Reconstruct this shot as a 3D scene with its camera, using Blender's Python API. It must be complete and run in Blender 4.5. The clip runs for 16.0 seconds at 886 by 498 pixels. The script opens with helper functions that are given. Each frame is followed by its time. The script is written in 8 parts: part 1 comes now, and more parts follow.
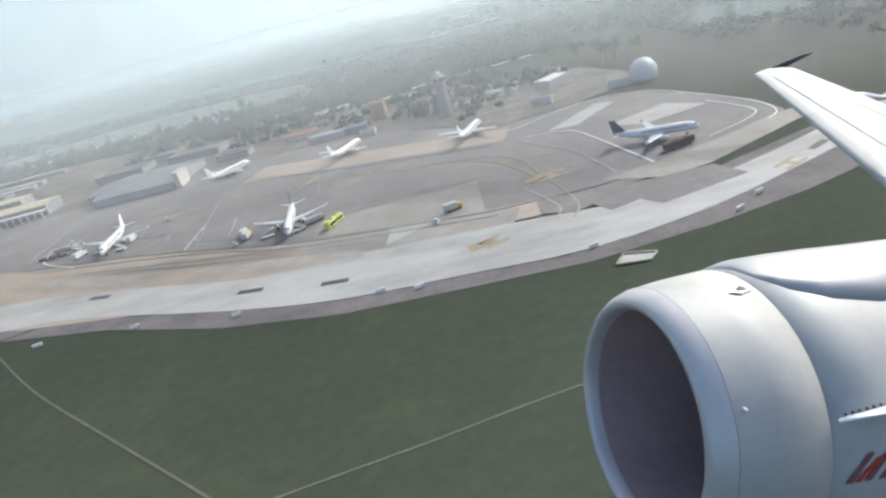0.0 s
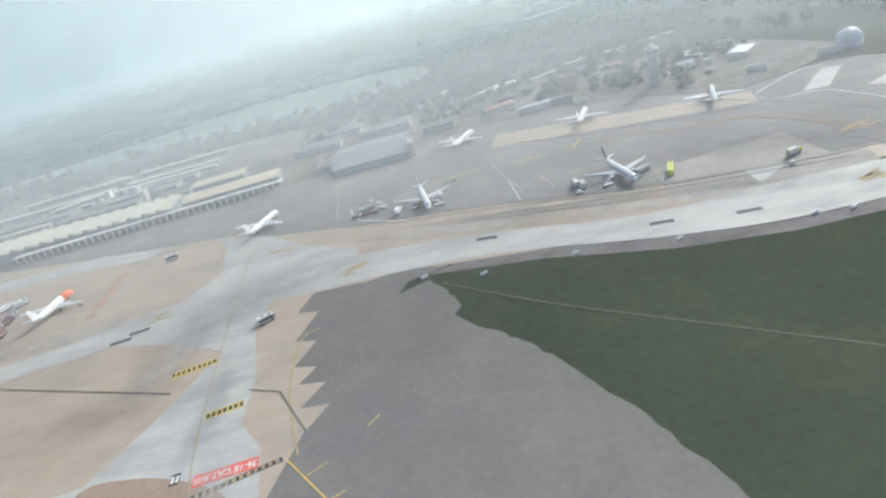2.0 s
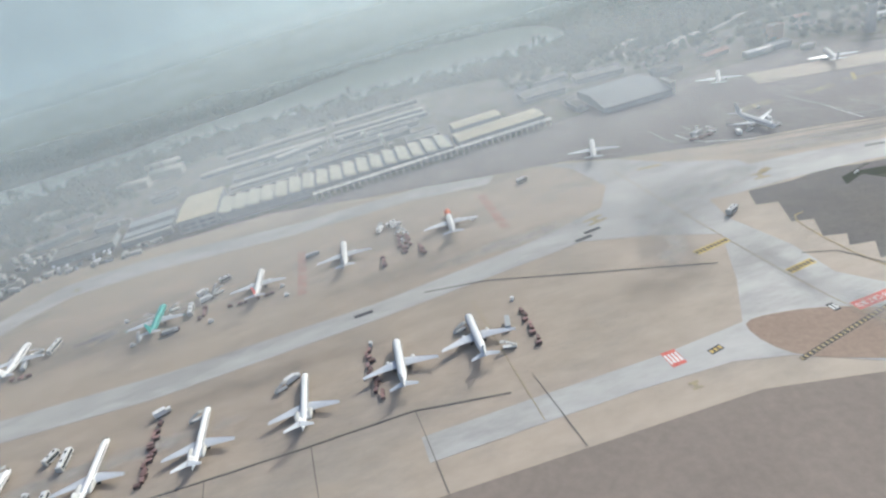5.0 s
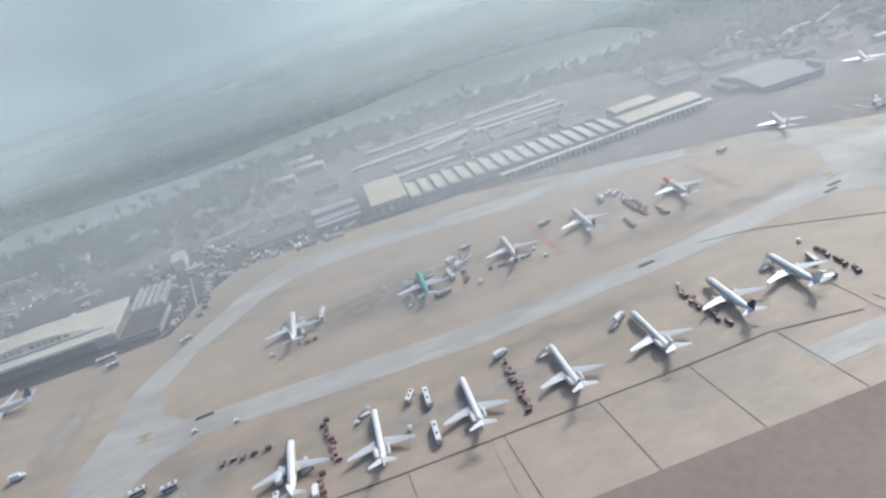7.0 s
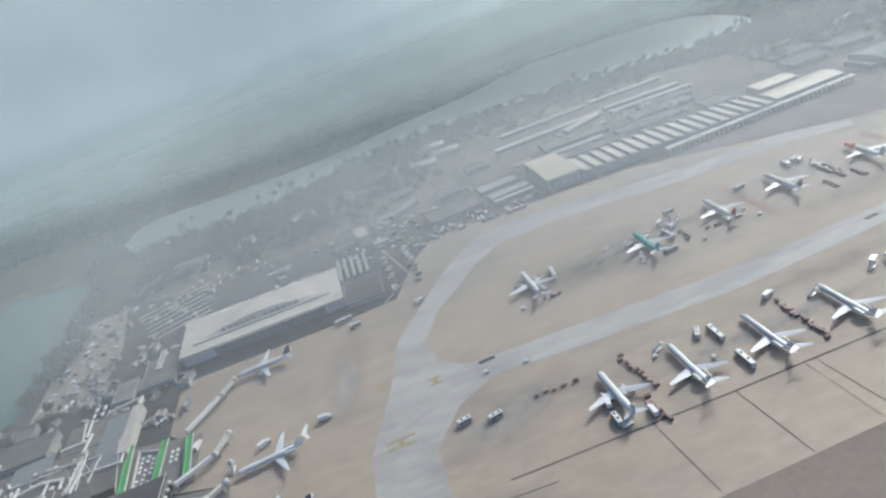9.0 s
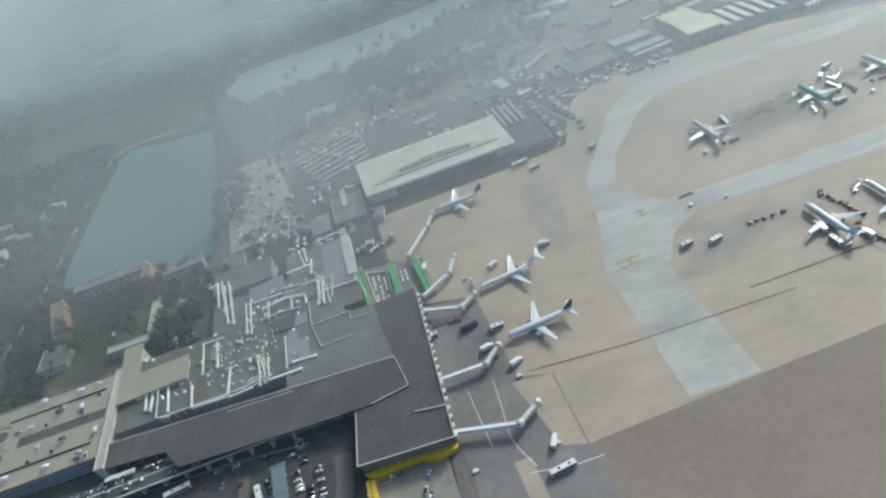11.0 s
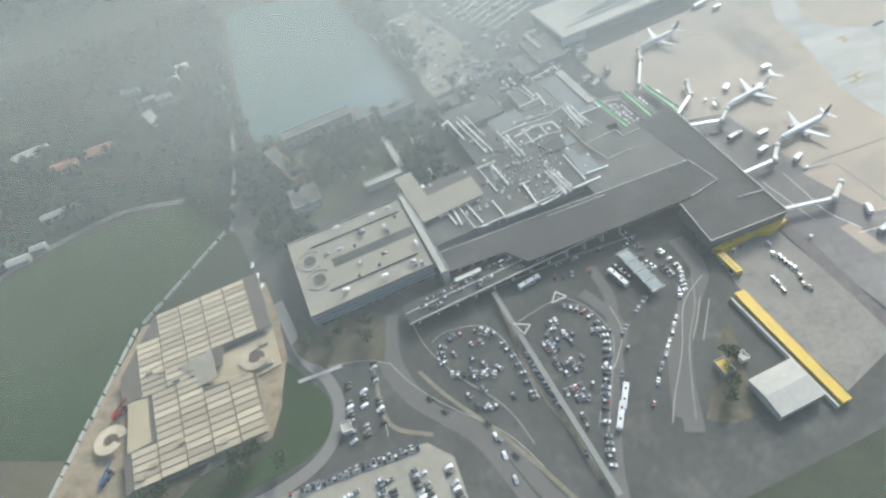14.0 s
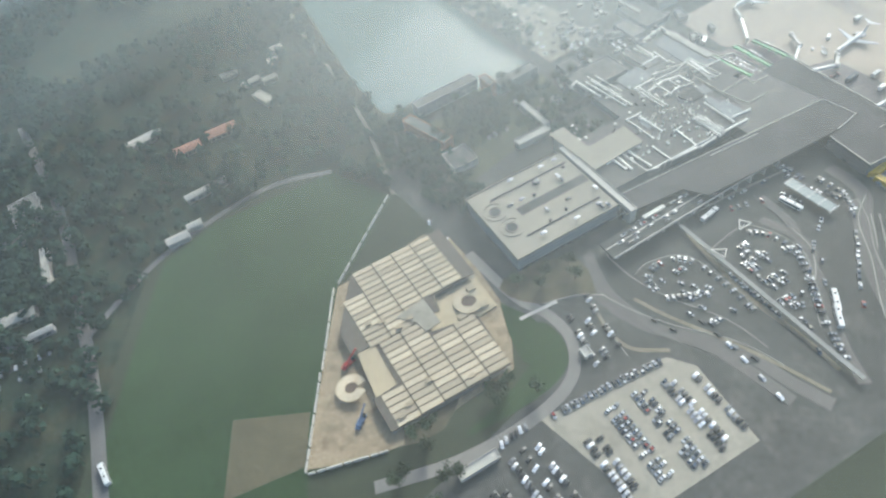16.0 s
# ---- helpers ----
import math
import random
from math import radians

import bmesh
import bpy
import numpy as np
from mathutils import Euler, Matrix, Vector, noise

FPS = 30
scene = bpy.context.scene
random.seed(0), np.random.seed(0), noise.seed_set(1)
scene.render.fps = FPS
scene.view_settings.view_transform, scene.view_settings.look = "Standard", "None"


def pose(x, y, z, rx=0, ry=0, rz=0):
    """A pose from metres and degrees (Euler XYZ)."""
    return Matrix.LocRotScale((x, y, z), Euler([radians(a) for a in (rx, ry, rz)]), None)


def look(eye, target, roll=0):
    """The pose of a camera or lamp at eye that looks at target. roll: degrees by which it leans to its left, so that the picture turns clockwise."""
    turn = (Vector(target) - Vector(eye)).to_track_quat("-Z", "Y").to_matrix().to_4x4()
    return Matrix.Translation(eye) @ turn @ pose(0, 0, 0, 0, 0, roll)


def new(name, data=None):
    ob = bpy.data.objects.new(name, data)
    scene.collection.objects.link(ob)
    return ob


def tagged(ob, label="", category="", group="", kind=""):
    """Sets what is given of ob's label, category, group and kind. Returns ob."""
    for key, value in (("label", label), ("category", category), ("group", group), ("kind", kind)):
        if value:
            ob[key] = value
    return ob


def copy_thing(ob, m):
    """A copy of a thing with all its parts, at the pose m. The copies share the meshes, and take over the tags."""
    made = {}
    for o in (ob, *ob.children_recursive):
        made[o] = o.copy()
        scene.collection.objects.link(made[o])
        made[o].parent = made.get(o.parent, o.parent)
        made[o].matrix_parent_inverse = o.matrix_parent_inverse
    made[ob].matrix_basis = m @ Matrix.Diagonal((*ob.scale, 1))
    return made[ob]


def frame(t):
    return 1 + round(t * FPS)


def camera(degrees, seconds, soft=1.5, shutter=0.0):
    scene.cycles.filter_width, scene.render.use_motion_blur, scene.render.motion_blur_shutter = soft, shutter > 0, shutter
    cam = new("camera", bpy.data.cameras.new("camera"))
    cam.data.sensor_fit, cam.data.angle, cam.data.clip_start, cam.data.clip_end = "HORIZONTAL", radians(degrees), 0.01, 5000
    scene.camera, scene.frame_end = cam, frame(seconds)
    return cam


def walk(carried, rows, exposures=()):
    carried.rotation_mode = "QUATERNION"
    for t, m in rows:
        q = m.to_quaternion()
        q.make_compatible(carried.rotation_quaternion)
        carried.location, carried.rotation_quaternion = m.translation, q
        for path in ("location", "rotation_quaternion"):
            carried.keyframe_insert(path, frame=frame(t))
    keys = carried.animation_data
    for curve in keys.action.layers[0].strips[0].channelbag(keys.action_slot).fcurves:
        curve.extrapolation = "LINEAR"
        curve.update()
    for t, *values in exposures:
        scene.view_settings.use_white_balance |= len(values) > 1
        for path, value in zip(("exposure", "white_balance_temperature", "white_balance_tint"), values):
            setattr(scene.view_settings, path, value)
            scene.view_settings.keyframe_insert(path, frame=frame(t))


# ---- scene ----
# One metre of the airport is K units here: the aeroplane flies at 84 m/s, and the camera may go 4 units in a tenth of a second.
K = 0.40
cam = camera(73.0, 16.0, soft=2.4)
# seconds; the eye in the airport's metres; yaw, pitch and roll in degrees
ROWS = [
    (0, 14.77, 52.34, 84.17, 2.24, -23.67, -14.67),
    (0.5, -23.87, 44.59, 93.08, 0.57, -23.94, -15.19),
    (1, -66.14, 36.75, 101.81, 0.16, -24.74, -15.26),
    (1.5, -109.64, 29.09, 111.11, 0.76, -25.28, -15.97),
    (2, -153.27, 21.95, 120.95, 0.87, -25.05, -15.64),
    (2.5, -196.65, 15.65, 130.92, 0.10, -24.95, -15.65),
    (3, -239.82, 10.41, 140.48, -1.94, -26.26, -15.19),
    (3.5, -282.93, 6.34, 149.22, -3.50, -27.96, -15.42),
    (4, -326.12, 3.42, 156.86, -3.69, -28.51, -15.05),
    (4.2, -343.42, 2.55, 159.60, -3.74, -28.56, -14.99),
    (6.3, -523.55, -0.07, 181.53, -6.09, -27.77, -15.68),
    (6.5, -540.17, -0.07, 183.55, -6.10, -27.57, -15.96),
    (7, -580.99, -0.17, 189.07, -6.68, -27.05, -16.01),
    (7.5, -620.66, -0.48, 195.45, -7.24, -26.63, -16.16),
    (8, -659.17, -1.07, 202.80, -6.91, -25.34, -17.05),
    (8.2, -674.27, -1.38, 206.01, -7.01, -25.52, -17.10),
    (10.3, -827.85, -4.83, 243.97, -5.40, -33.19, -17.47),
    (10.5, -842.62, -4.89, 247.34, -5.12, -34.83, -17.49),
    (11, -880.15, -4.58, 254.96, -4.80, -38.97, -17.24),
    (11.5, -918.70, -3.50, 261.22, -5.77, -42.22, -16.44),
    (12, -958.28, -1.56, 265.98, -6.91, -44.62, -16.17),
    (12.5, -998.65, 1.24, 269.34, -8.57, -46.11, -15.48),
    (13, -1039.35, 4.85, 271.66, -9.93, -46.81, -15.18),
    (13.5, -1079.70, 9.14, 273.52, -11.17, -47.72, -15.00),
    (14, -1118.98, 14.05, 275.64, -13.71, -48.87, -13.78),
    (14.5, -1156.63, 19.59, 278.72, -15.52, -49.91, -13.51),
    (15, -1192.55, 26.05, 283.10, -17.23, -50.04, -13.47),
    (15.5, -1227.64, 34.16, 288.38, -18.68, -49.98, -13.37),
    (16, -1264.45, 45.38, 292.85, -20.84, -49.94, -12.42),
]
PATH = [(t, pose(x * K, y * K, z * K, 90 + pitch, 0, yaw) @ pose(0, 0, 0, 0, 0, roll)) for t, x, y, z, yaw, pitch, roll in ROWS]
walk(cam, PATH, exposures=[(0.0, 0.86, 5850, 6), (1.0, 0.92, 5850, 6), (2.5, 0.78, 5750, 3), (4.2, 0.58, 5800, 4), (7.0, 0.53, 5700, 7), (8.2, 0.44, 5700, 7), (10.5, 0.30, 5600, -1), (11.5, 0.33, 5600, -3), (12.5, 0.46, 5550, -4), (13.5, 0.62, 5600, 0), (14.5, 0.78, 5800, 1), (15.0, 0.82, 5750, 0), (16.0, 0.86, 5700, 0)])

# ---- light: a hazy morning sun over the lake, and the sky ----
SUN_FROM = Vector((0.64, 0.55, 0.54)).normalized()
world = bpy.data.worlds.new("sky")
scene.world = world
world.use_nodes = True
wn = world.node_tree.nodes
sky = wn.new("ShaderNodeTexSky")
sky.sky_type = "NISHITA"
sky.sun_disc = False
sky.sun_elevation = math.asin(SUN_FROM.z)
sky.sun_rotation = math.atan2(SUN_FROM.x, SUN_FROM.y)
sky.dust_density = 5.0
world.node_tree.links.new(sky.outputs[0], wn["Background"].inputs[0])
wn["Background"].inputs[1].default_value = 0.15
sun = new("sun", bpy.data.lights.new("sun", "SUN"))
sun.data.energy = 1.8
sun.data.angle = radians(10.0)
sun.data.color = (1.0, 0.93, 0.82)
sun.matrix_world = look(SUN_FROM * 500, (0, 0, 0))


# ---- materials ----
def node(m, kind, **values):
    n = m.node_tree.nodes.new(kind)
    for i, v in values.items():
        n.inputs[i.replace("_", " ")].default_value = v
    return n


def mat(name, base, rough=0.8, metal=0.0, var=0.18, big=0.02, fine=0.6, bump=0.0, stain=None, stain_at=0.56, stretch=(1, 1, 1), random_shade=0.0, spec=0.5):
    """A surface with grain and blotches at two scales, and stains of a second colour; sizes are per metre."""
    m = bpy.data.materials.new(name)
    m.use_nodes = True
    bsdf = m.node_tree.nodes["Principled BSDF"]
    link = m.node_tree.links.new
    bsdf.inputs["Roughness"].default_value = rough
    bsdf.inputs["Metallic"].default_value = metal
    bsdf.inputs["Specular IOR Level"].default_value = spec
    tc = node(m, "ShaderNodeTexCoord")
    mp = node(m, "ShaderNodeMapping")
    mp.inputs["Scale"].default_value = stretch
    link(tc.outputs["Object"], mp.inputs["Vector"])
    n1 = node(m, "ShaderNodeTexNoise", Scale=big, Detail=5.0, Roughness=0.6)
    n2 = node(m, "ShaderNodeTexNoise", Scale=fine, Detail=4.0, Roughness=0.65)
    link(mp.outputs[0], n1.inputs["Vector"])
    link(mp.outputs[0], n2.inputs["Vector"])
    mixn = node(m, "ShaderNodeMath")
    mixn.operation = "ADD"
    link(n1.outputs[0], mixn.inputs[0])
    link(n2.outputs[0], mixn.inputs[1])
    rng = node(m, "ShaderNodeMapRange", From_Min=0.7, From_Max=1.3, To_Min=1 - var, To_Max=1 + var)
    link(mixn.outputs[0], rng.inputs["Value"])
    col = node(m, "ShaderNodeRGB")
    col.outputs[0].default_value = (*base, 1)
    src = col.outputs[0]
    if stain:
        ramp = node(m, "ShaderNodeMapRange", From_Min=stain_at - 0.08, From_Max=stain_at + 0.12)
        n3 = node(m, "ShaderNodeTexNoise", Scale=big * 1.7, Detail=8.0, Roughness=0.7)
        link(mp.outputs[0], n3.inputs["Vector"])
        link(n3.outputs[0], ramp.inputs["Value"])
        mx = node(m, "ShaderNodeMix")
        mx.data_type = "RGBA"
        mx.inputs[7].default_value = (*stain, 1)
        link(ramp.outputs[0], mx.inputs[0])
        link(src, mx.inputs[6])
        src = mx.outputs[2]
    val = rng.outputs[0]
    if random_shade:
        info = node(m, "ShaderNodeObjectInfo")
        r2 = node(m, "ShaderNodeMapRange", To_Min=1 - random_shade, To_Max=1 + random_shade)
        link(info.outputs["Random"], r2.inputs["Value"])
        mul = node(m, "ShaderNodeMath")
        mul.operation = "MULTIPLY"
        link(val, mul.inputs[0])
        link(r2.outputs[0], mul.inputs[1])
        val = mul.outputs[0]
    scl = node(m, "ShaderNodeVectorMath")
    scl.operation = "SCALE"
    link(src, scl.inputs[0])
    link(val, scl.inputs["Scale"])
    link(scl.outputs[0], bsdf.inputs["Base Color"])
    if bump:
        b = node(m, "ShaderNodeBump", Strength=bump, Distance=0.05)
        link(n2.outputs[0], b.inputs["Height"])
        link(b.outputs[0], bsdf.inputs["Normal"])
    return m


def ribbed(name, base, dark, pitch, axis=0, rough=0.55):
    """Sheet roofing with ribs every `pitch` metres along an axis."""
    m = mat(name, base, rough, var=0.14, big=0.05, fine=0.5)
    link = m.node_tree.links.new
    bsdf = m.node_tree.nodes["Principled BSDF"]
    src = bsdf.inputs["Base Color"].links[0].from_socket
    tc = node(m, "ShaderNodeTexCoord")
    w = node(m, "ShaderNodeTexWave", Scale=0.314 / pitch, Distortion=0.3)
    w.bands_direction = "XY"[axis]
    link(tc.outputs["Object"], w.inputs["Vector"])
    r = node(m, "ShaderNodeMapRange", From_Min=0.75, From_Max=0.95)
    link(w.outputs["Fac"], r.inputs["Value"])
    mx = node(m, "ShaderNodeMix")
    mx.data_type = "RGBA"
    mx.inputs[7].default_value = (*dark, 1)
    link(r.outputs[0], mx.inputs[0])
    link(src, mx.inputs[6])
    link(mx.outputs[2], bsdf.inputs["Base Color"])
    return m


def car_paint():
    m = mat("car_paint", (0.5, 0.5, 0.5), 0.3, var=0.03)
    link = m.node_tree.links.new
    bsdf = m.node_tree.nodes["Principled BSDF"]
    info = node(m, "ShaderNodeObjectInfo")
    ramp = node(m, "ShaderNodeValToRGB")
    ramp.color_ramp.interpolation = "CONSTANT"
    stops = [(0.0, (0.68, 0.68, 0.67)), (0.2, (0.4, 0.41, 0.43)), (0.4, (0.2, 0.21, 0.22)), (0.63, (0.03, 0.03, 0.035)), (0.82, (0.06, 0.08, 0.12)), (0.93, (0.25, 0.04, 0.03)), (0.96, (0.32, 0.3, 0.24))]
    for i, (p, c) in enumerate(stops):
        e = ramp.color_ramp.elements[i] if i < 2 else ramp.color_ramp.elements.new(p)
        e.position, e.color = p, (*c, 1)
    link(info.outputs["Random"], ramp.inputs[0])
    link(ramp.outputs[0], bsdf.inputs["Base Color"])
    bsdf.inputs["Coat Weight"].default_value = 0.6
    return m


GRASS = mat("grass", (0.051, 0.06, 0.041), 0.95, var=0.15, big=0.012, fine=0.25, bump=0.2, stain=(0.068, 0.072, 0.046), stain_at=0.6, spec=0.1)
MEADOW = mat("meadow", (0.042, 0.066, 0.033), 0.95, var=0.2, big=0.015, fine=0.3, bump=0.4, spec=0.1)
EARTH = mat("bare_earth", (0.3, 0.245, 0.17), 0.95, var=0.22, big=0.06, fine=0.5, bump=0.6, stain=(0.2, 0.15, 0.1), spec=0.1)
CONCRETE = mat("apron_concrete", (0.325, 0.27, 0.212), 0.68, var=0.13, big=0.011, fine=0.12, stain=(0.24, 0.21, 0.178), stain_at=0.56, stretch=(0.5, 1, 1), spec=0.42)
PALE = mat("taxiway_concrete", (0.37, 0.36, 0.335), 0.66, var=0.12, big=0.02, fine=0.15, stain=(0.27, 0.26, 0.245), stain_at=0.53, stretch=(0.35, 1, 1), spec=0.35)
ASPHALT = mat("apron_asphalt", (0.18, 0.166, 0.158), 0.85, var=0.16, big=0.02, fine=0.2, stain=(0.235, 0.22, 0.2), stain_at=0.58, spec=0.35)
ASPHALT_DARK = mat("road_asphalt", (0.076, 0.077, 0.072), 0.85, var=0.24, big=0.03, fine=0.3, stain=(0.115, 0.112, 0.102), stain_at=0.58, spec=0.15)
SHOULDER = mat("shoulder_asphalt", (0.15, 0.135, 0.13), 0.88, var=0.16, big=0.03, fine=0.3, stain=(0.1, 0.09, 0.085), spec=0.3)
LOT = mat("lot_concrete", (0.29, 0.268, 0.22), 0.85, var=0.14, big=0.03, fine=0.3, stain=(0.25, 0.23, 0.185), spec=0.3)
RUBBER = mat("rubber_smear", (0.17, 0.16, 0.155), 0.8, var=0.25, big=0.05, fine=0.4)
YELLOW = mat("yellow_paint", (0.5, 0.36, 0.09), 0.7, var=0.2, big=0.3, fine=1.2, stain=(0.35, 0.28, 0.14))
WHITE_LINE = mat("white_line_paint", (0.6, 0.6, 0.57), 0.7, var=0.2, big=0.3, fine=1.2)
RED = mat("red_paint", (0.5, 0.1, 0.075), 0.75, var=0.2, big=0.15, fine=0.8, stain=(0.42, 0.2, 0.15))
BLACK = mat("black_paint", (0.03, 0.03, 0.03), 0.7, var=0.2)
JOINT = mat("joint_seal", (0.12, 0.11, 0.095), 0.8, var=0.2)
WHITE = mat("white_enamel", (0.66, 0.66, 0.645), 0.28, var=0.04, big=0.2, fine=1.5)
CREAM = mat("off_white_panel", (0.5, 0.485, 0.44), 0.55, var=0.1, big=0.15, fine=1.0)
SILVER = mat("bare_aluminium", (0.62, 0.63, 0.65), 0.32, metal=0.75, var=0.08, big=0.4, fine=3.0)
GREY_WING = mat("grey_wing_paint", (0.5, 0.52, 0.54), 0.35, var=0.06, big=0.3, fine=2.0)
NAVY = mat("navy_enamel", (0.02, 0.035, 0.07), 0.35, var=0.06)
GREENBLUE = mat("teal_enamel", (0.05, 0.32, 0.29), 0.35, var=0.05)
ORANGE = mat("orange_enamel", (0.75, 0.16, 0.04), 0.4, var=0.06)
CRIMSON = mat("crimson_enamel", (0.4, 0.03, 0.03), 0.4, var=0.08)
LIME = mat("lime_enamel", (0.55, 0.6, 0.1), 0.4, var=0.06)
YELLOW_PANEL = mat("yellow_panel", (0.58, 0.39, 0.03), 0.55, var=0.14, big=0.1, fine=0.8, stain=(0.47, 0.33, 0.07))
TYRE = mat("tyre_rubber", (0.02, 0.02, 0.02), 0.9, var=0.1)
DARK = mat("dark_plastic", (0.035, 0.035, 0.04), 0.6, var=0.15)
GLASS = mat("window_glass", (0.03, 0.04, 0.05), 0.12, var=0.05, spec=0.8)
STEEL = mat("painted_steel", (0.36, 0.37, 0.37), 0.5, var=0.15, random_shade=0.25)
CARTS = mat("cart_paint", (0.23, 0.14, 0.125), 0.6, var=0.2, random_shade=0.5)
CONTAINER = mat("container_paint", (0.32, 0.31, 0.285), 0.6, var=0.15, random_shade=0.65)
CAR = car_paint()
WALL = mat("rendered_wall", (0.42, 0.4, 0.37), 0.85, var=0.14, big=0.08, fine=0.6, stain=(0.3, 0.28, 0.25))
WALL_GREY = mat("grey_cladding", (0.26, 0.275, 0.285), 0.7, var=0.12, big=0.06, fine=0.6)
WALL_ORANGE = mat("orange_render", (0.3, 0.15, 0.085), 0.8, var=0.12, big=0.1)
BRICK_RED = mat("red_roof_tile", (0.31, 0.17, 0.125), 0.85, var=0.2, big=0.1, fine=1.0)
ROOF_TAN = ribbed("tan_sheet_roof", (0.5, 0.44, 0.32), (0.36, 0.31, 0.22), 3.4)
ROOF_SAW = ribbed("pale_sheet_roof", (0.43, 0.415, 0.34), (0.35, 0.335, 0.27), 2.0, 1)
ROOF_WHITE = mat("white_sheet_roof", (0.7, 0.7, 0.68), 0.5, var=0.08, big=0.1, fine=0.6)
ROOF_PALE = mat("pale_roof", (0.4, 0.385, 0.345), 0.7, var=0.12, big=0.05, fine=0.5, stain=(0.42, 0.4, 0.35))
ROOF_DARK = mat("bitumen_roof", (0.082, 0.08, 0.077), 0.8, var=0.2, big=0.04, fine=0.4, stain=(0.105, 0.1, 0.1), spec=0.12)
ROOF_GREY = mat("gravel_roof", (0.135, 0.132, 0.122), 0.9, var=0.2, big=0.06, fine=0.7, stain=(0.175, 0.168, 0.15), random_shade=0.2)
DECK = mat("parking_deck", (0.29, 0.265, 0.215), 0.85, var=0.12, big=0.04, fine=0.4, stain=(0.26, 0.235, 0.19))
DUCT = mat("galvanised_duct", (0.66, 0.65, 0.6), 0.5, var=0.1, big=0.2, fine=1.0, random_shade=0.2)
GREEN_STEEL = mat("green_steel", (0.08, 0.3, 0.1), 0.5, var=0.15, big=0.2)
LEAF = mat("foliage", (0.042, 0.06, 0.034), 0.9, var=0.35, big=0.3, fine=1.5, random_shade=0.35, spec=0.2)
WOODS_LEAF = mat("woods_foliage", (0.032, 0.056, 0.04), 0.95, var=0.25, big=0.03, fine=0.1, random_shade=0.1, spec=0.1)
BARK = mat("bark", (0.12, 0.09, 0.06), 0.9, var=0.2)
WATER = mat("lake_water", (0.1, 0.155, 0.15), 0.14, var=0.1, big=0.006, fine=0.05, bump=0.04, spec=1.0)
MAROON = mat("dark_maroon_paint", (0.09, 0.035, 0.03), 0.45, var=0.08)
NACELLE = mat("nacelle_enamel", (0.4, 0.39, 0.365), 0.48, var=0.05, big=0.6, fine=4.0, stain=(0.32, 0.312, 0.3), spec=0.32)
LIP = mat("polished_lip", (0.5, 0.475, 0.45), 0.42, metal=0.35, var=0.08, big=1.0, fine=5.0)
INLET = mat("inlet_liner", (0.4, 0.29, 0.275), 0.6, var=0.12, big=1.5, fine=8.0)


# ---- builders ----
def part(name, bm, material, parent=None, label=""):
    """Links a bmesh as one mesh object, under a thing or a part."""
    me = bpy.data.meshes.new(name)
    bmesh.ops.recalc_face_normals(bm, faces=bm.faces)
    bm.to_mesh(me)
    bm.free()
    me.materials.append(material)
    ob = new(name, me)
    if parent:
        ob.parent = parent
    return tagged(ob, label)


def share(name, mesh, parent, m):
    ob = new(name, mesh)
    ob.parent = parent
    ob.matrix_local = m
    return ob


# The plan was drawn in strips along the flight; STRIPS joins them into one sheet, LEVEL lays the sheet flat (powers of u and v, metres east and north).
STRIPS = ((0, 0, 4.4, 11.1), (0, 1, -2.6, -36.4), (0, 2, 3, -21.9), (0, 3, -0, 2.1), (1, 0, -49.7, 5.8), (1, 1, -4.9, 16.5), (1, 2, 2.6, -4.1), (1, 3, -1.4, -0.5), (2, 0, 27.8, -5.2), (2, 1, -12, -15.2), (2, 2, -1.7, 1.2), (3, 0, 4.9, 2.5), (3, 1, -19.7, -10.6), (4, 0, 0, 0.7))
LEVEL = ((0, 0, -4.0, -1.8), (0, 1, 1.4, 10.4), (0, 2, 7.7, 14.3), (0, 3, -3.5, -1.2), (1, 0, -6.3, -8.0), (1, 1, -24.6, -8.1), (1, 2, 5.8, 0.7), (1, 3, -1.1, -9.1), (2, 0, 1.1, 15.9), (2, 1, -24.8, -8.4), (2, 2, -10.5, -0.5), (2, 3, -4.0, -4.3), (3, 0, -5.2, -26.6), (3, 1, 26.8, -21.0), (3, 2, -4.5, 12.7), (3, 3, -0.3, 1.4), (4, 0, -27.9, 12.1), (4, 1, 24.3, 15.3), (4, 2, 5.1, 5.5), (5, 0, 2.4, 22.5), (5, 1, 7.4, 13.1), (6, 0, 4.8, 2.1), (6, 1, 13.7, 4.6), (7, 0, -0.6, 13.5))


def level(x, y):
    """The place, in the airport's metres, of a point of the sheet."""
    cx, cy = min(max(x, -1500), 340), min(max(y, 70), 950)
    u, v = (cx + 600) / 900, (cy - 400) / 500
    return x + sum(a * u ** i * v ** j for i, j, a, b in LEVEL), y + sum(b * u ** i * v ** j for i, j, a, b in LEVEL)


def chart(x, y):
    """The place, in the airport's metres, of a point of the plan."""
    cx, cy = min(max(x, -1600), 330), min(max(y, 20), 1000)
    u, v = (cx + 650) / 700, (cy - 300) / 300
    return level(x + sum(a * u ** i * v ** j for i, j, a, b in STRIPS), y + sum(b * u ** i * v ** j for i, j, a, b in STRIPS))


def lay(x, y, way=chart):
    """How a small piece of the plan (way=level: of the sheet) lies in the airport: its place, turn in degrees, and scale."""
    (ax, ay), (bx, by), (px, py), (qx, qy) = way(x - 5, y), way(x + 5, y), way(x, y - 5), way(x, y + 5)
    turn = 0.5 * (math.degrees(math.atan2(by - ay, bx - ax)) + math.degrees(math.atan2(px - qx, qy - py)))
    return (*way(x, y), turn, 0.5 * (math.hypot(bx - ax, by - ay) + math.hypot(qx - px, qy - py)) / 10)


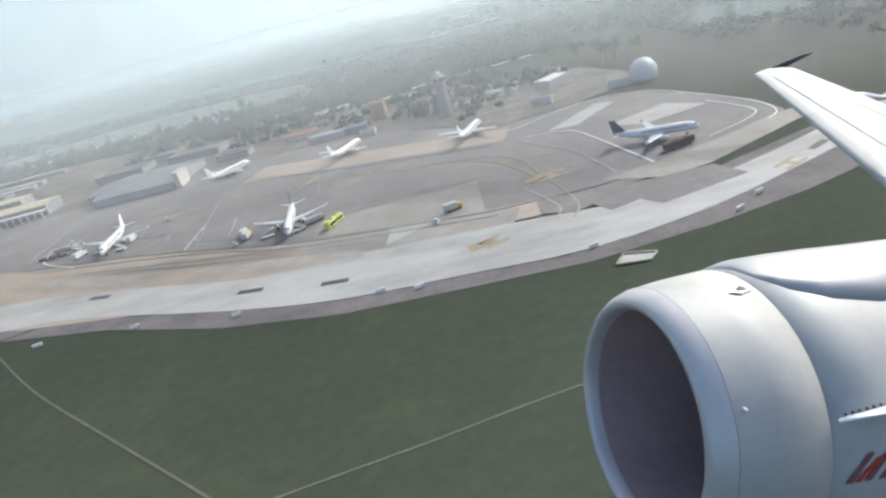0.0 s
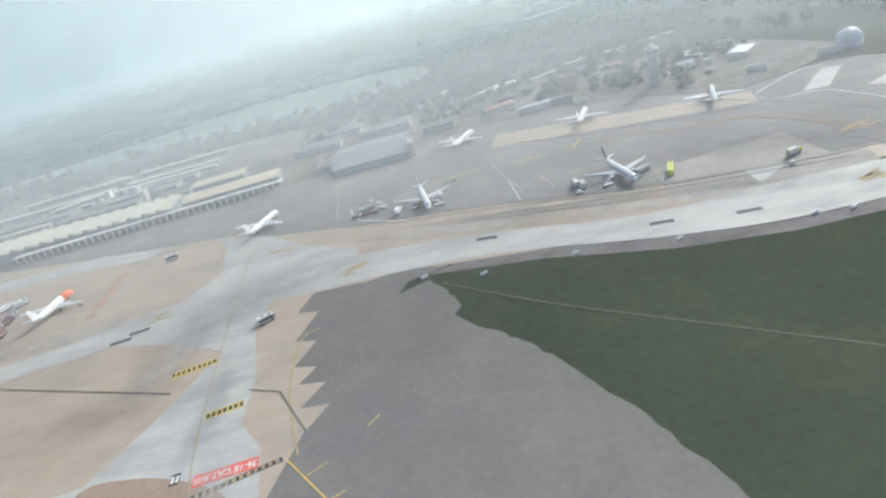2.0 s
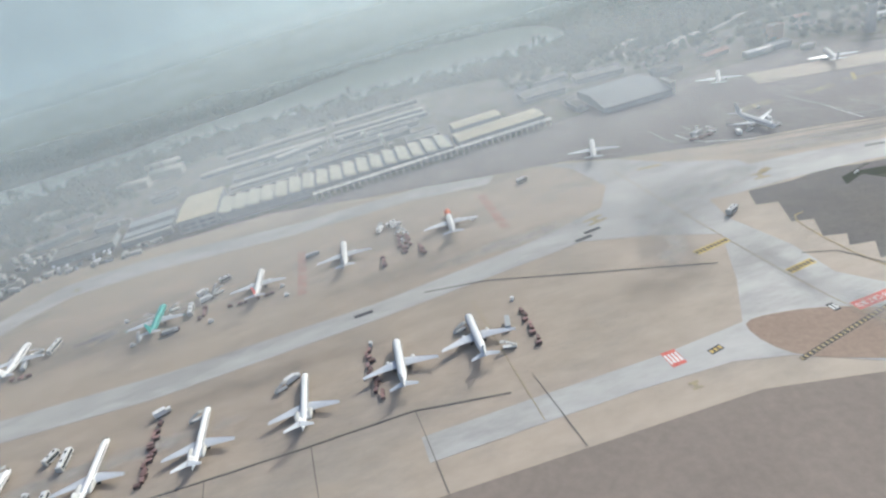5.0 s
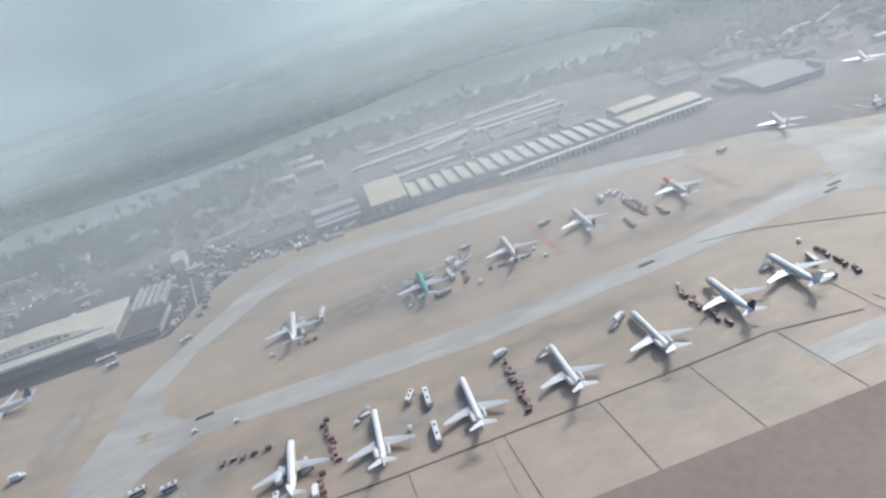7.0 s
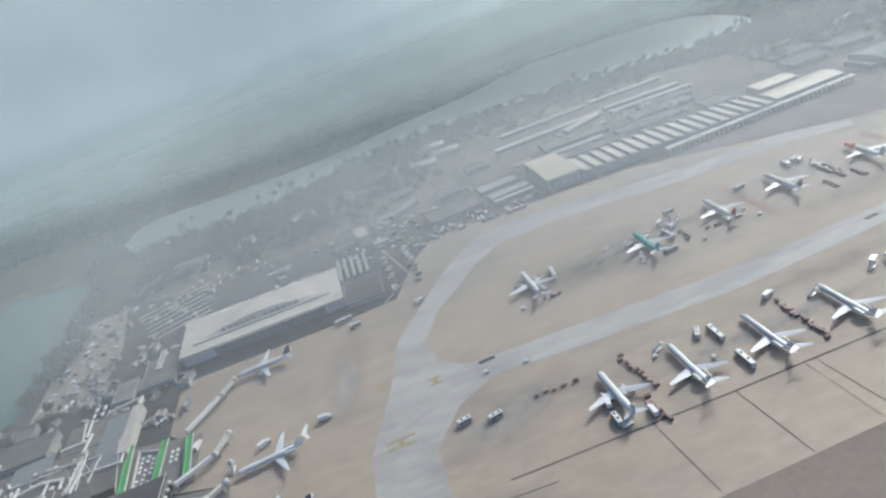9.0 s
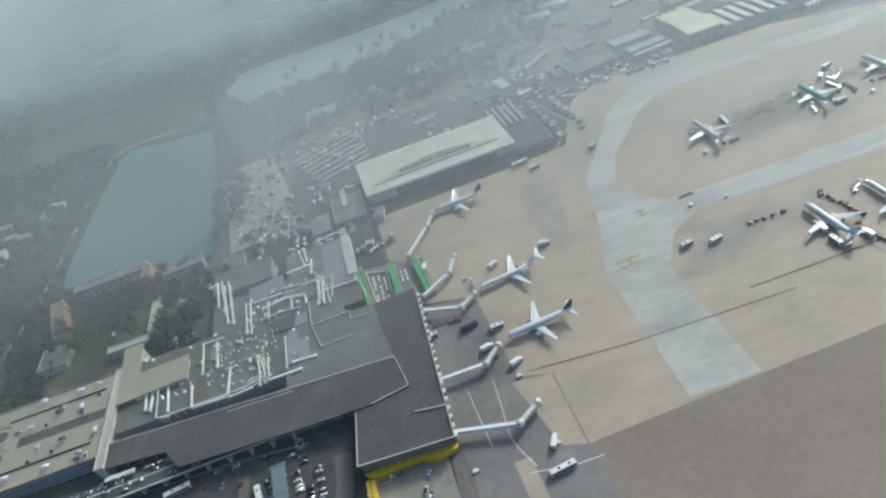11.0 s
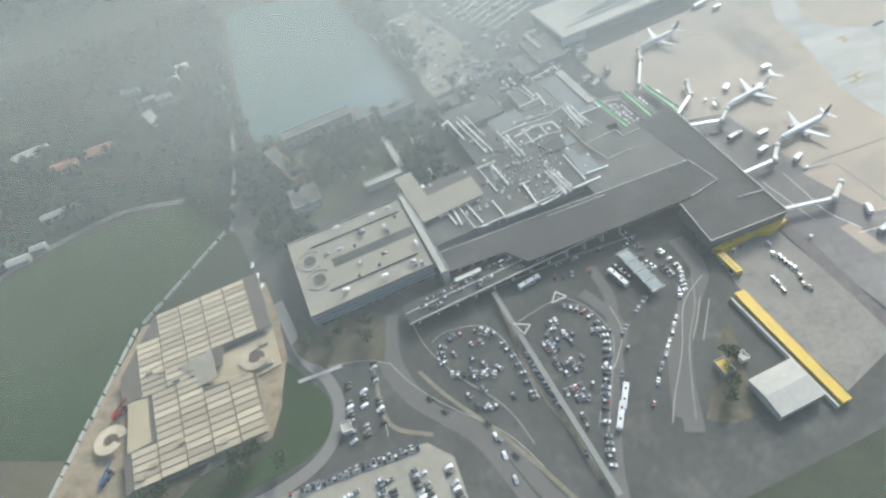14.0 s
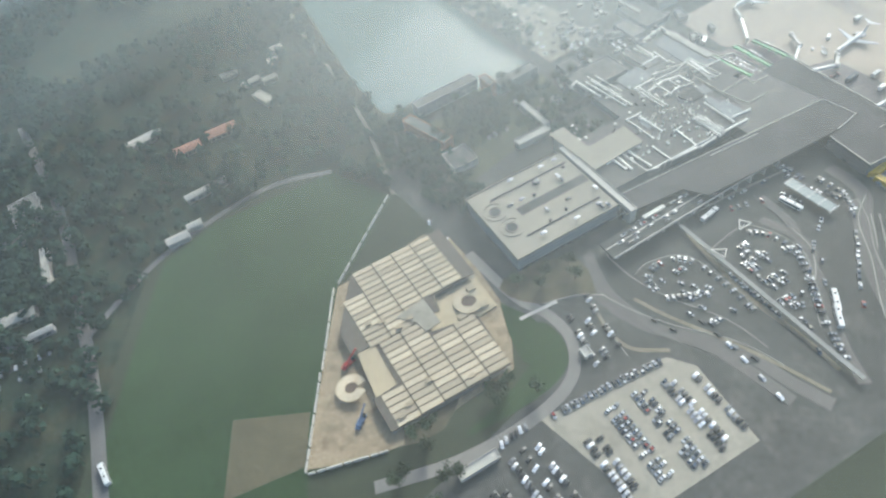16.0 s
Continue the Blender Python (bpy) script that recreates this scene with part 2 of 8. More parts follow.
def carry(x, y, z=0.0):
    """Takes what is drawn in metres of the sheet round (x, y) to its place in the airport."""
    px, py, turn, s = lay(x, y, level)
    return pose(px * K, py * K, z * K, 0, 0, turn) @ Matrix.Scale(K * s, 4) @ Matrix.Translation((-x, -y, 0))


def middle(ob):
    pts = [v.co + o.location * (o != ob) for o in (ob, *ob.children) if o.type == "MESH" for v in o.data.vertices]
    return [(min(p[k] for p in pts) + max(p[k] for p in pts)) / 2 for k in (0, 1)]


def at(ob, x, y, z=0.0, rz=0.0, fixed=False, stretch=False, laid=False):
    """Sets a top-level thing down at a point of the plan (fixed: of the sheet; laid: of the airport); one that is drawn in metres of the plan or sheet stays where it is drawn."""
    if laid:
        ob.matrix_world = pose(x * K, y * K, z * K, 0, 0, rz) @ Matrix.Scale(K, 4)
        return ob
    if fixed and x == 0 and y == 0:
        if ob.type == "MESH" and not ob.children:
            for v in ob.data.vertices:
                v.co.x, v.co.y = level(v.co.x, v.co.y)
            ob.matrix_world = pose(0, 0, z * K) @ Matrix.Scale(K, 4)
        else:
            ob.matrix_world = carry(*middle(ob), z)
        return ob
    mid = Vector((0, 0, 0))
    if x == 0 and y == 0:
        x, y = middle(ob)
        mid, stretch = Vector((x, y, 0)), True
    px, py, turn, s = lay(x, y, level if fixed else chart)
    ob.matrix_world = pose(px * K, py * K, z * K, 0, 0, rz + turn) @ Matrix.Scale(K * (s if stretch else 1), 4) @ Matrix.Translation(-mid)
    return ob


def put(ob, x, y, z=0.0, rz=0.0, fixed=False, laid=False):
    """A copy of a thing at a point of the plan (fixed: of the sheet; laid: of the airport)."""
    px, py, turn, s = (x, y, 0, 1) if laid else lay(x, y, level if fixed else chart)
    return copy_thing(ob, pose(px * K, py * K, z * K, 0, 0, rz + turn))


def thing(name, label, category, group="", kind=""):
    return tagged(new(name), label, category, group, kind)


def box(bm, x0, x1, y0, y1, z0, z1):
    v = [bm.verts.new((x, y, z)) for z in (z0, z1) for x, y in ((x0, y0), (x1, y0), (x1, y1), (x0, y1))]
    for f in ((3, 2, 1, 0), (4, 5, 6, 7), (0, 1, 5, 4), (1, 2, 6, 5), (2, 3, 7, 6), (3, 0, 4, 7)):
        bm.faces.new([v[i] for i in f])
    return v


def boxes(*sizes):
    bm = bmesh.new()
    for s in sizes:
        box(bm, *s)
    return bm


def bar(bm, a, b, w, h):
    """A beam of width w and height h from a to b, lying on the line between them."""
    a, b = Vector(a), Vector(b)
    d = (b - a).normalized()
    side = Vector((-d.y, d.x, 0)).normalized() * w / 2 if abs(d.z) < 0.99 else Vector((w / 2, 0, 0))
    up = d.cross(side).normalized() * h
    if up.z < 0 or abs(d.z) > 0.99:
        up = -up
    v = [bm.verts.new(p) for p in (a - side, a + side, b + side, b - side, a - side + up, a + side + up, b + side + up, b - side + up)]
    for f in ((3, 2, 1, 0), (4, 5, 6, 7), (0, 1, 5, 4), (1, 2, 6, 5), (2, 3, 7, 6), (3, 0, 4, 7)):
        bm.faces.new([v[i] for i in f])


def prism(pts, z0, z1):
    """An upright slab over an outline."""
    bm = bmesh.new()
    low = [bm.verts.new((x, y, z0)) for x, y in pts]
    top = [bm.verts.new((x, y, z1)) for x, y in pts]
    bm.faces.new(top)
    for i in range(len(pts)):
        j = (i + 1) % len(pts)
        bm.faces.new((low[i], low[j], top[j], top[i]))
    return bm


def loft(bm, rings, caps=True):
    vs = [[bm.verts.new(p) for p in r] for r in rings]
    n = len(rings[0])
    for a, b in zip(vs, vs[1:]):
        for i in range(n):
            bm.faces.new((a[i], a[(i + 1) % n], b[(i + 1) % n], b[i]))
    if caps:
        bm.faces.new(vs[0])
        bm.faces.new(vs[-1])
    return bm


def smooth(bm):
    for f in bm.faces:
        f.smooth = True
    return bm


def ring(x, y, z, r, n=14, flat=1.0):
    return [(x, y + r * math.cos(2 * math.pi * i / n), z + flat * r * math.sin(2 * math.pi * i / n)) for i in range(n)]


def tube(bm, x0, x1, y, z, profile, n=14):
    """A body of revolution along x; profile: (share of the length, radius)."""
    return loft(bm, [ring(x0 + (x1 - x0) * s, y, z, r, n) for s, r in profile])


def post(bm, x, y, z0, z1, r, n=8, r2=None):
    r2 = r if r2 is None else r2
    return loft(bm, [[(x + q * math.cos(2 * math.pi * i / n), y + q * math.sin(2 * math.pi * i / n), z) for i in range(n)] for z, q in ((z0, r), (z1, r2))])


def rounded(pts, steps=5, closed=True):
    """An outline drawn smoothly through its corners."""
    out, n = [], len(pts)
    for i in range(n if closed else n - 1):
        g = [pts[(i + j) % n] if closed else pts[min(max(i + j, 0), n - 1)] for j in (-1, 0, 1, 2)]
        for s in range(steps):
            u = s / steps
            out.append(tuple(0.5 * (2 * g[1][k] + (g[2][k] - g[0][k]) * u + (2 * g[0][k] - 5 * g[1][k] + 4 * g[2][k] - g[3][k]) * u * u + (3 * g[1][k] - g[0][k] - 3 * g[2][k] + g[3][k]) * u ** 3) for k in (0, 1)))
    if not closed:
        out.append(tuple(pts[-1]))
    return out


def ribbon(line, width):
    """The outline of a band along a line."""
    left, right = [], []
    for i, p in enumerate(line):
        a, b = line[max(i - 1, 0)], line[min(i + 1, len(line) - 1)]
        dx, dy = b[0] - a[0], b[1] - a[1]
        d = math.hypot(dx, dy) or 1
        left.append((p[0] - dy / d * width / 2, p[1] + dx / d * width / 2))
        right.append((p[0] + dy / d * width / 2, p[1] - dx / d * width / 2))
    return left + right[::-1]


LAID = []


def sheet(name, outline, z, material, label, category="pavement"):
    """A flat slab of ground, laid over the one below."""
    LAID.append(name)
    z += 0.0006 * len(LAID)
    ob = part(name, prism([chart(*p) for p in outline], z - 0.08, z), material)
    return at(tagged(ob, label, category, kind="structure"), 0, 0, laid=True)



# ---- the ground ----
def ground():
    bm = bmesh.new()
    bmesh.ops.create_grid(bm, x_segments=60, y_segments=60, size=4200)
    ob = part("ground", bm, GRASS)
    at(tagged(ob, "flat green and brown airfield grass reaching the hazy distance", "ground", kind="structure"), -500, 1200, laid=True)


ground()
sheet("shoulder", [(-139, 245), (-151, 242), (-103, 226), (-57, 201), (-17, 187), (20, 181), (58, 175), (98, 176), (132, 180), (173, 189), (300, 222), (300, 262), (191, 240), (100, 215), (20, 215), (-60, 235), (-120, 262)], 0.05, SHOULDER, "worn grey-brown asphalt shoulder beside the taxiway")
APRON = [(-492, 463), (-334, 406), (-259, 383), (-230, 359), (-169, 331), (-106, 311), (-43, 275), (30, 250), (64, 243), (94, 232), (130, 236), (177, 256), (190, 271), (195, 299), (192, 348), (183, 392), (149, 409), (95, 398), (60, 450), (0, 500), (-100, 500), (-230, 478), (-492, 452)]
sheet("apron", APRON, 0.10, ASPHALT, "dark grey-purple asphalt aircraft apron")
CONC = [(-915, 372), (-786, 376), (-740, 380), (-712, 440), (-690, 470), (-492, 463), (-334, 406), (-259, 383), (-230, 359), (-169, 331), (-106, 311), (-43, 275), (30, 250), (64, 243), (60, 225), (26, 231), (3, 236), (-59, 222), (-139, 247), (-178, 253), (-196, 256), (-194, 240), (-190, 168), (-200, 150), (-222, 118), (-250, 106), (-300, 120), (-560, 122), (-700, 118), (-849, 114), (-847, 160), (-866, 166), (-868, 240), (-903, 250), (-905, 300), (-915, 310)]
sheet("concrete_apron", CONC, 0.14, CONCRETE, "stained tan concrete aircraft apron")
sheet("south_apron", [(-222, 118), (-250, 106), (-300, 120), (-560, 122), (-700, 118), (-849, 114), (-849, 40), (-222, 40)], 0.10, mat("brown_asphalt", (0.2, 0.165, 0.135), 0.85, var=0.14, big=0.02, fine=0.25), "brownish old asphalt beyond the apron")
# the dark asphalt taxiway with its saw-edged border
teeth = [(-203, 257), (-211, 240), (-201, 236), (-211, 214), (-202, 210), (-211, 194), (-202, 190), (-209, 181), (-199, 178), (-208, 166), (-198, 164), (-207, 152), (-222, 118), (-240, 40), (-100, 40), (-111, 96), (-114, 107), (-122, 131), (-134, 164), (-147, 200), (-152, 220), (-166, 229), (-160, 240), (-139, 246), (-159, 255), (-178, 253)]
sheet("taxiway", teeth, 0.18, mat("worn_taxiway_asphalt", (0.14, 0.132, 0.124), 0.85, var=0.12, big=0.02, fine=0.35, stain=(0.16, 0.148, 0.132), stain_at=0.52, spec=0.25), "dark asphalt taxiway with a saw-toothed edge")
# its ragged margin towards the grass
WORN_EDGE = random.Random(31)
edge = [(-166, 254), (-160, 242), (-155, 226), (-159, 219), (-147, 203), (-136, 190), (-126, 170), (-114, 144), (-106, 120), (-100, 96)]
ragged = []
for (ax, ay), (bx, by) in zip(edge, edge[1:]):
    for k in range(6):
        ragged.append((ax + (bx - ax) * k / 6 + WORN_EDGE.uniform(-0.7, 0.7), ay + (by - ay) * k / 6 + WORN_EDGE.uniform(-0.8, 0.8)))
ob = part("taxiway_margin", prism(ragged + [(-130, 96), (-150, 150), (-172, 205), (-186, 246)], 0.1, 0.2), bpy.data.materials["worn_taxiway_asphalt"])
at(tagged(ob, "ragged gravelly margin between taxiway and grass", "pavement", kind="structure"), 0, 0, laid=True)
# worn light bands along which the aircraft taxi
sheet("taxi_band", rounded([(-160, 285), (-110, 268), (-50, 240), (3, 234), (60, 222), (100, 212), (150, 222), (230, 250), (300, 268), (300, 246), (230, 226), (191, 212), (162, 206), (106, 189), (61, 184), (22, 191), (-17, 198), (-59, 215), (-120, 245), (-178, 256), (-215, 262), (-215, 290)], 3), 0.22, PALE, "pale worn concrete taxiway band curving along the grass")
sheet("taxi_band", [(-275, 388), (-232, 359), (-212, 330), (-180, 300), (-178, 256), (-203, 258), (-224, 262), (-230, 236), (-226, 195), (-229, 167), (-221, 151), (-220, 122), (-236, 116), (-256, 112), (-279, 130), (-299, 137), (-338, 139), (-420, 138), (-420, 152), (-367, 153), (-318, 153), (-281, 156), (-263, 184), (-243, 223), (-270, 243), (-302, 259), (-420, 246), (-543, 237), (-635, 241), (-701, 245), (-727, 232), (-748, 205), (-752, 118), (-792, 118), (-784, 217), (-766, 262), (-757, 290), (-750, 318), (-724, 356), (-690, 404), (-655, 436), (-620, 441), (-578, 441), (-465, 421), (-366, 419), (-311, 398), (-320, 384), (-376, 397), (-471, 399), (-580, 412), (-640, 410), (-668, 390), (-692, 362), (-714, 340), (-732, 304), (-728, 280), (-712, 265), (-637, 262), (-540, 258), (-425, 262), (-330, 276), (-275, 292), (-258, 320), (-262, 365)], 0.22, PALE, "pale blue-grey worn concrete taxi lanes across the apron")
sheet("island", rounded([(-281, 154), (-262, 153), (-243, 144), (-230, 132), (-233, 120), (-248, 112), (-254, 113), (-279, 131)], 4), 0.26, mat("island_asphalt", (0.26, 0.19, 0.14), 0.85, var=0.14, big=0.05, fine=0.4), "brown asphalt island between two taxi lanes")
sheet("apron_strip", [(-73, 426), (-60, 462), (97, 387), (84, 358)], 0.16, CONCRETE, "tan concrete parking strip on the dark apron")
NEWER = mat("newer_asphalt", (0.27, 0.25, 0.22), 0.82, var=0.14, big=0.03, fine=0.3, stain=(0.21, 0.195, 0.175))
at(tagged(part("apron_patch", prism([(-48, 270), (-44, 306), (27, 309), (26, 271), (39, 265), (33, 248), (-12, 247), (-16, 256)], 0.1, 0.2), NEWER), "lighter grey patch of newer asphalt", "pavement", kind="structure"), 0, 0, laid=True)
sheet("apron_patch", [(108, 352), (152, 392), (161, 384), (124, 349)], 0.16, PALE, "light concrete patch on the dark apron")
sheet("apron_patch", [(131, 328), (171, 345), (181, 318), (144, 312)], 0.16, PALE, "light concrete patch on the dark apron")
sheet("apron_patch", [(92, 245), (110, 228), (128, 229), (215, 262), (186, 268), (150, 256), (116, 249)], 0.18, NEWER, "greyish newer shoulder of the apron")
sheet("apron_patch", [(64, 243), (60, 226), (70, 218), (78, 221), (80, 210), (92, 213), (95, 203), (130, 208), (128, 227), (104, 230)], 0.26, ASPHALT, "dark asphalt turn-off with stepped edges")
sheet("apron_patch", [(24, 250), (3, 237), (8, 258)], 0.26, PALE, "pale concrete patch at the taxiway edge")
# gates: darker stands by the concourse
sheet("gate_stands", [(-915, 250), (-868, 240), (-866, 166), (-847, 160), (-849, 114), (-849, 40), (-913, 40)], 0.18, ASPHALT, "dark grey asphalt aircraft stands beside the concourse")
sheet("gate_patch", [(-871, 164), (-848, 160), (-850, 114), (-862, 118), (-866, 140)], 0.22, CONCRETE, "tan concrete patch among the asphalt stands")
sheet("gate_patch", [(-888, 118), (-879, 118), (-879, 93), (-888, 95)], 0.22, CONCRETE, "tan concrete patch among the asphalt stands")


# ---- yards behind the apron ----
YARD = mat("yard_ground", (0.17, 0.155, 0.135), 0.9, var=0.3, big=0.025, fine=0.2, bump=0.3, stain=(0.1, 0.1, 0.065), stain_at=0.53, spec=0.2)
sheet("yard", [(-690, 470), (-492, 455), (-230, 470), (-100, 492), (0, 492), (62, 452), (95, 400), (150, 412), (215, 440), (215, 560), (120, 640), (-60, 690), (-300, 760), (-560, 770), (-720, 740), (-860, 660), (-985, 640), (-985, 560), (-850, 540), (-700, 530)], 0.07, YARD, "patchy grey and brown yards between the sheds", "yard")

# ---- water ----
sheet("lake", rounded([(-1202, 437), (-1203, 553), (-1197, 660), (-1188, 738), (-1135, 726), (-1081, 711), (-1068, 640), (-1060, 543), (-1056, 470), (-1059, 413), (-1102, 406), (-1158, 436)], 3), 0.06, WATER, "still blue-green water of a small basin", "lake")
LONG_LAKE = rounded([(-1000, 690), (-964, 676), (-899, 673), (-835, 672), (-780, 708), (-704, 745), (-620, 760), (-545, 757), (-430, 750), (-379, 742), (-300, 729), (-198, 730), (-140, 752), (-122, 800), (-138, 885), (-217, 925), (-390, 935), (-545, 868), (-640, 842), (-764, 797), (-908, 787), (-985, 785), (-1012, 740)], 3)
# The long lake's base colour is lightened in place of its sky reflection.
at(tagged(part("lake", prism(LONG_LAKE, 0.02, 0.085), mat("sky_bright_lake_water", (0.2, 0.25, 0.26), 0.38, var=0.06, big=0.006, fine=0.05, bump=0.03, spec=1.0)), "long pale rowing lake behind the airport", "lake", kind="structure"), 0, 0, laid=True)
at(tagged(part("lake", prism([(250, 560), (262, 530), (279, 497), (324, 474), (400, 452), (520, 470), (560, 600), (360, 660), (290, 600)], 0.02, 0.12), WATER), "pale quiet arm of water beyond the field trees", "lake", kind="structure"), 0, 0, fixed=True)
# dark woodland floor round the lake
WOOD_FLOOR = mat("woodland_floor", (0.032, 0.045, 0.031), 0.95, var=0.3, big=0.02, fine=0.2, stain=(0.06, 0.058, 0.036), spec=0.1)
for outline in ([(-1500, 1010), (-1320, 1000), (-1150, 975), (-950, 940), (-780, 945), (-600, 1005), (-410, 1077), (-104, 1100), (-20, 1060), (0, 960), (60, 800), (900, 800), (900, 2600), (-2400, 2600), (-2400, 1010)],
                [(-1500, 990), (-1400, 920), (-1330, 800), (-1225, 745), (-1218, 560), (-1224, 440), (-1260, 400), (-1375, 405), (-1430, 388), (-1462, 313), (-1508, 190), (-1460, 40), (-1500, -400), (-2400, -400), (-2400, 990)],
                [(-1050, 792), (-1010, 690), (-860, 650), (-720, 730), (-620, 800), (-420, 740), (-120, 770), (-75, 850), (-134, 842), (-247, 823), (-337, 832), (-420, 822), (-515, 826), (-621, 848), (-716, 844), (-830, 811), (-940, 802)]):
    sheet("woodland_floor", outline, 0.055, WOOD_FLOOR, "dark shaded ground under the lakeside woods", "woodland floor")

# ---- fields and lots by the terminal ----
sheet("meadow", [(-1272, 390), (-1375, 397), (-1421, 380), (-1452, 313), (-1500, 190), (-1450, 40), (-1390, 100), (-1374, 158), (-1344, 214), (-1313, 269), (-1284, 293), (-1244, 332)], 0.05, MEADOW, "flat green meadow beside the building site", "field")
sheet("field_patch", [(-1404, 213), (-1361, 190), (-1374, 160), (-1420, 168)], 0.09, mat("worn_grass", (0.1, 0.09, 0.055), 0.95, var=0.2, big=0.05, fine=0.5), "trodden brown patch of the meadow", "field")
sheet("shore_path", ribbon(rounded([(-1240, 330), (-1222, 440), (-1216, 560), (-1206, 740), (-1112, 756), (-1030, 742)], 5, False), 4), 0.10, mat("gravel_path", (0.15, 0.145, 0.115), 0.9, var=0.2), "pale gravel path along the lake shore", "path")
at(tagged(part("verge", prism([(-1166.7, 210.2), (-1157.6, 192.4), (-1155.9, 173.7), (-1170.5, 158.8), (-1177.7, 171.5), (-1174.2, 190.2)], 0.1, 0.3), MEADOW), "grass verge beside the site road", "verge", kind="structure"), 0, 0, fixed=True)
# streets and forecourt of the terminal
sheet("forecourt", [(-915, 350), (-915, 20), (-1345, 20), (-1345, 105), (-1260, 122), (-1222, 150), (-1225, 172), (-1234, 300), (-1240, 345), (-1215, 400), (-1060, 400), (-1060, 580), (-985, 580), (-930, 540), (-850, 560), (-700, 545), (-690, 470), (-712, 440), (-740, 380), (-915, 372)], 0.10, ASPHALT_DARK, "dark asphalt streets and yards around the terminal", "road")
sheet("car_park", [(-1059, 555), (-1040, 566), (-1002, 573), (-986, 480), (-988, 403), (-1043, 398), (-1046, 470)], 0.16, LOT, "sunlit concrete car park beside the basin")
sheet("car_park", [(-1250, 112), (-1215, 109), (-1168, 105), (-1158, 92), (-1163, 45), (-1232, 45)], 0.16, LOT, "pale concrete car park with rows of cars")
sheet("verge", rounded([(-1223, 150), (-1214, 165), (-1209, 150), (-1216, 132), (-1236, 124), (-1266, 123), (-1290, 126), (-1262, 133), (-1240, 141)], 3), 0.2, MEADOW, "grass verge in the bend of a road", "verge")
sheet("site_road", ribbon(rounded([(-1222, 240), (-1216, 190), (-1206, 165), (-1206, 142), (-1222, 122), (-1255, 114), (-1300, 116), (-1345, 128)], 5, False), 7), 0.2, mat("light_asphalt", (0.19, 0.18, 0.165), 0.88, var=0.14), "grey asphalt road curving round the building site", "road")
sheet("building_site", [(-1226, 262), (-1240, 276), (-1313, 269), (-1344, 214), (-1374, 158), (-1347, 146), (-1320, 140), (-1245, 146), (-1226, 180), (-1224, 225)], 0.16, EARTH, "bare sandy earth of a building site", "building site")
sheet("garden", [(-1190, 395), (-1060, 388), (-1062, 345), (-1120, 318), (-1190, 300)], 0.16, mat("garden_ground", (0.075, 0.08, 0.05), 0.95, var=0.25, big=0.06, fine=0.5), "dim green gardens between the terminal and the basin", "garden")
for pts, w in (([(-1170, 200), (-1172, 160), (-1162, 125), (-1135, 95), (-1125, 60), (-1118, 40)], 8), ([(-988, 130), (-1000, 112), (-1022, 92), (-1044, 60)], 12), ([(-1046, 150), (-1040, 120), (-1058, 100), (-1085, 60), (-1095, 40)], 7)):
    sheet("road", ribbon(rounded(pts, 6, False), w), 0.2, mat("street_asphalt", (0.118, 0.112, 0.104), 0.88, var=0.15), "grey asphalt street of the forecourt", "road")


STREET = bpy.data.materials["street_asphalt"]
TAN_STRIP = mat("dusty_median", (0.2, 0.175, 0.13), 0.92, var=0.2, big=0.08, fine=0.5, stain=(0.12, 0.115, 0.08))
for line, w, m, name, label in (
    ([(-1104, 211), (-1113, 182), (-1107, 150), (-1092, 123), (-1084, 84)], 7, STREET, "road", "grey asphalt road sweeping past the car parks"),
    ([(-1125, 180), (-1129, 161), (-1126, 147), (-1111, 136)], 2.4, TAN_STRIP, "median", "dusty tan median strip between two roads"),
    ([(-1104, 171), (-1097, 152), (-1083, 124), (-1073, 99), (-1066, 78)], 2.2, TAN_STRIP, "median", "dusty tan median strip between two roads"),
    ([(-1047, 190), (-1052, 160), (-1054, 133), (-1052, 109), (-1053, 84)], 3.0, TAN_STRIP, "median", "dusty tan median strip beside a car park"),
    ([(-1016, 125), (-1004, 147), (-994, 166), (-992, 188)], 6, STREET, "road", "grey asphalt road along the bus station"),
    ([(-940, 182), (-943, 158), (-958, 144), (-975, 129), (-990, 110), (-1004, 84)], 9, STREET, "road", "grey asphalt road curving round the concourse"),
):
    ob = part(name, prism(ribbon(rounded(line, 6, False), w), 0.24, 0.33), m)
    at(tagged(ob, label, "road", kind="structure"), 0, 0, fixed=True)
# rough ground and kerbs between the streets
ROUGH = mat("rough_ground", (0.085, 0.078, 0.05), 0.95, var=0.3, big=0.08, fine=0.6, stain=(0.13, 0.11, 0.08), stain_at=0.55)
for line, label in (
    ([(-1160, 211), (-1156, 223), (-1111.5, 216.5), (-1118, 186), (-1127, 191), (-1147, 196)], "scrubby verge below the multi-storey car park"),
    ([(-978, 101), (-967, 115), (-952, 123.5), (-962, 104), (-977.6, 78.4), (-996, 87)], "brown trodden verge beside the service yard"),
    ([(-1222, 179), (-1216, 173), (-1232, 161), (-1253, 164), (-1244, 173)], "rough grass along the edge of the building site"),
):
    ob = part("verge", prism(rounded(line, 2), 0.24, 0.31), ROUGH)
    at(tagged(ob, label, "verge", kind="structure"), 0, 0, fixed=True)
KERB = mat("kerb_stone", (0.27, 0.26, 0.235), 0.85, var=0.15, big=0.2, fine=0.8)
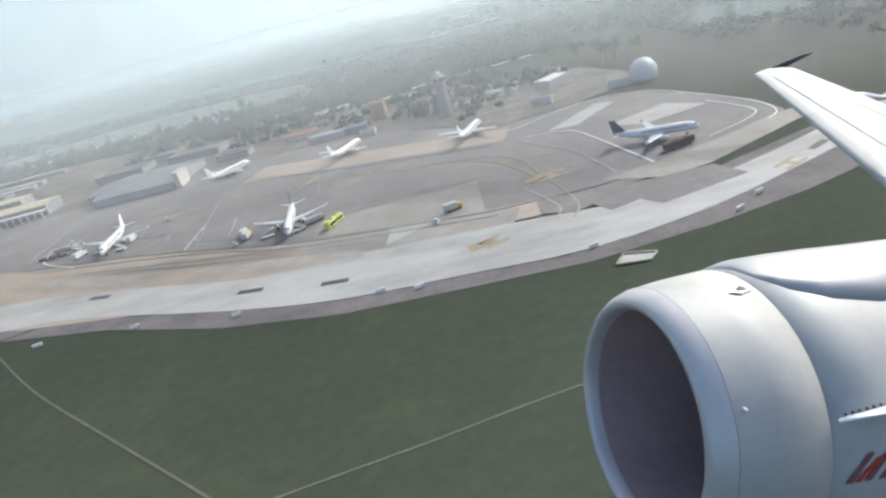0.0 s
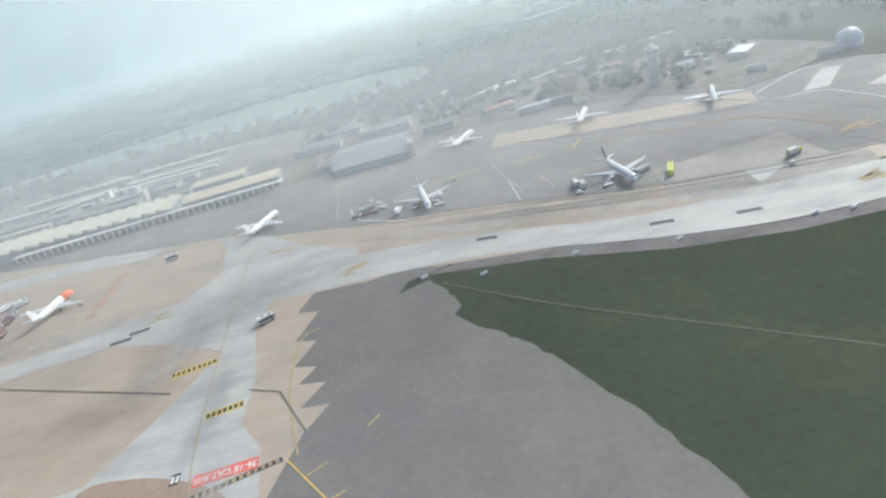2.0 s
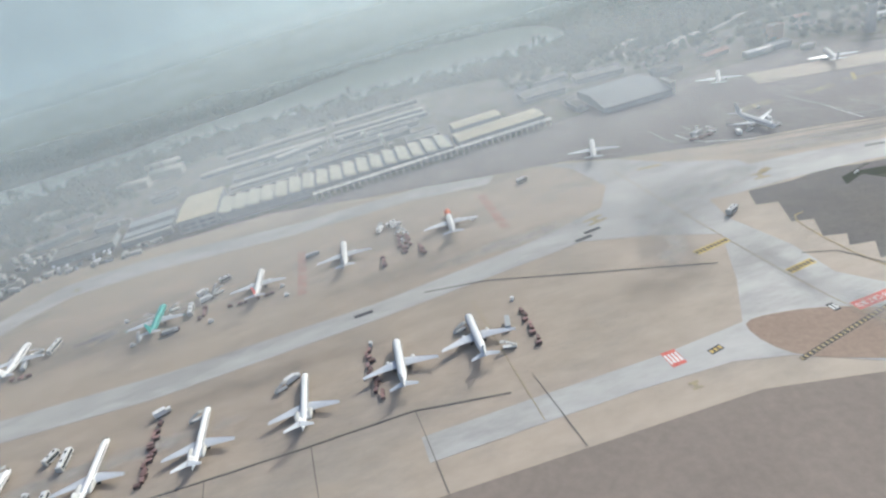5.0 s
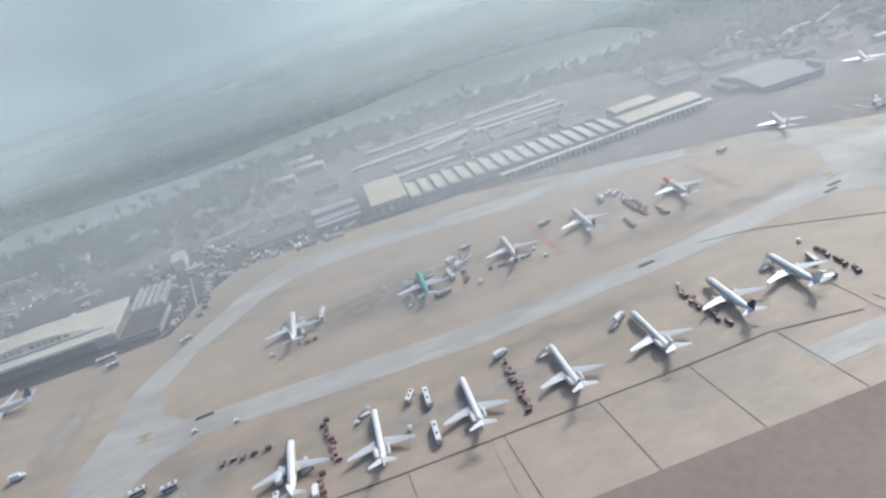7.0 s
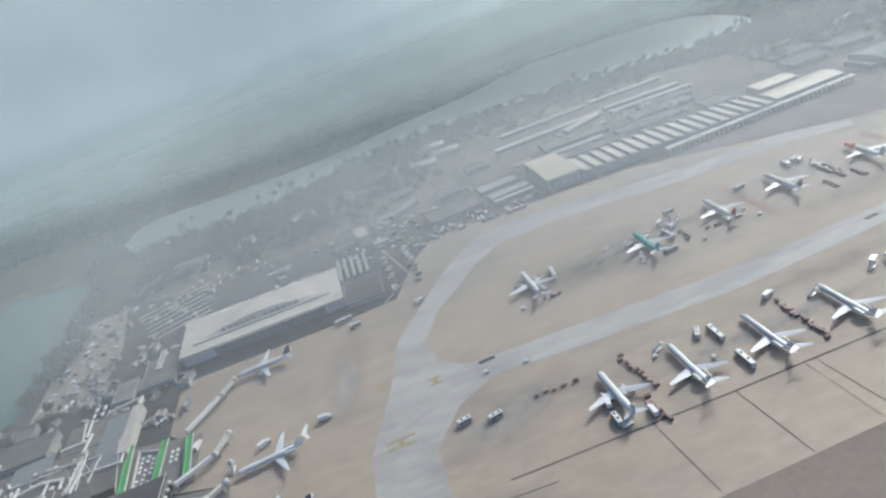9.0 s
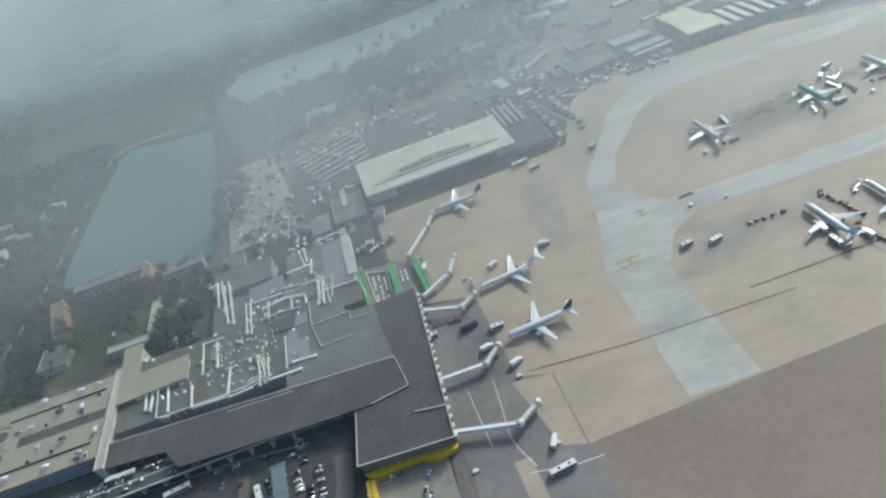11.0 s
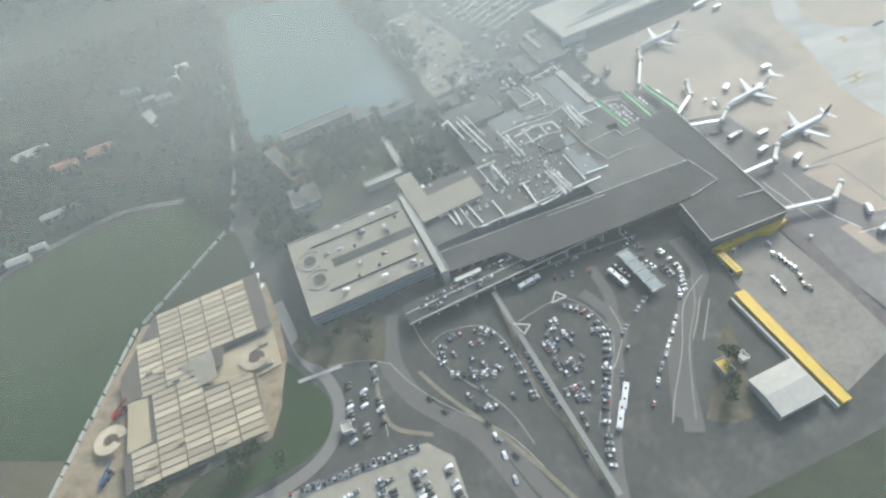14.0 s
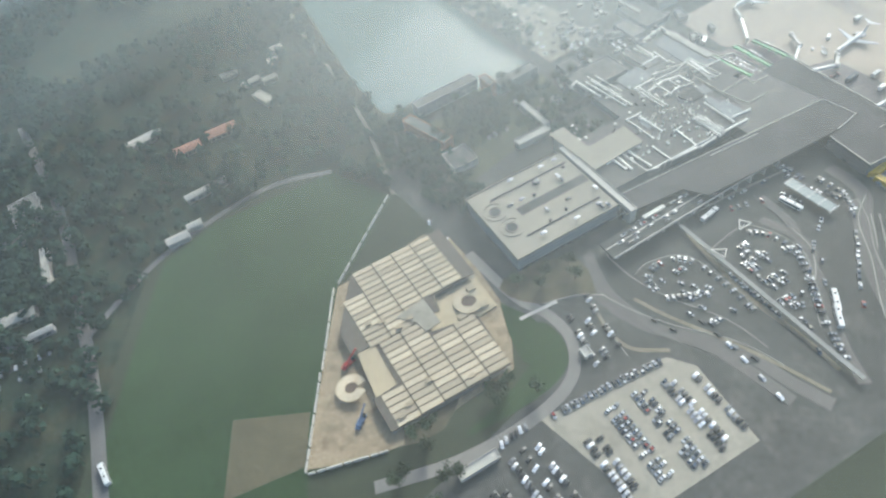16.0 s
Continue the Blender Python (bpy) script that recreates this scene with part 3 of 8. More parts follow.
for line in (
    [(-997.6, 160), (-1001, 144), (-1014, 130), (-1026, 122), (-1040, 105)],
    [(-944, 154), (-963.9, 143.6), (-982, 121.5), (-1000.5, 102.8), (-1010, 92)],
    [(-1116.5, 184), (-1110, 166), (-1099, 147), (-1080, 122), (-1072, 100)],
    [(-954.7, 142.8), (-964, 133), (-973.6, 124)], [(-951, 140), (-961, 130), (-970, 121)],
    [(-1147, 196), (-1127, 190), (-1116, 182)], [(-1124.6, 185), (-1128, 165), (-1131, 145)],
):
    ob = part("kerb", prism(ribbon(rounded(line, 5, False), 0.55), 0.22, 0.42), KERB)
    at(tagged(ob, "worn pale kerb along a street", "kerb", kind="structure"), 0, 0, fixed=True)
YELLOW_EDGE = mat("weathered_yellow_edge", (0.36, 0.32, 0.2), 0.8, var=0.25, big=0.2, fine=1.0)
ob = thing("grass_pad", "small concrete pad with a low yellow border in the grass", "equipment pad")
part("slab", prism([(68.4, 198.0), (73.0, 203.6), (81.9, 199.6), (78.2, 195.7)], 0, 0.25), PALE, ob)
px = [(68.4, 198.0), (73.0, 203.6), (81.9, 199.6), (78.2, 195.7)]
for i in range(4):
    bm = bmesh.new()
    bar(bm, (*px[i], 0.25), (*px[(i + 1) % 4], 0.25), 0.5, 0.5)
    part("border", bm, YELLOW_EDGE, ob)
at(ob, 0, 0, 0.0, fixed=True)


# ---- paint on the pavement ----
def stripe(name, line, width, material, label, z=0.29):
    return sheet(name, ribbon(line, width), z, material, label, "marking")


FADED_YELLOW = mat("faded_yellow_paint", (0.33, 0.27, 0.15), 0.8, var=0.2, big=0.2, fine=1.0, stain=(0.25, 0.215, 0.16), stain_at=0.5)
WORN_YELLOW = mat("worn_yellow_paint", (0.36, 0.27, 0.11), 0.8, var=0.25, big=0.3, fine=1.2, stain=(0.22, 0.19, 0.15), stain_at=0.5)
WORN_WHITE = mat("worn_white_paint", (0.36, 0.35, 0.335), 0.8, var=0.25, big=0.3, fine=1.2, stain=(0.22, 0.21, 0.2), stain_at=0.5)
stripe("yellow_line", rounded([(37, 349), (75, 322), (77, 262), (75, 228), (68, 214)], 5, False), 0.7, FADED_YELLOW, "faded yellow guide line")
stripe("white_line", rounded([(95, 352), (112, 345), (118, 328), (116, 249)], 4, False), 0.9, WHITE_LINE, "white stand boundary line")
stripe("white_line", rounded([(95, 378), (149, 406), (183, 391), (191, 348), (193, 299), (187, 272), (176, 262)], 4, False), 0.7, WHITE_LINE, "white apron edge line")
stripe("white_line", rounded([(184, 324), (184, 286), (174, 272), (148, 262)], 4, False), 0.6, WHITE_LINE, "white apron edge line")
stripe("white_line", [(-84, 340), (-88, 303)], 0.5, WHITE_LINE, "white stand boundary line")
stripe("white_line", rounded([(-180, 370), (-176, 345), (-150, 322)], 4, False), 0.8, WHITE_LINE, "white stand boundary line")
stripe("yellow_line", rounded([(-243, 340), (-244, 223), (-244, 162), (-242, 139), (-239, 116)], 4, False), 0.4, FADED_YELLOW, "yellow taxiway centre line")
stripe("yellow_line", rounded([(-212, 141), (-206, 130), (-201, 121), (-192, 106), (-185, 96)], 4, False), 0.6, YELLOW, "yellow taxiway centre line")
stripe("yellow_line", [(-374, 235), (-374, 140)], 0.4, FADED_YELLOW, "yellow stand guide line")
stripe("yellow_line", [(-560, 168), (-560, 125)], 0.4, FADED_YELLOW, "yellow stand guide line")
stripe("joint", [(-720, 168), (-604, 167), (-470, 167), (-420, 168), (-380, 160)], 0.9, JOINT, "dark drainage joint across the concrete")
stripe("joint", [(-395, 258), (-361, 250), (-261, 200)], 0.9, JOINT, "dark drainage joint across the concrete")
stripe("joint", [(-228, 187), (-216, 180), (-206, 152)], 0.7, JOINT, "dark drainage joint across the concrete")
stripe("joint", [(-859, 167), (-799, 161), (-700, 157)], 0.6, JOINT, "dark joint across the concrete")
for x in (-374, -425, -470, -515, -560, -605, -650):
    stripe("joint", [(x + 6, 167), (x + 8, 122)], 0.35, JOINT, "thin dark joint across the concrete")
stripe("white_line", [(-882, 110), (-862, 106), (-845, 106)], 0.4, WHITE_LINE, "white service road line")
stripe("white_line", rounded([(-880, 170), (-882, 150), (-884, 130), (-878, 112)], 4, False), 0.4, WHITE_LINE, "white service road line")
stripe("white_line", [(-896, 170), (-895, 130)], 0.4, WHITE_LINE, "white service road line")
stripe("dirt_track", rounded([(-146, 230), (-115, 190), (-80, 151), (-46, 112), (-30, 90)], 4, False), 0.7, mat("dirt_track", (0.11, 0.108, 0.08), 0.95, var=0.25, big=0.2, fine=1.5), "narrow pale track across the grass", 0.09)
stripe("dirt_track", rounded([(-48, 109), (-22, 112), (-3, 114), (20, 117), (50, 119)], 4, False), 0.65, mat("dry_track", (0.12, 0.112, 0.085), 0.95, var=0.25, big=0.2, fine=1.5), "narrow pale track across the grass", 0.09)
for x, y, w, d, a in ((-285, 279, 12, 7, 10), (-186, 270, 9, 7, -10), (38, 212, 9, 7, 20), (144, 205, 12, 6, 20), (80, 270, 14, 8, 0), (-60, 375, 22, 5, 0), (-110, 380, 30, 6, 0), (-735, 261, 8, 7, 0), (-768, 275, 8, 6, 0), (-766, 220, 16, 7, 0), (-640, 420, 6, 4, 0), (-318, 132, 4, 4, 0)):
    ob = at(part("yellow_mark", boxes((-w / 2, w / 2, -d / 2, -d / 4, 0, 0.06), (-w / 2, w / 2, d / 4, d / 2, 0, 0.06), (-d / 5, d / 5, -d / 4, d / 4, 0, 0.06)), FADED_YELLOW), x, y, 0.24, a)
    tagged(ob, "faded yellow stand number painted on the pavement", "marking", kind="structure")


def sign_mark(x, y, w, d, turn, field, ink, label, bars):
    """A painted sign on the pavement: a field with plain bars of writing."""
    ob = tagged(thing("painted_sign", label, "marking", kind="structure"))
    part("field", boxes((-w / 2, w / 2, -d / 2, d / 2, 0, 0.04)), field, ob)
    n = bars
    for i in range(n):
        cx = -w / 2 + w * (i + 0.5) / n
        part("letter_bar", boxes((cx - w / n * 0.3, cx + w / n * 0.3, -d * 0.3, d * 0.3, 0.044, 0.08)), ink, ob)
    return at(ob, x, y, 0.24, turn)


sign_mark(-254, 215, 19, 4, 6, YELLOW, BLACK, "yellow painted direction sign on the taxiway", 9)
sign_mark(-236, 178, 14, 4, 6, YELLOW, BLACK, "yellow painted direction sign on the taxiway", 7)
sign_mark(-316, 149, 6, 9, 0, RED, WHITE_LINE, "red painted holding sign with white writing", 4)
sign_mark(-248, 147, 3, 5, 0, BLACK, WHITE_LINE, "dark painted stand mark", 2)
sign_mark(-300, 146, 6, 3, 10, BLACK, YELLOW, "dark painted mark with yellow edge", 3)


def runway_sign():
    ob = thing("runway_sign", "red painted runway holding sign with white letters", "marking", kind="structure")
    part("field", boxes((-10.5, 10.5, -2.6, 2.6, 0, 0.04)), RED, ob)
    cu = bpy.data.curves.new("lettering", "FONT")
    cu.body, cu.size, cu.align_x, cu.align_y, cu.extrude = "36-18 CAT II/III", 3.6, "CENTER", "CENTER", 0.02
    tmp = bpy.data.objects.new("lettering_source", cu)
    scene.collection.objects.link(tmp)
    me = bpy.data.meshes.new_from_object(tmp.evaluated_get(bpy.context.evaluated_depsgraph_get()))
    bpy.data.objects.remove(tmp)
    wide = max(v.co.x for v in me.vertices) * 2
    me.transform(Matrix.Diagonal((19.5 / wide, 1.05, 1, 1)))
    me.materials.clear()
    me.materials.append(WHITE_LINE)
    t = new("lettering", me)
    t.parent = ob
    t.location.z = 0.07
    at(ob, -231.5, 143.8, 0.26, 180)


runway_sign()


def hold_line():
    ob = thing("holding_line", "yellow and black broken holding line", "marking", kind="structure")
    a, b = Vector((-280, 128.6, 0)), Vector((-213, 140.8, 0))
    n = 30
    for i in range(n):
        bm = bmesh.new()
        bar(bm, a.lerp(b, i / n), a.lerp(b, (i + 0.55) / n), 1.5, 0.04)
        part("dash", bm, WORN_YELLOW, ob)
    bm = bmesh.new()
    bar(bm, a - Vector((0, 0, 0.02)), b - Vector((0, 0, 0.02)), 2.1, 0.03)
    part("band", bm, BLACK, ob)
    at(ob, 0, 0, 0.29)


hold_line()
FADED_RED = mat("faded_red_paint", (0.34, 0.2, 0.16), 0.85, var=0.2, big=0.1, fine=0.6, stain=(0.31, 0.26, 0.215), stain_at=0.5)
for x, y, h in ((-331, 336, 55), (-463, 331, 56)):
    ob = at(part("red_stripe", prism([(-2.8, -h / 2), (2.8, -h / 2), (2.8, h / 2), (-2.8, h / 2)], 0, 0.05), FADED_RED), x, y, 0.2)
    tagged(ob, "faded red no-parking stripe between two stands", "marking", kind="structure")
FADED_WHITE = mat("faded_white_paint", (0.36, 0.35, 0.33), 0.8, var=0.2, big=0.2, fine=1.0, stain=(0.25, 0.24, 0.225), stain_at=0.5)
for line in [[(-209, 420), (-207, 361)], [(-207, 361), (-194, 348), (-179, 344)], [(-146, 384), (-140, 352)], [(-140, 352), (-122, 349), (-120, 339)], [(-188, 380), (-187, 348)], [(-105, 383), (-98, 318)], [(-43, 381), (-41, 352)], [(-65, 371), (-57, 379)]]:
    ob = part("white_line", prism(ribbon([(float(x), float(y)) for x, y in line], 0.32), 0.2, 0.3), FADED_WHITE)
    at(tagged(ob, "thin white stand line on the apron", "marking", kind="structure"), 0, 0, fixed=True)
# tyre marks and oil on the lanes
rnd = random.Random(3)
for x, y, l, w, a in ((-100, 290, 150, 2.0, -22), (-80, 276, 130, 2.2, -24), (-600, 325, 24, 5, 10), (-590, 322, 16, 4, 40)):
    n = 14
    up = [(-l / 2 + l * i / n, w / 2 * math.sin(math.pi * (i + 0.15) / (n + 0.3)) * rnd.uniform(0.6, 1.1)) for i in range(n + 1)]
    dn = [(-l / 2 + l * i / n, -w / 2 * math.sin(math.pi * (i + 0.15) / (n + 0.3)) * rnd.uniform(0.6, 1.1)) for i in range(n, -1, -1)]
    ob = at(part("tyre_smear", prism(up + dn, 0, 0.02), RUBBER), x, y, 0.25, a)
    tagged(ob, "grey tyre and oil smear on the pavement", "stain", kind="structure")
for x, y, a in ((-49, 227, -18), (162, 214, 20), (-18, 214, -15), (-117, 264, -20), (-300, 262, 5), (-292, 268, 5), (-700, 262, 2), (-430, 255, 2)):
    ob = at(part("manhole_plate", boxes((-5, 5, -1.4, 1.4, 0, 0.05), (-4.4, 4.4, -1.0, 1.0, 0.05, 0.09)), DARK), x, y, 0.24, a)
    tagged(ob, "dark drain cover in the taxiway", "drain cover")
for x, y in ((-152, 245), (-90, 226), (-52, 213), (-4, 201), (8, 196), (62, 190), (108, 186), (120, 194), (-128, 232), (176, 207)):
    ob = thing("taxiway_light", "small white taxiway sign board on short legs", "sign board", "taxiway signs")
    part("board", boxes((-1.6, 1.6, -0.25, 0.25, 0.4, 1.5)), WHITE, ob)
    for s in (-1.2, 1.2):
        part("leg", boxes((s - 0.1, s + 0.1, -0.1, 0.1, 0, 0.4)), DARK, ob)
    at(ob, x, y - 6, 0.05, 15)


# worn paint and dark seams on the eastern apron
SEAM = mat("tarred_seam", (0.12, 0.11, 0.105), 0.9, var=0.25, big=0.2, fine=0.8)
for name, label, material, width, line in (
        ("yellow_mark", "blotchy worn yellow apron marking", WORN_YELLOW, 3.4, [(45, 290), (55, 293)]), ("yellow_mark", "blotchy worn yellow apron marking", WORN_YELLOW, 4.5, [(16, 238), (24, 240)]),
        ("yellow_line", "worn yellow guide line", WORN_YELLOW, 1.0, [(-4, 354), (14, 351), (33, 337), (44, 318), (52, 292)]), ("yellow_line", "worn yellow guide line", WORN_YELLOW, 1.2, [(-70, 379), (-54, 373), (-26, 366), (-4, 355)]),
        ("yellow_mark", "blotchy worn yellow apron marking", WORN_YELLOW, 4.0, [(-202, 286), (-195, 289)]), ("yellow_mark", "blotchy worn yellow apron marking", WORN_YELLOW, 2.0, [(-252, 336), (-238, 333)]),
        ("yellow_mark", "blotchy worn yellow apron marking", WORN_YELLOW, 2.6, [(-66, 372), (-56, 386)]), ("white_line", "worn white line on the apron", WORN_WHITE, 0.9, [(-115, 381), (-112, 355), (-108, 328)]),
        ("white_line", "worn white stand outline", WORN_WHITE, 0.8, [(-215, 388), (-214, 361), (-193, 356), (-195, 378)]), ("white_line", "worn white line on the apron", WORN_WHITE, 0.8, [(-95, 345), (-92, 318), (-108, 322), (-110, 328)]),
        ("white_line", "worn white line on the apron", WORN_WHITE, 0.8, [(28, 402), (60, 345), (74, 315), (80, 276)]), ("white_line", "worn white line on the apron", WORN_WHITE, 0.7, [(44, 284), (52, 258), (49, 246)]),
        ("yellow_line", "worn yellow branch of a taxi line", WORN_YELLOW, 0.6, [(-210.7, 155.6), (-204.9, 158.8)]), ("yellow_line", "worn yellow branch of a taxi line", WORN_YELLOW, 0.6, [(-203.9, 143.7), (-198.7, 146.2)]), ("yellow_line", "worn yellow branch of a taxi line", WORN_YELLOW, 0.9, [(-193.9, 133), (-188.2, 136.6)]), ("yellow_mark", "short worn yellow dash on the taxiway", WORN_YELLOW, 0.7, [(-192.6, 170), (-188.9, 173.7)]),
        ("yellow_line", "worn yellow line on pale concrete", WORN_YELLOW, 0.6, [(-213.9, 237), (-221.7, 232), (-222, 198.6), (-214.7, 165.2)]), ("yellow_line", "worn yellow line on the island", WORN_YELLOW, 0.6, [(-244.3, 155.5), (-239.2, 146.7)]),
        ("seam", "long dark seam across the apron", SEAM, 0.9, [(-209, 343), (-160, 329), (-113, 312), (-59, 288), (-10, 276), (26, 268)]), ("seam", "long dark seam across the apron", SEAM, 0.6, [(-199, 336), (-108, 306), (-50, 280), (30, 262)]),
        ("seam", "dark seam beside the stands", SEAM, 0.7, [(26, 268), (61, 267), (78, 268)]), ("seam", "dark seam beside the stands", SEAM, 0.5, [(-110, 425), (-60, 396), (40, 360)])):
    at(tagged(part(name, prism(ribbon(rounded(line, 3, False), width), 0.2, 0.3), material), label, "marking", kind="structure"), 0, 0, laid=True)


# ---- soft stains on the concrete ----
def soft_stain(name, tint, most):
    """A stain that is strongest in its middle and fades out unevenly to nothing at its rim."""
    m = bpy.data.materials.new(name)
    m.use_nodes = True
    nt = m.node_tree
    link = nt.links.new
    bsdf = nt.nodes["Principled BSDF"]
    bsdf.inputs["Base Color"].default_value = (*tint, 1)
    bsdf.inputs["Roughness"].default_value = 0.85
    bsdf.inputs["Specular IOR Level"].default_value = 0.3
    tc = node(m, "ShaderNodeTexCoord")
    shift = node(m, "ShaderNodeVectorMath")
    shift.operation = "SUBTRACT"
    shift.inputs[1].default_value = (0.5, 0.5, 0.5)
    link(tc.outputs["Generated"], shift.inputs[0])
    flat = node(m, "ShaderNodeVectorMath")
    flat.operation = "MULTIPLY"
    flat.inputs[1].default_value = (2, 2, 0)
    link(shift.outputs[0], flat.inputs[0])
    far = node(m, "ShaderNodeVectorMath")
    far.operation = "LENGTH"
    link(flat.outputs[0], far.inputs[0])
    fade = node(m, "ShaderNodeMapRange", From_Min=1.0, From_Max=0.15, To_Min=0.0, To_Max=most)
    fade.interpolation_type = "SMOOTHSTEP"
    link(far.outputs["Value"], fade.inputs["Value"])
    n = node(m, "ShaderNodeTexNoise", Scale=0.07, Detail=4.0)
    link(tc.outputs["Object"], n.inputs["Vector"])
    patchy = node(m, "ShaderNodeMapRange", From_Min=0.3, From_Max=0.65, To_Min=0.25, To_Max=1.0)
    link(n.outputs[0], patchy.inputs["Value"])
    mul = node(m, "ShaderNodeMath")
    mul.operation = "MULTIPLY"
    link(fade.outputs[0], mul.inputs[0])
    link(patchy.outputs[0], mul.inputs[1])
    clear = node(m, "ShaderNodeBsdfTransparent")
    mix = node(m, "ShaderNodeMixShader")
    link(mul.outputs[0], mix.inputs[0])
    link(clear.outputs[0], mix.inputs[1])
    link(bsdf.outputs[0], mix.inputs[2])
    link(mix.outputs[0], nt.nodes["Material Output"].inputs["Surface"])
    return m


SOOT = soft_stain("rubber_and_soot", (0.13, 0.125, 0.118), 0.2)
BLEACHED = soft_stain("bleached_concrete", (0.4, 0.39, 0.37), 0.5)
# each: middle, half length, half width, turn, material
for x, y, l, w, turn, material in ((-266, 275, 42, 26, 20, SOOT), (-252, 196, 34, 8, 88, SOOT), (-300, 217, 34, 17, 10, SOOT), (-604, 324, 44, 18, 8, SOOT), (-72, 284, 80, 5, 160, SOOT), (-60, 291, 70, 4, 161, SOOT), (-420, 300, 60, 14, 5, SOOT), (-500, 240, 70, 10, 3, SOOT), (-860, 200, 40, 18, 70, SOOT), (20, 300, 50, 16, 150, SOOT), (120, 270, 60, 10, 165, SOOT),
                             (-282, 245, 30, 14, 70, BLEACHED), (-230, 290, 50, 14, 12, BLEACHED), (-150, 300, 60, 9, 160, BLEACHED), (-350, 295, 70, 10, 5, BLEACHED), (-560, 215, 90, 8, 2, BLEACHED), (-700, 225, 50, 14, 20, BLEACHED), (-780, 300, 40, 14, 80, BLEACHED), (-240, 150, 34, 12, 100, BLEACHED), (-560, 335, 90, 9, 4, BLEACHED), (-40, 262, 90, 8, 162, BLEACHED)):
    bm = bmesh.new()
    bmesh.ops.create_grid(bm, x_segments=1, y_segments=1, size=1.0)
    for v in bm.verts:
        v.co.x, v.co.y = v.co.x * l, v.co.y * w
    ob = tagged(part("stain", bm, material), "dark rubbery stain on the apron" if material is SOOT else "pale bleached streak on the apron", "stain", kind="structure")
    at(ob, x, y, 0.36, turn, laid=True)


# ---- buildings ----
# Window glass with a paler grey base than GLASS.
DIM_GLASS = mat("pale_window_glass", (0.12, 0.13, 0.14), 0.3, var=0.1)
def windows(ob, x0, x1, y, z, n, w, h, side=-1):
    """A row of windows let into a wall that faces along y."""
    me = None
    for i in range(n):
        cx = x0 + (x1 - x0) * (i + 0.5) / n
        if me is None:
            pane = part("window", boxes((-w / 2, w / 2, -0.12, 0.12, -h / 2, h / 2)), DIM_GLASS, ob)
            me = pane.data
            pane.location = (cx, y + side * 0.06, z)
        else:
            share("window", me, ob, Matrix.Translation((cx, y + side * 0.06, z)))


def building(name, label, category, x0, x1, y0, y1, h, walls=WALL, roof=ROOF_GREY, form="flat", rise=2.0, turn=0.0, win=0, eave=0.6, laid=False):
    """A block with walls, a roof of its own and windows, its front to the south."""
    ob = thing(name, label, category)
    w, d = (x1 - x0) / 2, (y1 - y0) / 2
    part("wall", boxes((-w, w, -d, d, 0, h)), walls, ob)
    bm = bmesh.new()
    if form == "flat":
        box(bm, -w - 0.3, w + 0.3, -d - 0.3, d + 0.3, h, h + 0.4)
        part("roof", bm, roof, ob)
        bm = boxes((-w - 0.3, w + 0.3, -d - 0.3, -d + 0.1, h + 0.4, h + 1.1), (-w - 0.3, w + 0.3, d - 0.1, d + 0.3, h + 0.4, h + 1.1), (-w - 0.3, -w + 0.1, -d + 0.1, d - 0.1, h + 0.4, h + 1.1), (w - 0.1, w + 0.3, -d + 0.1, d - 0.1, h + 0.4, h + 1.1))
        part("parapet", bm, walls, ob)
    elif form == "gable":
        prof = [(-d - eave, h - 0.2), (0, h + rise), (d + eave, h - 0.2), (d + eave, h + 0.1), (0, h + rise + 0.35), (-d - eave, h + 0.1)]
        loft(bm, [[(x, y, z) for y, z in prof] for x in (-w - eave, w + eave)])
        part("roof", bm, roof, ob)
        bm = loft(bmesh.new(), [[(x, y, z) for y, z in ((-d, h), (d, h), (0, h + rise))] for x in (-w, w)])
        part("gable", bm, walls, ob)
    elif form == "barrel":
        n = 9
        arc = [(-d * 1.04 * math.cos(math.pi * i / n), h + rise * math.sin(math.pi * i / n)) for i in range(n + 1)]
        loft(bm, [[(x, y, z) for y, z in arc] for x in (-w - 0.4, w + 0.4)])
        part("roof", smooth(bm), roof, ob)
    if win:
        for lv in range(max(1, int(h // 4))):
            windows(ob, -w + 1, w - 1, -d, 2.4 + lv * 3.6, win, (2 * w - 2) / win * 0.6, 1.7)
    return at(ob, (x0 + x1) / 2, (y0 + y1) / 2, 0.1, turn, stretch=True, laid=laid)


def hall(name, label, category, a, b, depth, h, walls=WALL, roof=ROOF_GREY, form="flat", rise=1.5, win=0):
    """A building whose front runs from a to b, in the airport's metres, and which reaches back by its depth."""
    w, turn = math.hypot(b[0] - a[0], b[1] - a[1]), math.atan2(b[1] - a[1], b[0] - a[0])
    cx, cy = (a[0] + b[0]) / 2 - math.sin(turn) * depth / 2, (a[1] + b[1]) / 2 + math.cos(turn) * depth / 2
    return building(name, label, category, cx - w / 2, cx + w / 2, cy - depth / 2, cy + depth / 2, h, walls, roof, form, rise, math.degrees(turn), win, 0.5, True)


# cargo halls behind the apron
hall("cargo_hall", "large shed with a ribbed tan sheet roof", "shed", (-574, 461), (-543, 461), 56, 10.5, WALL_GREY, ROOF_TAN, "gable", 1.2, 4)


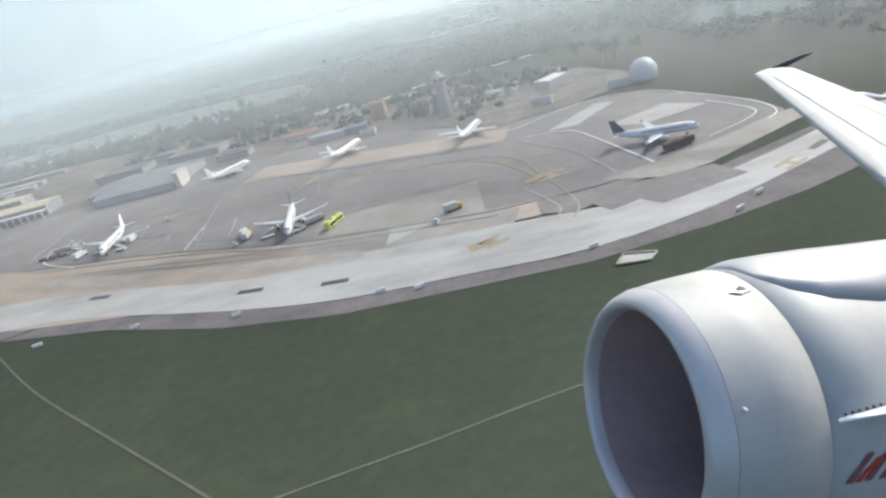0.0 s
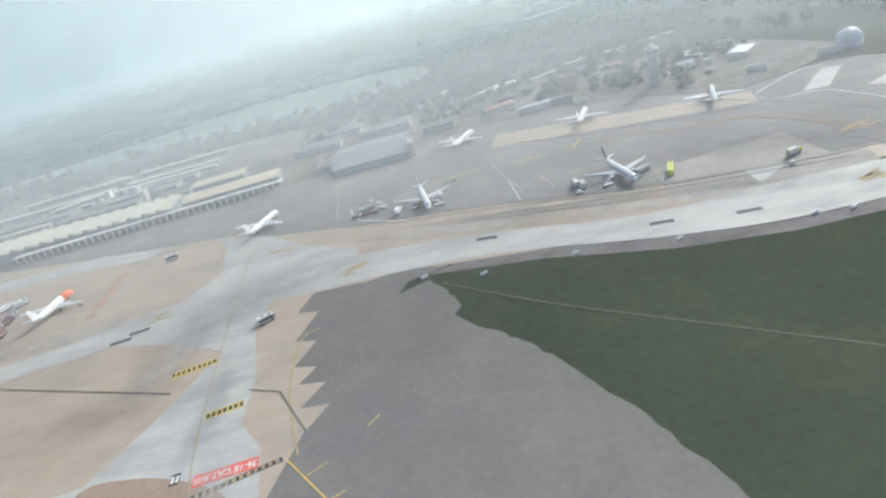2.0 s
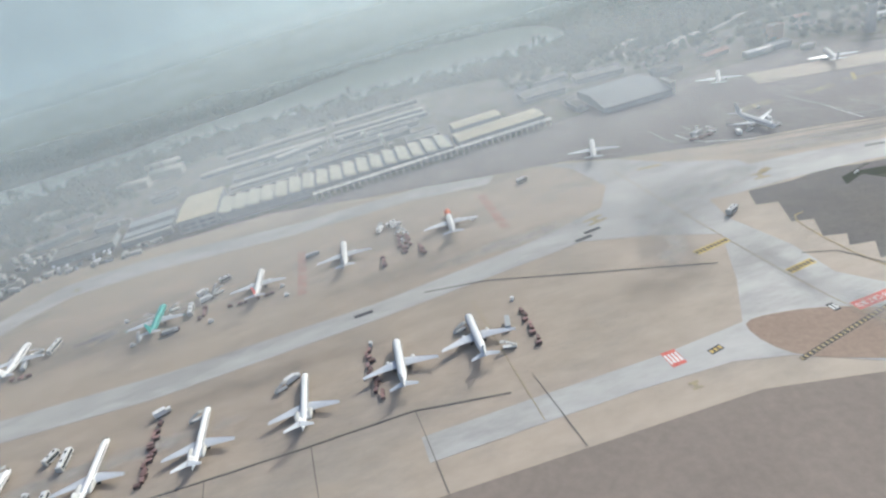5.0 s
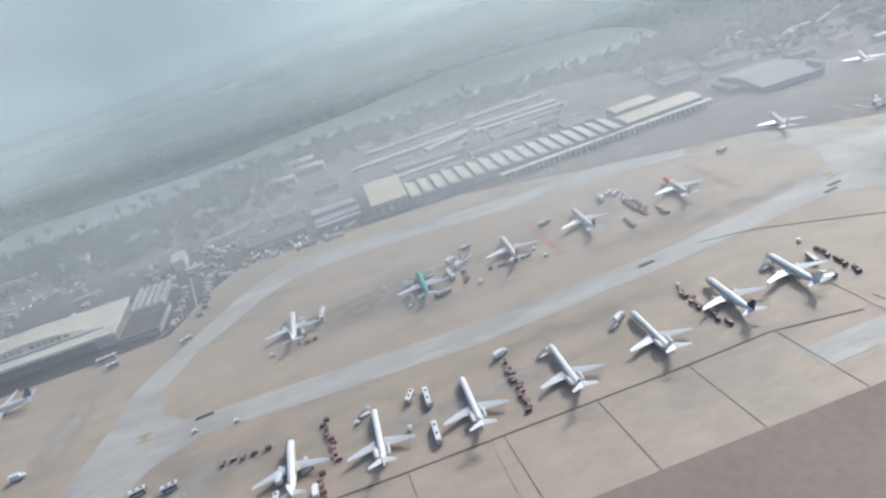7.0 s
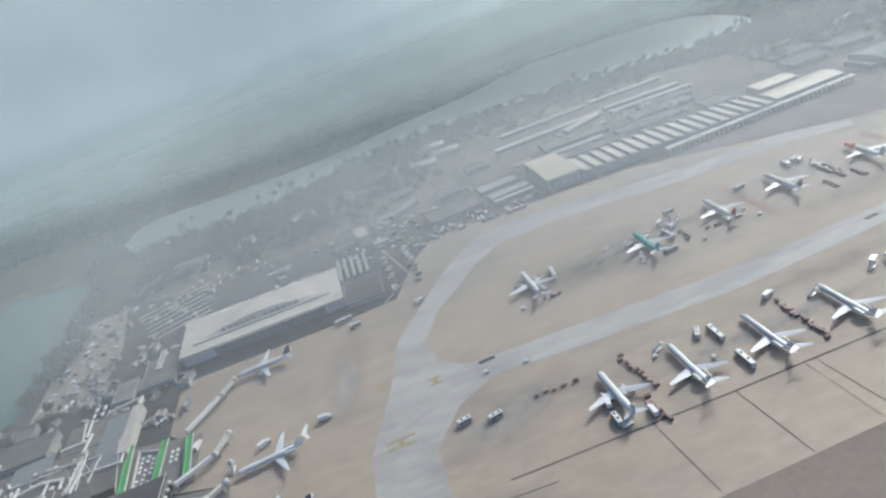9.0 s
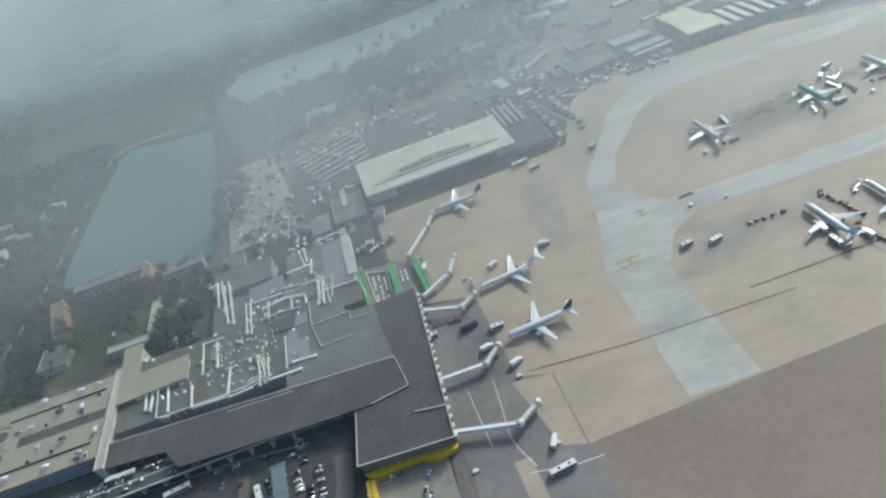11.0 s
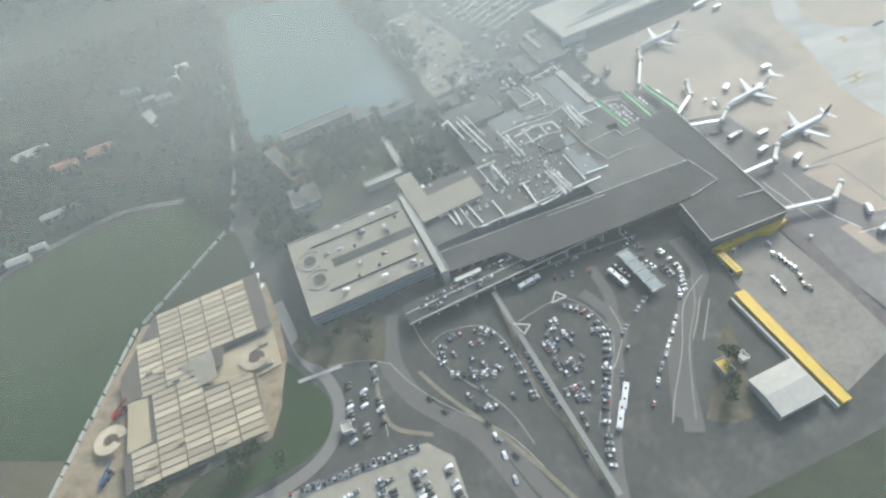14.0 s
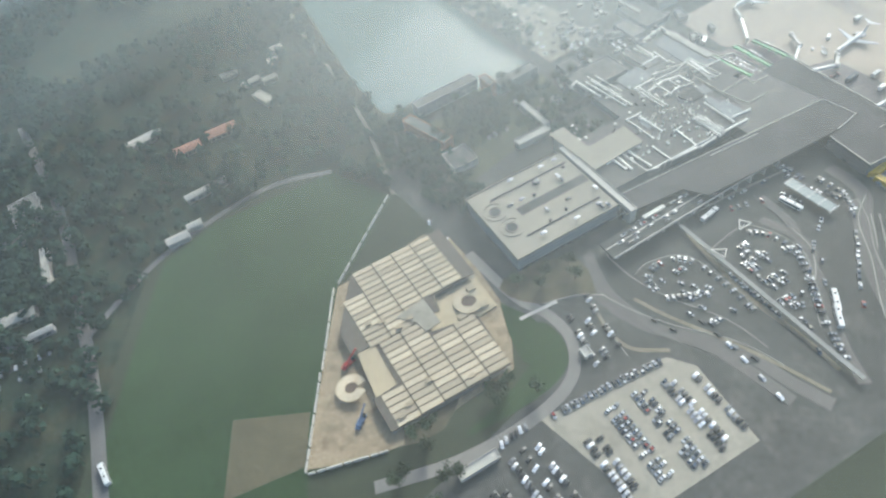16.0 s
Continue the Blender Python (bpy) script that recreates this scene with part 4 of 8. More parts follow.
def saw_hall():
    ob = thing("saw_tooth_hall", "long hall with a row of slanted pale roofs", "hall")
    x0, x1, y0, y1, n = -541.0, -347.0, 459.0, 494.0, 17
    part("wall", boxes((x0, x1, y0 + 0.6, y1, 0, 6.8)), WALL_GREY, ob)
    s = (x1 - x0) / n
    bm = loft(bmesh.new(), [[(x, y, z) for x, z in ((0.3, 9.3), (s * 0.8, 7.0), (s * 0.8, 7.3), (0.3, 9.6))] for y in (y0, y1)])
    roof = part("roof_bay", bm, ROOF_SAW, ob)
    roof.location.x = x0
    bm = loft(bmesh.new(), [[(x, y, z) for x, z in ((0.3, 6.8), (-0.2, 6.8), (-0.2, 9.2), (0.3, 9.2))] for y in (y0 + 0.5, y1 - 0.5)])
    # Skylight colour is lightened: the haze in front is put into it.
    glaze = part("skylight", bm, mat("hazed_skylight", (0.16, 0.17, 0.175), 0.4, var=0.1), roof)
    for i in range(1, n):
        r = share("roof_bay", roof.data, ob, Matrix.Translation((x0 + s * i, 0, 0)))
        share("skylight", glaze.data, r, Matrix.Identity(4))
    a, b = Vector((-466, 449.5, 0)), Vector((-262, 462, 0))
    for i in range(38):
        p, q = a.lerp(b, (i + 0.06) / 38), a.lerp(b, (i + 0.94) / 38)
        bm = bmesh.new()
        bar(bm, (p.x, p.y, 5.2), (q.x, q.y, 5.2), 6.0, 0.4)
        part("canopy_panel", bm, mat("canopy_sheet", (0.5, 0.49, 0.45), 0.6, var=0.1, random_shade=0.14) if i == 0 else bpy.data.materials["canopy_sheet"], ob)
    for i in range(40):
        p = a.lerp(b, (i + 0.5) / 40)
        part("column", boxes((p.x - 0.35, p.x + 0.35, p.y - 2.4, p.y - 1.7, 0, 5.2)), CREAM, ob)
    at(ob, 0, 0, 0.1, laid=True)


saw_hall()
hall("cargo_hall", "long low hall with a tan sheet roof", "shed", (-341, 465), (-266, 469.5), 23, 7.2, WALL_GREY, ROOF_TAN, "gable", 1.0)
hall("cargo_hall", "taller rear hall with a tan sheet roof", "shed", (-339, 491), (-297, 493), 17, 10.5, WALL_GREY, ROOF_TAN, "gable", 1.0)
for a, b, d in (((-441, 643), (-349, 646), 6), ((-442, 606), (-349, 606), 6), ((-442, 588), (-347, 588), 6), ((-557, 632), (-451, 640), 6), ((-578, 592), (-452, 600), 7), ((-500, 578), (-452, 596), 9), ((-541, 530), (-483, 532), 6), ((-478, 566), (-461, 568), 5)):
    hall("long_shed", "very long narrow shed with a pale roof", "shed", a, b, d, 3.4, WALL_GREY, ROOF_PALE, "gable", 0.6)
for a, b, d in (((-540, 545), (-470, 545), 20), ((-470, 520), (-400, 522), 16), ((-540, 508), (-480, 508), 14), ((-440, 545), (-372, 545), 18), ((-420, 565), (-360, 566), 14), ((-380, 510), (-350, 510), 22)):
    hall("workshop", "low workshop with a dull grey flat roof", "workshop", a, b, d, 3.5, WALL_GREY, ROOF_GREY, "flat")
for x, y in ((-399, 537), (-414, 560), (-447, 575)):
    hall("stair_block", "small pale block on the yard", "shed", (x - 2, y), (x + 2, y), 7, 8, CREAM, ROOF_PALE)
# the low dark hangar of the middle, and the yards beside it
WALL_BLUE = mat("blue_grey_wall", (0.3, 0.32, 0.34), 0.8, var=0.1, big=0.06)
ROOF_BLUE = mat("blue_grey_roof", (0.19, 0.205, 0.215), 0.75, var=0.16, big=0.05, fine=0.5)
hall("maintenance_hangar", "wide grey hangar with a low dark roof", "hangar", (-222, 449), (-164, 447), 62, 5, WALL_BLUE, ROOF_BLUE, "gable", 3.0)
hall("hangar_end", "narrow white end building of a hangar", "hangar", (-163.5, 449), (-160, 449), 18, 9, CREAM, ROOF_PALE)
for a, b, d, h in (((-262, 535), (-222, 534), 26, 4), ((-236, 470), (-226, 470), 30, 3), ((-205, 545), (-160, 540), 22, 4), ((-255, 575), (-205, 570), 14, 4), ((-150, 500), (-125, 498), 14, 4)):
    hall("yard_building", "low flat grey building on the yard", "building", a, b, d, h, WALL_GREY, ROOF_GREY)
# small buildings of the eastern airfield
hall("airfield_building", "long low building with a dull red roof", "building", (-98, 505), (-72, 510), 9, 4, WALL, BRICK_RED, "gable")
hall("airfield_building", "long low building with a bright white roof", "building", (-75, 480), (-50, 479), 7, 4, CREAM, ROOF_WHITE)
hall("airfield_building", "low building with a blue-grey roof", "building", (-49, 479), (-32, 480), 10, 4, WALL_GREY, ROOF_BLUE)
hall("airfield_building", "tall tan rendered block among trees", "building", (-30, 509), (-19, 508), 10, 12, WALL_ORANGE, ROOF_GREY, win=3)
for a, b, d in (((-36, 462), (-26, 460), 4), ((55, 486), (67, 483), 7), ((70, 508), (79, 497), 5), ((72, 477), (76, 476), 6), ((31, 474), (40, 469), 5), ((77, 429), (88, 422), 3), ((124, 423), (137, 417), 3), ((52, 610), (57, 609), 6)):
    hall("airfield_building", "small low building with a bright white roof", "building", a, b, d, 3, CREAM, ROOF_WHITE)
hall("airfield_building", "long flat hall with a bright white roof", "building", (88, 474), (97, 464), 26, 4.5, CREAM, ROOF_WHITE)
for a, b, d, r in (((-91, 571), (-70, 584), 9, ROOF_PALE), ((-127, 621), (-116, 624), 7, ROOF_PALE), ((-111, 628), (-102, 627), 8, ROOF_PALE), ((-64, 584), (-55, 583), 7, ROOF_PALE), ((-150, 600), (-136, 606), 8, ROOF_GREY), ((-120, 560), (-104, 566), 9, ROOF_GREY), ((-140, 530), (-118, 534), 10, ROOF_GREY), ((-60, 545), (-44, 548), 9, ROOF_GREY), ((5, 520), (20, 516), 8, ROOF_GREY), ((20, 545), (34, 540), 8, BRICK_RED), ((-10, 560), (6, 562), 8, ROOF_GREY), ((100, 520), (114, 512), 8, ROOF_GREY), ((-84, 530), (-66, 534), 8, ROOF_GREY)):
    hall("airfield_house", "low house with a dull roof among trees", "house", a, b, d, 4, WALL, r, "gable", 1.6, 3)
sheet_road = prism(ribbon(rounded([(-130, 604), (-96, 594), (-64, 588), (-20, 604), (17, 626), (57, 629), (120, 640)], 4, False), 7), 0.1, 0.2)
at(tagged(part("road", sheet_road, mat("pale_lane", (0.27, 0.26, 0.235), 0.88, var=0.15)), "pale lane winding away between the trees", "road", kind="structure"), 0, 0, laid=True)


def tower():
    ob = thing("control_tower", "tall grey control tower with a glazed cab", "control tower")
    bm = bmesh.new()
    post(bm, 0, 0, 0, 27, 6.5, 12, 5.4)
    part("shaft", bm, mat("tower_concrete", (0.24, 0.24, 0.235), 0.85, var=0.1, big=0.1), ob)
    bm = bmesh.new()
    post(bm, 0, 0, 27, 29.5, 5.4, 12, 7.0)
    part("gallery", bm, WALL_GREY, ob)
    bm = bmesh.new()
    post(bm, 0, 0, 29.5, 33.5, 5.6, 12, 6.4)
    part("cab", bm, GLASS, ob)
    bm = bmesh.new()
    post(bm, 0, 0, 33.5, 34.4, 6.9, 12, 6.0)
    part("roof", bm, WALL, ob)
    bm = loft(bmesh.new(), [[(r * math.cos(a * math.pi / 6), r * math.sin(a * math.pi / 6), z) for a in range(12)] for z, r in ((34.4, 3.0), (36, 3.0), (37.6, 2.0), (38.2, 0.5))])
    part("radar_dome", smooth(bm), WHITE, ob)
    at(ob, 41.4, 459, 0.1, fixed=True)
    ob.matrix_world = ob.matrix_world @ Matrix.Diagonal((0.72, 0.72, 0.8, 1))


tower()


def radome():
    ob = thing("radome", "large white panelled radar dome on the grass", "radome")
    bm = bmesh.new()
    bmesh.ops.create_icosphere(bm, subdivisions=3, radius=11)
    bmesh.ops.bisect_plane(bm, geom=bm.verts[:] + bm.edges[:] + bm.faces[:], plane_co=(0, 0, -4.2), plane_no=(0, 0, -1), clear_outer=True)
    part("dome", bm, mat("dome_panel", (0.55, 0.57, 0.58), 0.5, var=0.05), ob).location.z = 6.2
    bm = bmesh.new()
    post(bm, 0, 0, 0, 2.0, 10.3, 24)
    part("base_ring", bm, WALL, ob)
    at(ob, 171, 416, 0, fixed=True)
    ob.matrix_world = ob.matrix_world @ Matrix.Scale(0.76, 4)


radome()
# sheds west of the cargo halls
for a, b, d, h, r, f in (((-652, 672), (-616, 670), 13, 6, ROOF_PALE, "barrel"), ((-640, 640), (-606, 638), 13, 6, ROOF_PALE, "barrel"), ((-668, 622), (-638, 620), 13, 6, ROOF_PALE, "barrel"), ((-680, 471), (-631, 476), 24, 4.5, ROOF_GREY, "flat"), ((-622, 467), (-583, 470), 6, 4, ROOF_PALE, "flat"), ((-622, 476), (-583, 480), 12, 4, WALL_GREY, "flat"), ((-709, 517), (-679, 536), 4, 4, ROOF_PALE, "flat"), ((-745, 486), (-735, 487), 22, 8, ROOF_PALE, "flat"), ((-660, 520), (-640, 521), 18, 4, ROOF_GREY, "flat"), ((-625, 500), (-586, 503), 16, 3, WALL_GREY, "flat"), ((-807, 594), (-780, 600), 9, 4, ROOF_PALE, "gable"), ((-764, 520), (-750, 524), 9, 4, ROOF_GREY, "flat"), ((-700, 560), (-676, 566), 12, 4, ROOF_GREY, "gable"), ((-620, 560), (-596, 562), 14, 4, ROOF_GREY, "flat"), ((-768, 388), (-739, 387), 36, 3.5, ROOF_DARK, "flat")):
    hall("yard_shed", "low yard shed with a pale roof" if r is ROOF_PALE else "low yard shed with a dull roof", "shed", a, b, d, h, WALL if h > 5 else WALL_GREY, r, f, 2.5 if f == "barrel" else 1.2)
for i in range(5):
    hall("yard_carport", "narrow pale carport roof in the yard", "carport", (-769 + i * 5.6, 430), (-766.6 + i * 5.6, 430), 38, 3, WALL_GREY, ROOF_PALE)
for x0, x1, y0, y1, h in ((-960, -920, 620, 640, 7), (-900, -870, 640, 655, 6), (-830, -800, 660, 675, 6), (-1000, -975, 600, 616, 6), (-760, -730, 660, 672, 6)):
    building("lakeside_house", "low house among the trees by the lake", "house", x0, x1, y0, y1, h, WALL, ROOF_GREY, "gable", 2.0, win=5)


def big_hangar():
    ob = thing("main_hangar", "large hangar with a pale hipped roof and a sign", "hangar")
    x0, x1, y0, y1 = -888.0, -768.0, 391.0, 438.0
    cx, cy = (x0 + x1) / 2, (y0 + y1) / 2
    w, d = (x1 - x0) / 2, (y1 - y0) / 2
    part("wall", boxes((-w, w, -d + 0.6, d, 0, 8.6)), mat("hangar_wall", (0.17, 0.165, 0.16), 0.8, var=0.15, big=0.1), ob)
    part("roof", boxes((-w - 1.5, w + 1.5, -d - 4, d + 2, 8.6, 10.4)), mat("hangar_roof", (0.47, 0.45, 0.39), 0.75, var=0.14, big=0.05, fine=0.5, stain=(0.38, 0.36, 0.31)), ob)
    bm = bmesh.new()
    n = 12
    low_f = [(-w + 8 + (2 * w - 16) * i / n, -d + 8 + 2.5 * math.sin(math.pi * i / n), 10.4) for i in range(n + 1)]
    top_f = [(-w + 18 + (2 * w - 36) * i / n, -d + 14 + 2.0 * math.sin(math.pi * i / n), 10.5 + 4.0 * math.sin(math.pi * (i + 0.4) / (n + 0.8))) for i in range(n + 1)]
    top_b = [(-w + 22 + (2 * w - 44) * i / n, d - 9 + 3.0 * math.sin(math.pi * i / n), 10.5 + 3.2 * math.sin(math.pi * (i + 0.4) / (n + 0.8))) for i in range(n + 1)]
    low_b = [(-w + 8 + (2 * w - 16) * i / n, d - 4 + 3.0 * math.sin(math.pi * i / n), 10.4) for i in range(n + 1)]
    rows = [[bm.verts.new(p) for p in r] for r in (low_f, top_f, top_b, low_b)]
    for a, b in zip(rows, rows[1:]):
        for i in range(n):
            bm.faces.new((a[i], a[i + 1], b[i + 1], b[i]))
    bm.faces.new([r[0] for r in rows])
    bm.faces.new([r[-1] for r in rows])
    part("roof_crown", bm, mat("hangar_crown", (0.46, 0.43, 0.365), 0.75, var=0.12, big=0.06, stain=(0.4, 0.375, 0.32), spec=0.3), ob)
    bm = bmesh.new()
    bar(bm, (-w + 8, -d + 7, 10.5), (w - 8, -d + 9, 10.6), 0.7, 0.7)
    part("eaves_line", bm, WALL_GREY, ob)
    for line in (low_f, top_f, top_b, low_b):
        bm = bmesh.new()
        for a, b in zip(line, line[1:]):
            bar(bm, (a[0], a[1], a[2] + 0.1), (b[0], b[1], b[2] + 0.1), 0.6, 0.3)
        part("ridge_flashing", bm, ROOF_WHITE, ob)
    for i in range(13):
        if i in (6,):
            continue
        x = -30 + i * 4.6
        part("letter_bar", boxes((x, x + 3.2, -d + 10.5, -d + 11.1, 11.8, 14.4)), mat("sign_letter", (0.25, 0.245, 0.225), 0.7, var=0.1) if i == 0 else bpy.data.materials["sign_letter"], ob)
    for i in range(10):
        x = -w + 3 + i * (2 * w - 6) / 10
        part("hangar_door", boxes((x, x + (2 * w - 6) / 10 - 0.4, -d + 0.2, -d + 0.6, 0, 7.8)), mat("hangar_door", (0.12, 0.13, 0.15), 0.5, var=0.1) if i == 0 else bpy.data.materials["hangar_door"], ob)
    part("side_block", boxes((-w - 1, -w + 22, -d - 0.4, -d + 0.2, 0, 8)), mat("pale_blue_wall", (0.36, 0.4, 0.43), 0.7, var=0.08), ob)
    part("side_block", boxes((w - 14, w + 1, -d - 0.4, -d + 0.2, 0, 8)), bpy.data.materials["pale_blue_wall"], ob)
    at(ob, cx, cy, 0.1, 2.0, fixed=True)


big_hangar()
for i in range(7):
    y = 470 + i * 8.6
    ob = thing("carport_roof", "long pale carport roof on posts", "carport", "carports behind the hangar")
    part("roof", boxes((-24 - i, 24 + 2 * i, -0.8, 0.8, 2.6, 2.9)), ROOF_PALE, ob)
    for k in range(8):
        part("post", boxes((-22 + k * 6.4, -21.7 + k * 6.4, -0.15, 0.15, 0, 2.6)), STEEL, ob)
    at(ob, -899 - i * 3.2, 451 + i * 8.2, 0.1, 22, fixed=True)
rnd = random.Random(11)
proto = None
for row in range(2):
    for k in range(14):
        if rnd.random() < 0.2:
            continue
        x, y = -731 + row * 19 + 1.2 * (k % 3), 390 + k * 4.6 + row * 2
        if proto is None:
            proto = thing("freight_container", "dull painted freight container in a yard", "container", "freight containers in the yard")
            part("body", boxes((-1.3, 1.3, -2.4, 2.4, -0.1, 2.5)), CONTAINER, proto)
            part("door", boxes((-1.2, 1.2, -2.48, -2.4, 0.3, 2.4)), STEEL, proto)
            at(proto, x, y, 0.1, laid=True)
        else:
            put(proto, x, y, 0.1, rnd.choice((84, 90, 96)), laid=True)
for x0, x1, y0, y1, n in ((-690, -600, 462, 482, 26), (-720, -640, 500, 540, 14), (-850, -700, 450, 560, 40), (-600, -575, 470, 480, 6), (-985, -920, 560, 640, 12), (-470, -330, 520, 560, 18), (-520, -330, 605, 640, 16)):
    for _ in range(n):
        put(proto, rnd.uniform(x0, x1), rnd.uniform(y0, y1), 0.1, rnd.choice((0, 12, 78, 90)))
for x, y, w, d in ((-706, 470, 14, 5), (-668, 506, 22, 5), (-735, 500, 16, 7), (-760, 470, 9, 7), (-770, 520, 18, 5), (-810, 480, 12, 6), (-835, 520, 20, 5), (-725, 560, 12, 6), (-640, 560, 18, 5), (-880, 560, 16, 6), (-610, 500, 12, 4), (-560, 575, 24, 6), (-470, 590, 20, 5), (-390, 560, 16, 6), (-345, 615, 18, 6)):
    building("yard_hut", "low dusty hut among parked vehicles", "hut", x - w / 2, x + w / 2, y - d / 2, y + d / 2, 3, WALL, ROOF_PALE if (x + y) % 2 else ROOF_GREY, turn=8)
stripe("yard_wall", [(-738, 485), (-722, 412), (-749, 378)], 0.8, WALL, "low concrete yard wall", 1.4)


# low clutter of the service yards between the hangar, the basin and the terminal
clutter = random.Random(77)
for x0, x1, y0, y1, huts, boxes_n in ((-985, -925, 345, 400, 9, 12), (-940, -880, 335, 385, 7, 12), (-1000, -930, 400, 450, 6, 14), (-930, -890, 400, 440, 3, 8), (-980, -880, 455, 540, 8, 16), (-1060, -1010, 345, 380, 3, 5)):
    for k in range(huts):
        x, y, w, d = clutter.uniform(x0, x1), clutter.uniform(y0, y1), clutter.uniform(3, 9), clutter.uniform(2.5, 6)
        building("yard_hut", "small dull hut in the crowded service yard", "hut", x - w / 2, x + w / 2, y - d / 2, y + d / 2, clutter.uniform(2.4, 3.8), clutter.choice((WALL, WALL_GREY)), clutter.choice((ROOF_PALE, ROOF_GREY, ROOF_GREY, ROOF_BLUE)), turn=clutter.choice((-18, -20, 70)), laid=True)
    for k in range(boxes_n):
        put(proto, clutter.uniform(x0, x1), clutter.uniform(y0, y1), 0.1, clutter.choice((-18, 72, 70, -22)), laid=True)


# ---- the terminal ----
def terminal():
    ob = thing("terminal", "sprawling airport terminal with a dark flat roof", "terminal")
    part("main_hall", boxes((-1112, -968, 222.6, 282, 0, 10.4)), WALL_GREY, ob)
    part("main_roof", boxes((-1112, -968, 222.6, 282, 10.4, 10.9)), ROOF_GREY, ob)
    part("north_wing", boxes((-1052, -962, 282, 322, 0, 5.8)), WALL_GREY, ob)
    part("north_roof", boxes((-1052, -962, 282, 322, 5.8, 6.2)), mat("dim_roof", (0.13, 0.13, 0.122), 0.85, var=0.2, big=0.08, fine=0.6, stain=(0.17, 0.165, 0.15)), ob)
    part("annex", boxes((-991, -946, 322.4, 352, 0, 6)), WALL, ob)
    part("annex_roof", boxes((-991.4, -945.6, 322.4, 352.4, 6, 6.4)), ROOF_GREY, ob)
    part("annex", boxes((-945, -938, 300, 352, 0, 8)), WALL, ob)
    part("roof_edge", boxes((-962, -938, 269.4, 300, 0, 6)), ROOF_GREY, ob)
    rr = random.Random(5)
    for i in range(120):
        x, y = rr.uniform(-1106, -968), rr.uniform(232, 318)
        if y > 282 and x < -1050:
            continue
        z = 6.2 if y > 283 else 10.9
        s = rr.uniform(0.4, 1.3)
        q = rr.uniform(0.4, 1.6)
        bm = boxes((x - s, x + s, y - q, y + q, z, z + rr.uniform(0.6, 1.6)))
        if rr.random() < 0.4:
            post(bm, x, y, z + 0.8, z + 3.2, 0.35, 8)
        part("roof_unit", bm, DUCT if rr.random() < 0.65 else ROOF_GREY, ob)
    at(ob, 0, 0, 0.1)
    # the long front roof, the concourse and their edges, in the airport's metres
    flat = ob.matrix_world.inverted() @ Matrix.Scale(K, 4)

    def lay_part(name, bm, material, label=""):
        part(name, bm, material, ob, label).matrix_local = flat

    lay_part("front_hall", prism([(-1071, 234), (-908, 221), (-905, 206), (-920, 204), (-961, 206), (-1024, 211), (-1032, 224), (-1073, 228)], 0, 9.4), bpy.data.materials["hangar_wall"])
    lay_part("front_roof", prism([(-1071, 238.5), (-904, 224), (-901, 201), (-922, 198), (-961, 200), (-1026, 205), (-1034, 218), (-1075, 223)], 9.4, 10.2), ROOF_DARK)
    lay_part("concourse", prism([(-934, 166.6), (-887.6, 162.6), (-881, 271), (-907, 270.4), (-904.6, 224), (-901.6, 202), (-930.6, 197)], 0, 9.0), bpy.data.materials["hangar_wall"])
    lay_part("concourse_roof", prism([(-935, 166), (-887, 162), (-880.4, 272), (-908, 271), (-903.6, 224), (-900.6, 200.8), (-931, 197)], 9.0, 9.6), ROOF_DARK)
    lay_part("roof_terrace", prism([(-948, 292), (-930, 292), (-924, 271.4), (-908.4, 271.4), (-904.2, 224.4), (-966, 230), (-966, 252), (-948, 254)], 0, 9.9), ROOF_GREY)
    lines = [[(-1071, 238.2), (-904.2, 223.8), (-901.2, 201.2), (-922, 198.3)], [(-935, 166), (-887, 162)], [(-935, 166), (-931, 197)], [(-887.2, 162), (-880.6, 272)], [(-947, 292), (-947, 271), (-923, 272), (-923, 264), (-910, 264)], [(-947, 271), (-943, 251), (-924, 251)], [(-902, 184), (-886, 181)], [(-1000, 229), (-962, 226)], [(-908, 271), (-917, 318)]]
    for line in lines:
        bm = bmesh.new()
        for a, b in zip(line, line[1:]):
            bar(bm, (*a, 10.2 if a[1] < 245 else 10.6), (*b, 10.2 if b[1] < 245 else 10.6), 0.55, 0.45)
        lay_part("coping", bm, ROOF_PALE)
    # thin pipes in bundles between the ducts
    pipes = [[(-980, 262), (-977, 244), (-986, 242)], [(-982, 262.6), (-979.4, 246), (-988, 244)], [(-978, 261.4), (-974.6, 242.6), (-984, 240)], [(-1042, 267), (-1041, 243), (-1033, 240)], [(-1036, 242), (-1015, 241.6), (-987, 241)], [(-973, 310), (-951, 309), (-937, 313.6), (-939, 292), (-936, 284.6)], [(-935, 314), (-933, 285)], [(-1005, 346), (-1002, 311)], [(-1000, 343), (-998, 316)]]
    rise = random.Random(9)
    for line in pipes:
        z = 11.0 + rise.uniform(0, 0.6)
        bm = bmesh.new()
        for a, b in zip(line, line[1:]):
            bar(bm, (*a, z), (*b, z), 0.55, 0.55)
            for k in range(1, 4):
                x, y = a[0] + (b[0] - a[0]) * k / 4, a[1] + (b[1] - a[1]) * k / 4
                box(bm, x - 0.12, x + 0.12, y - 0.12, y + 0.12, 6.0, z)
        for x, y in line:
            post(bm, x, y, z - 0.1, z + 0.7, 0.4, 8)
        lay_part("pipe_run", bm, DUCT)
    for k in range(46):
        x, y = rise.uniform(-1010, -968), rise.uniform(262, 290)
        lay_part("roof_vent", smooth(post(bmesh.new(), x, y, 10.6, 11.9, 0.5, 7, 0.35)), DUCT)
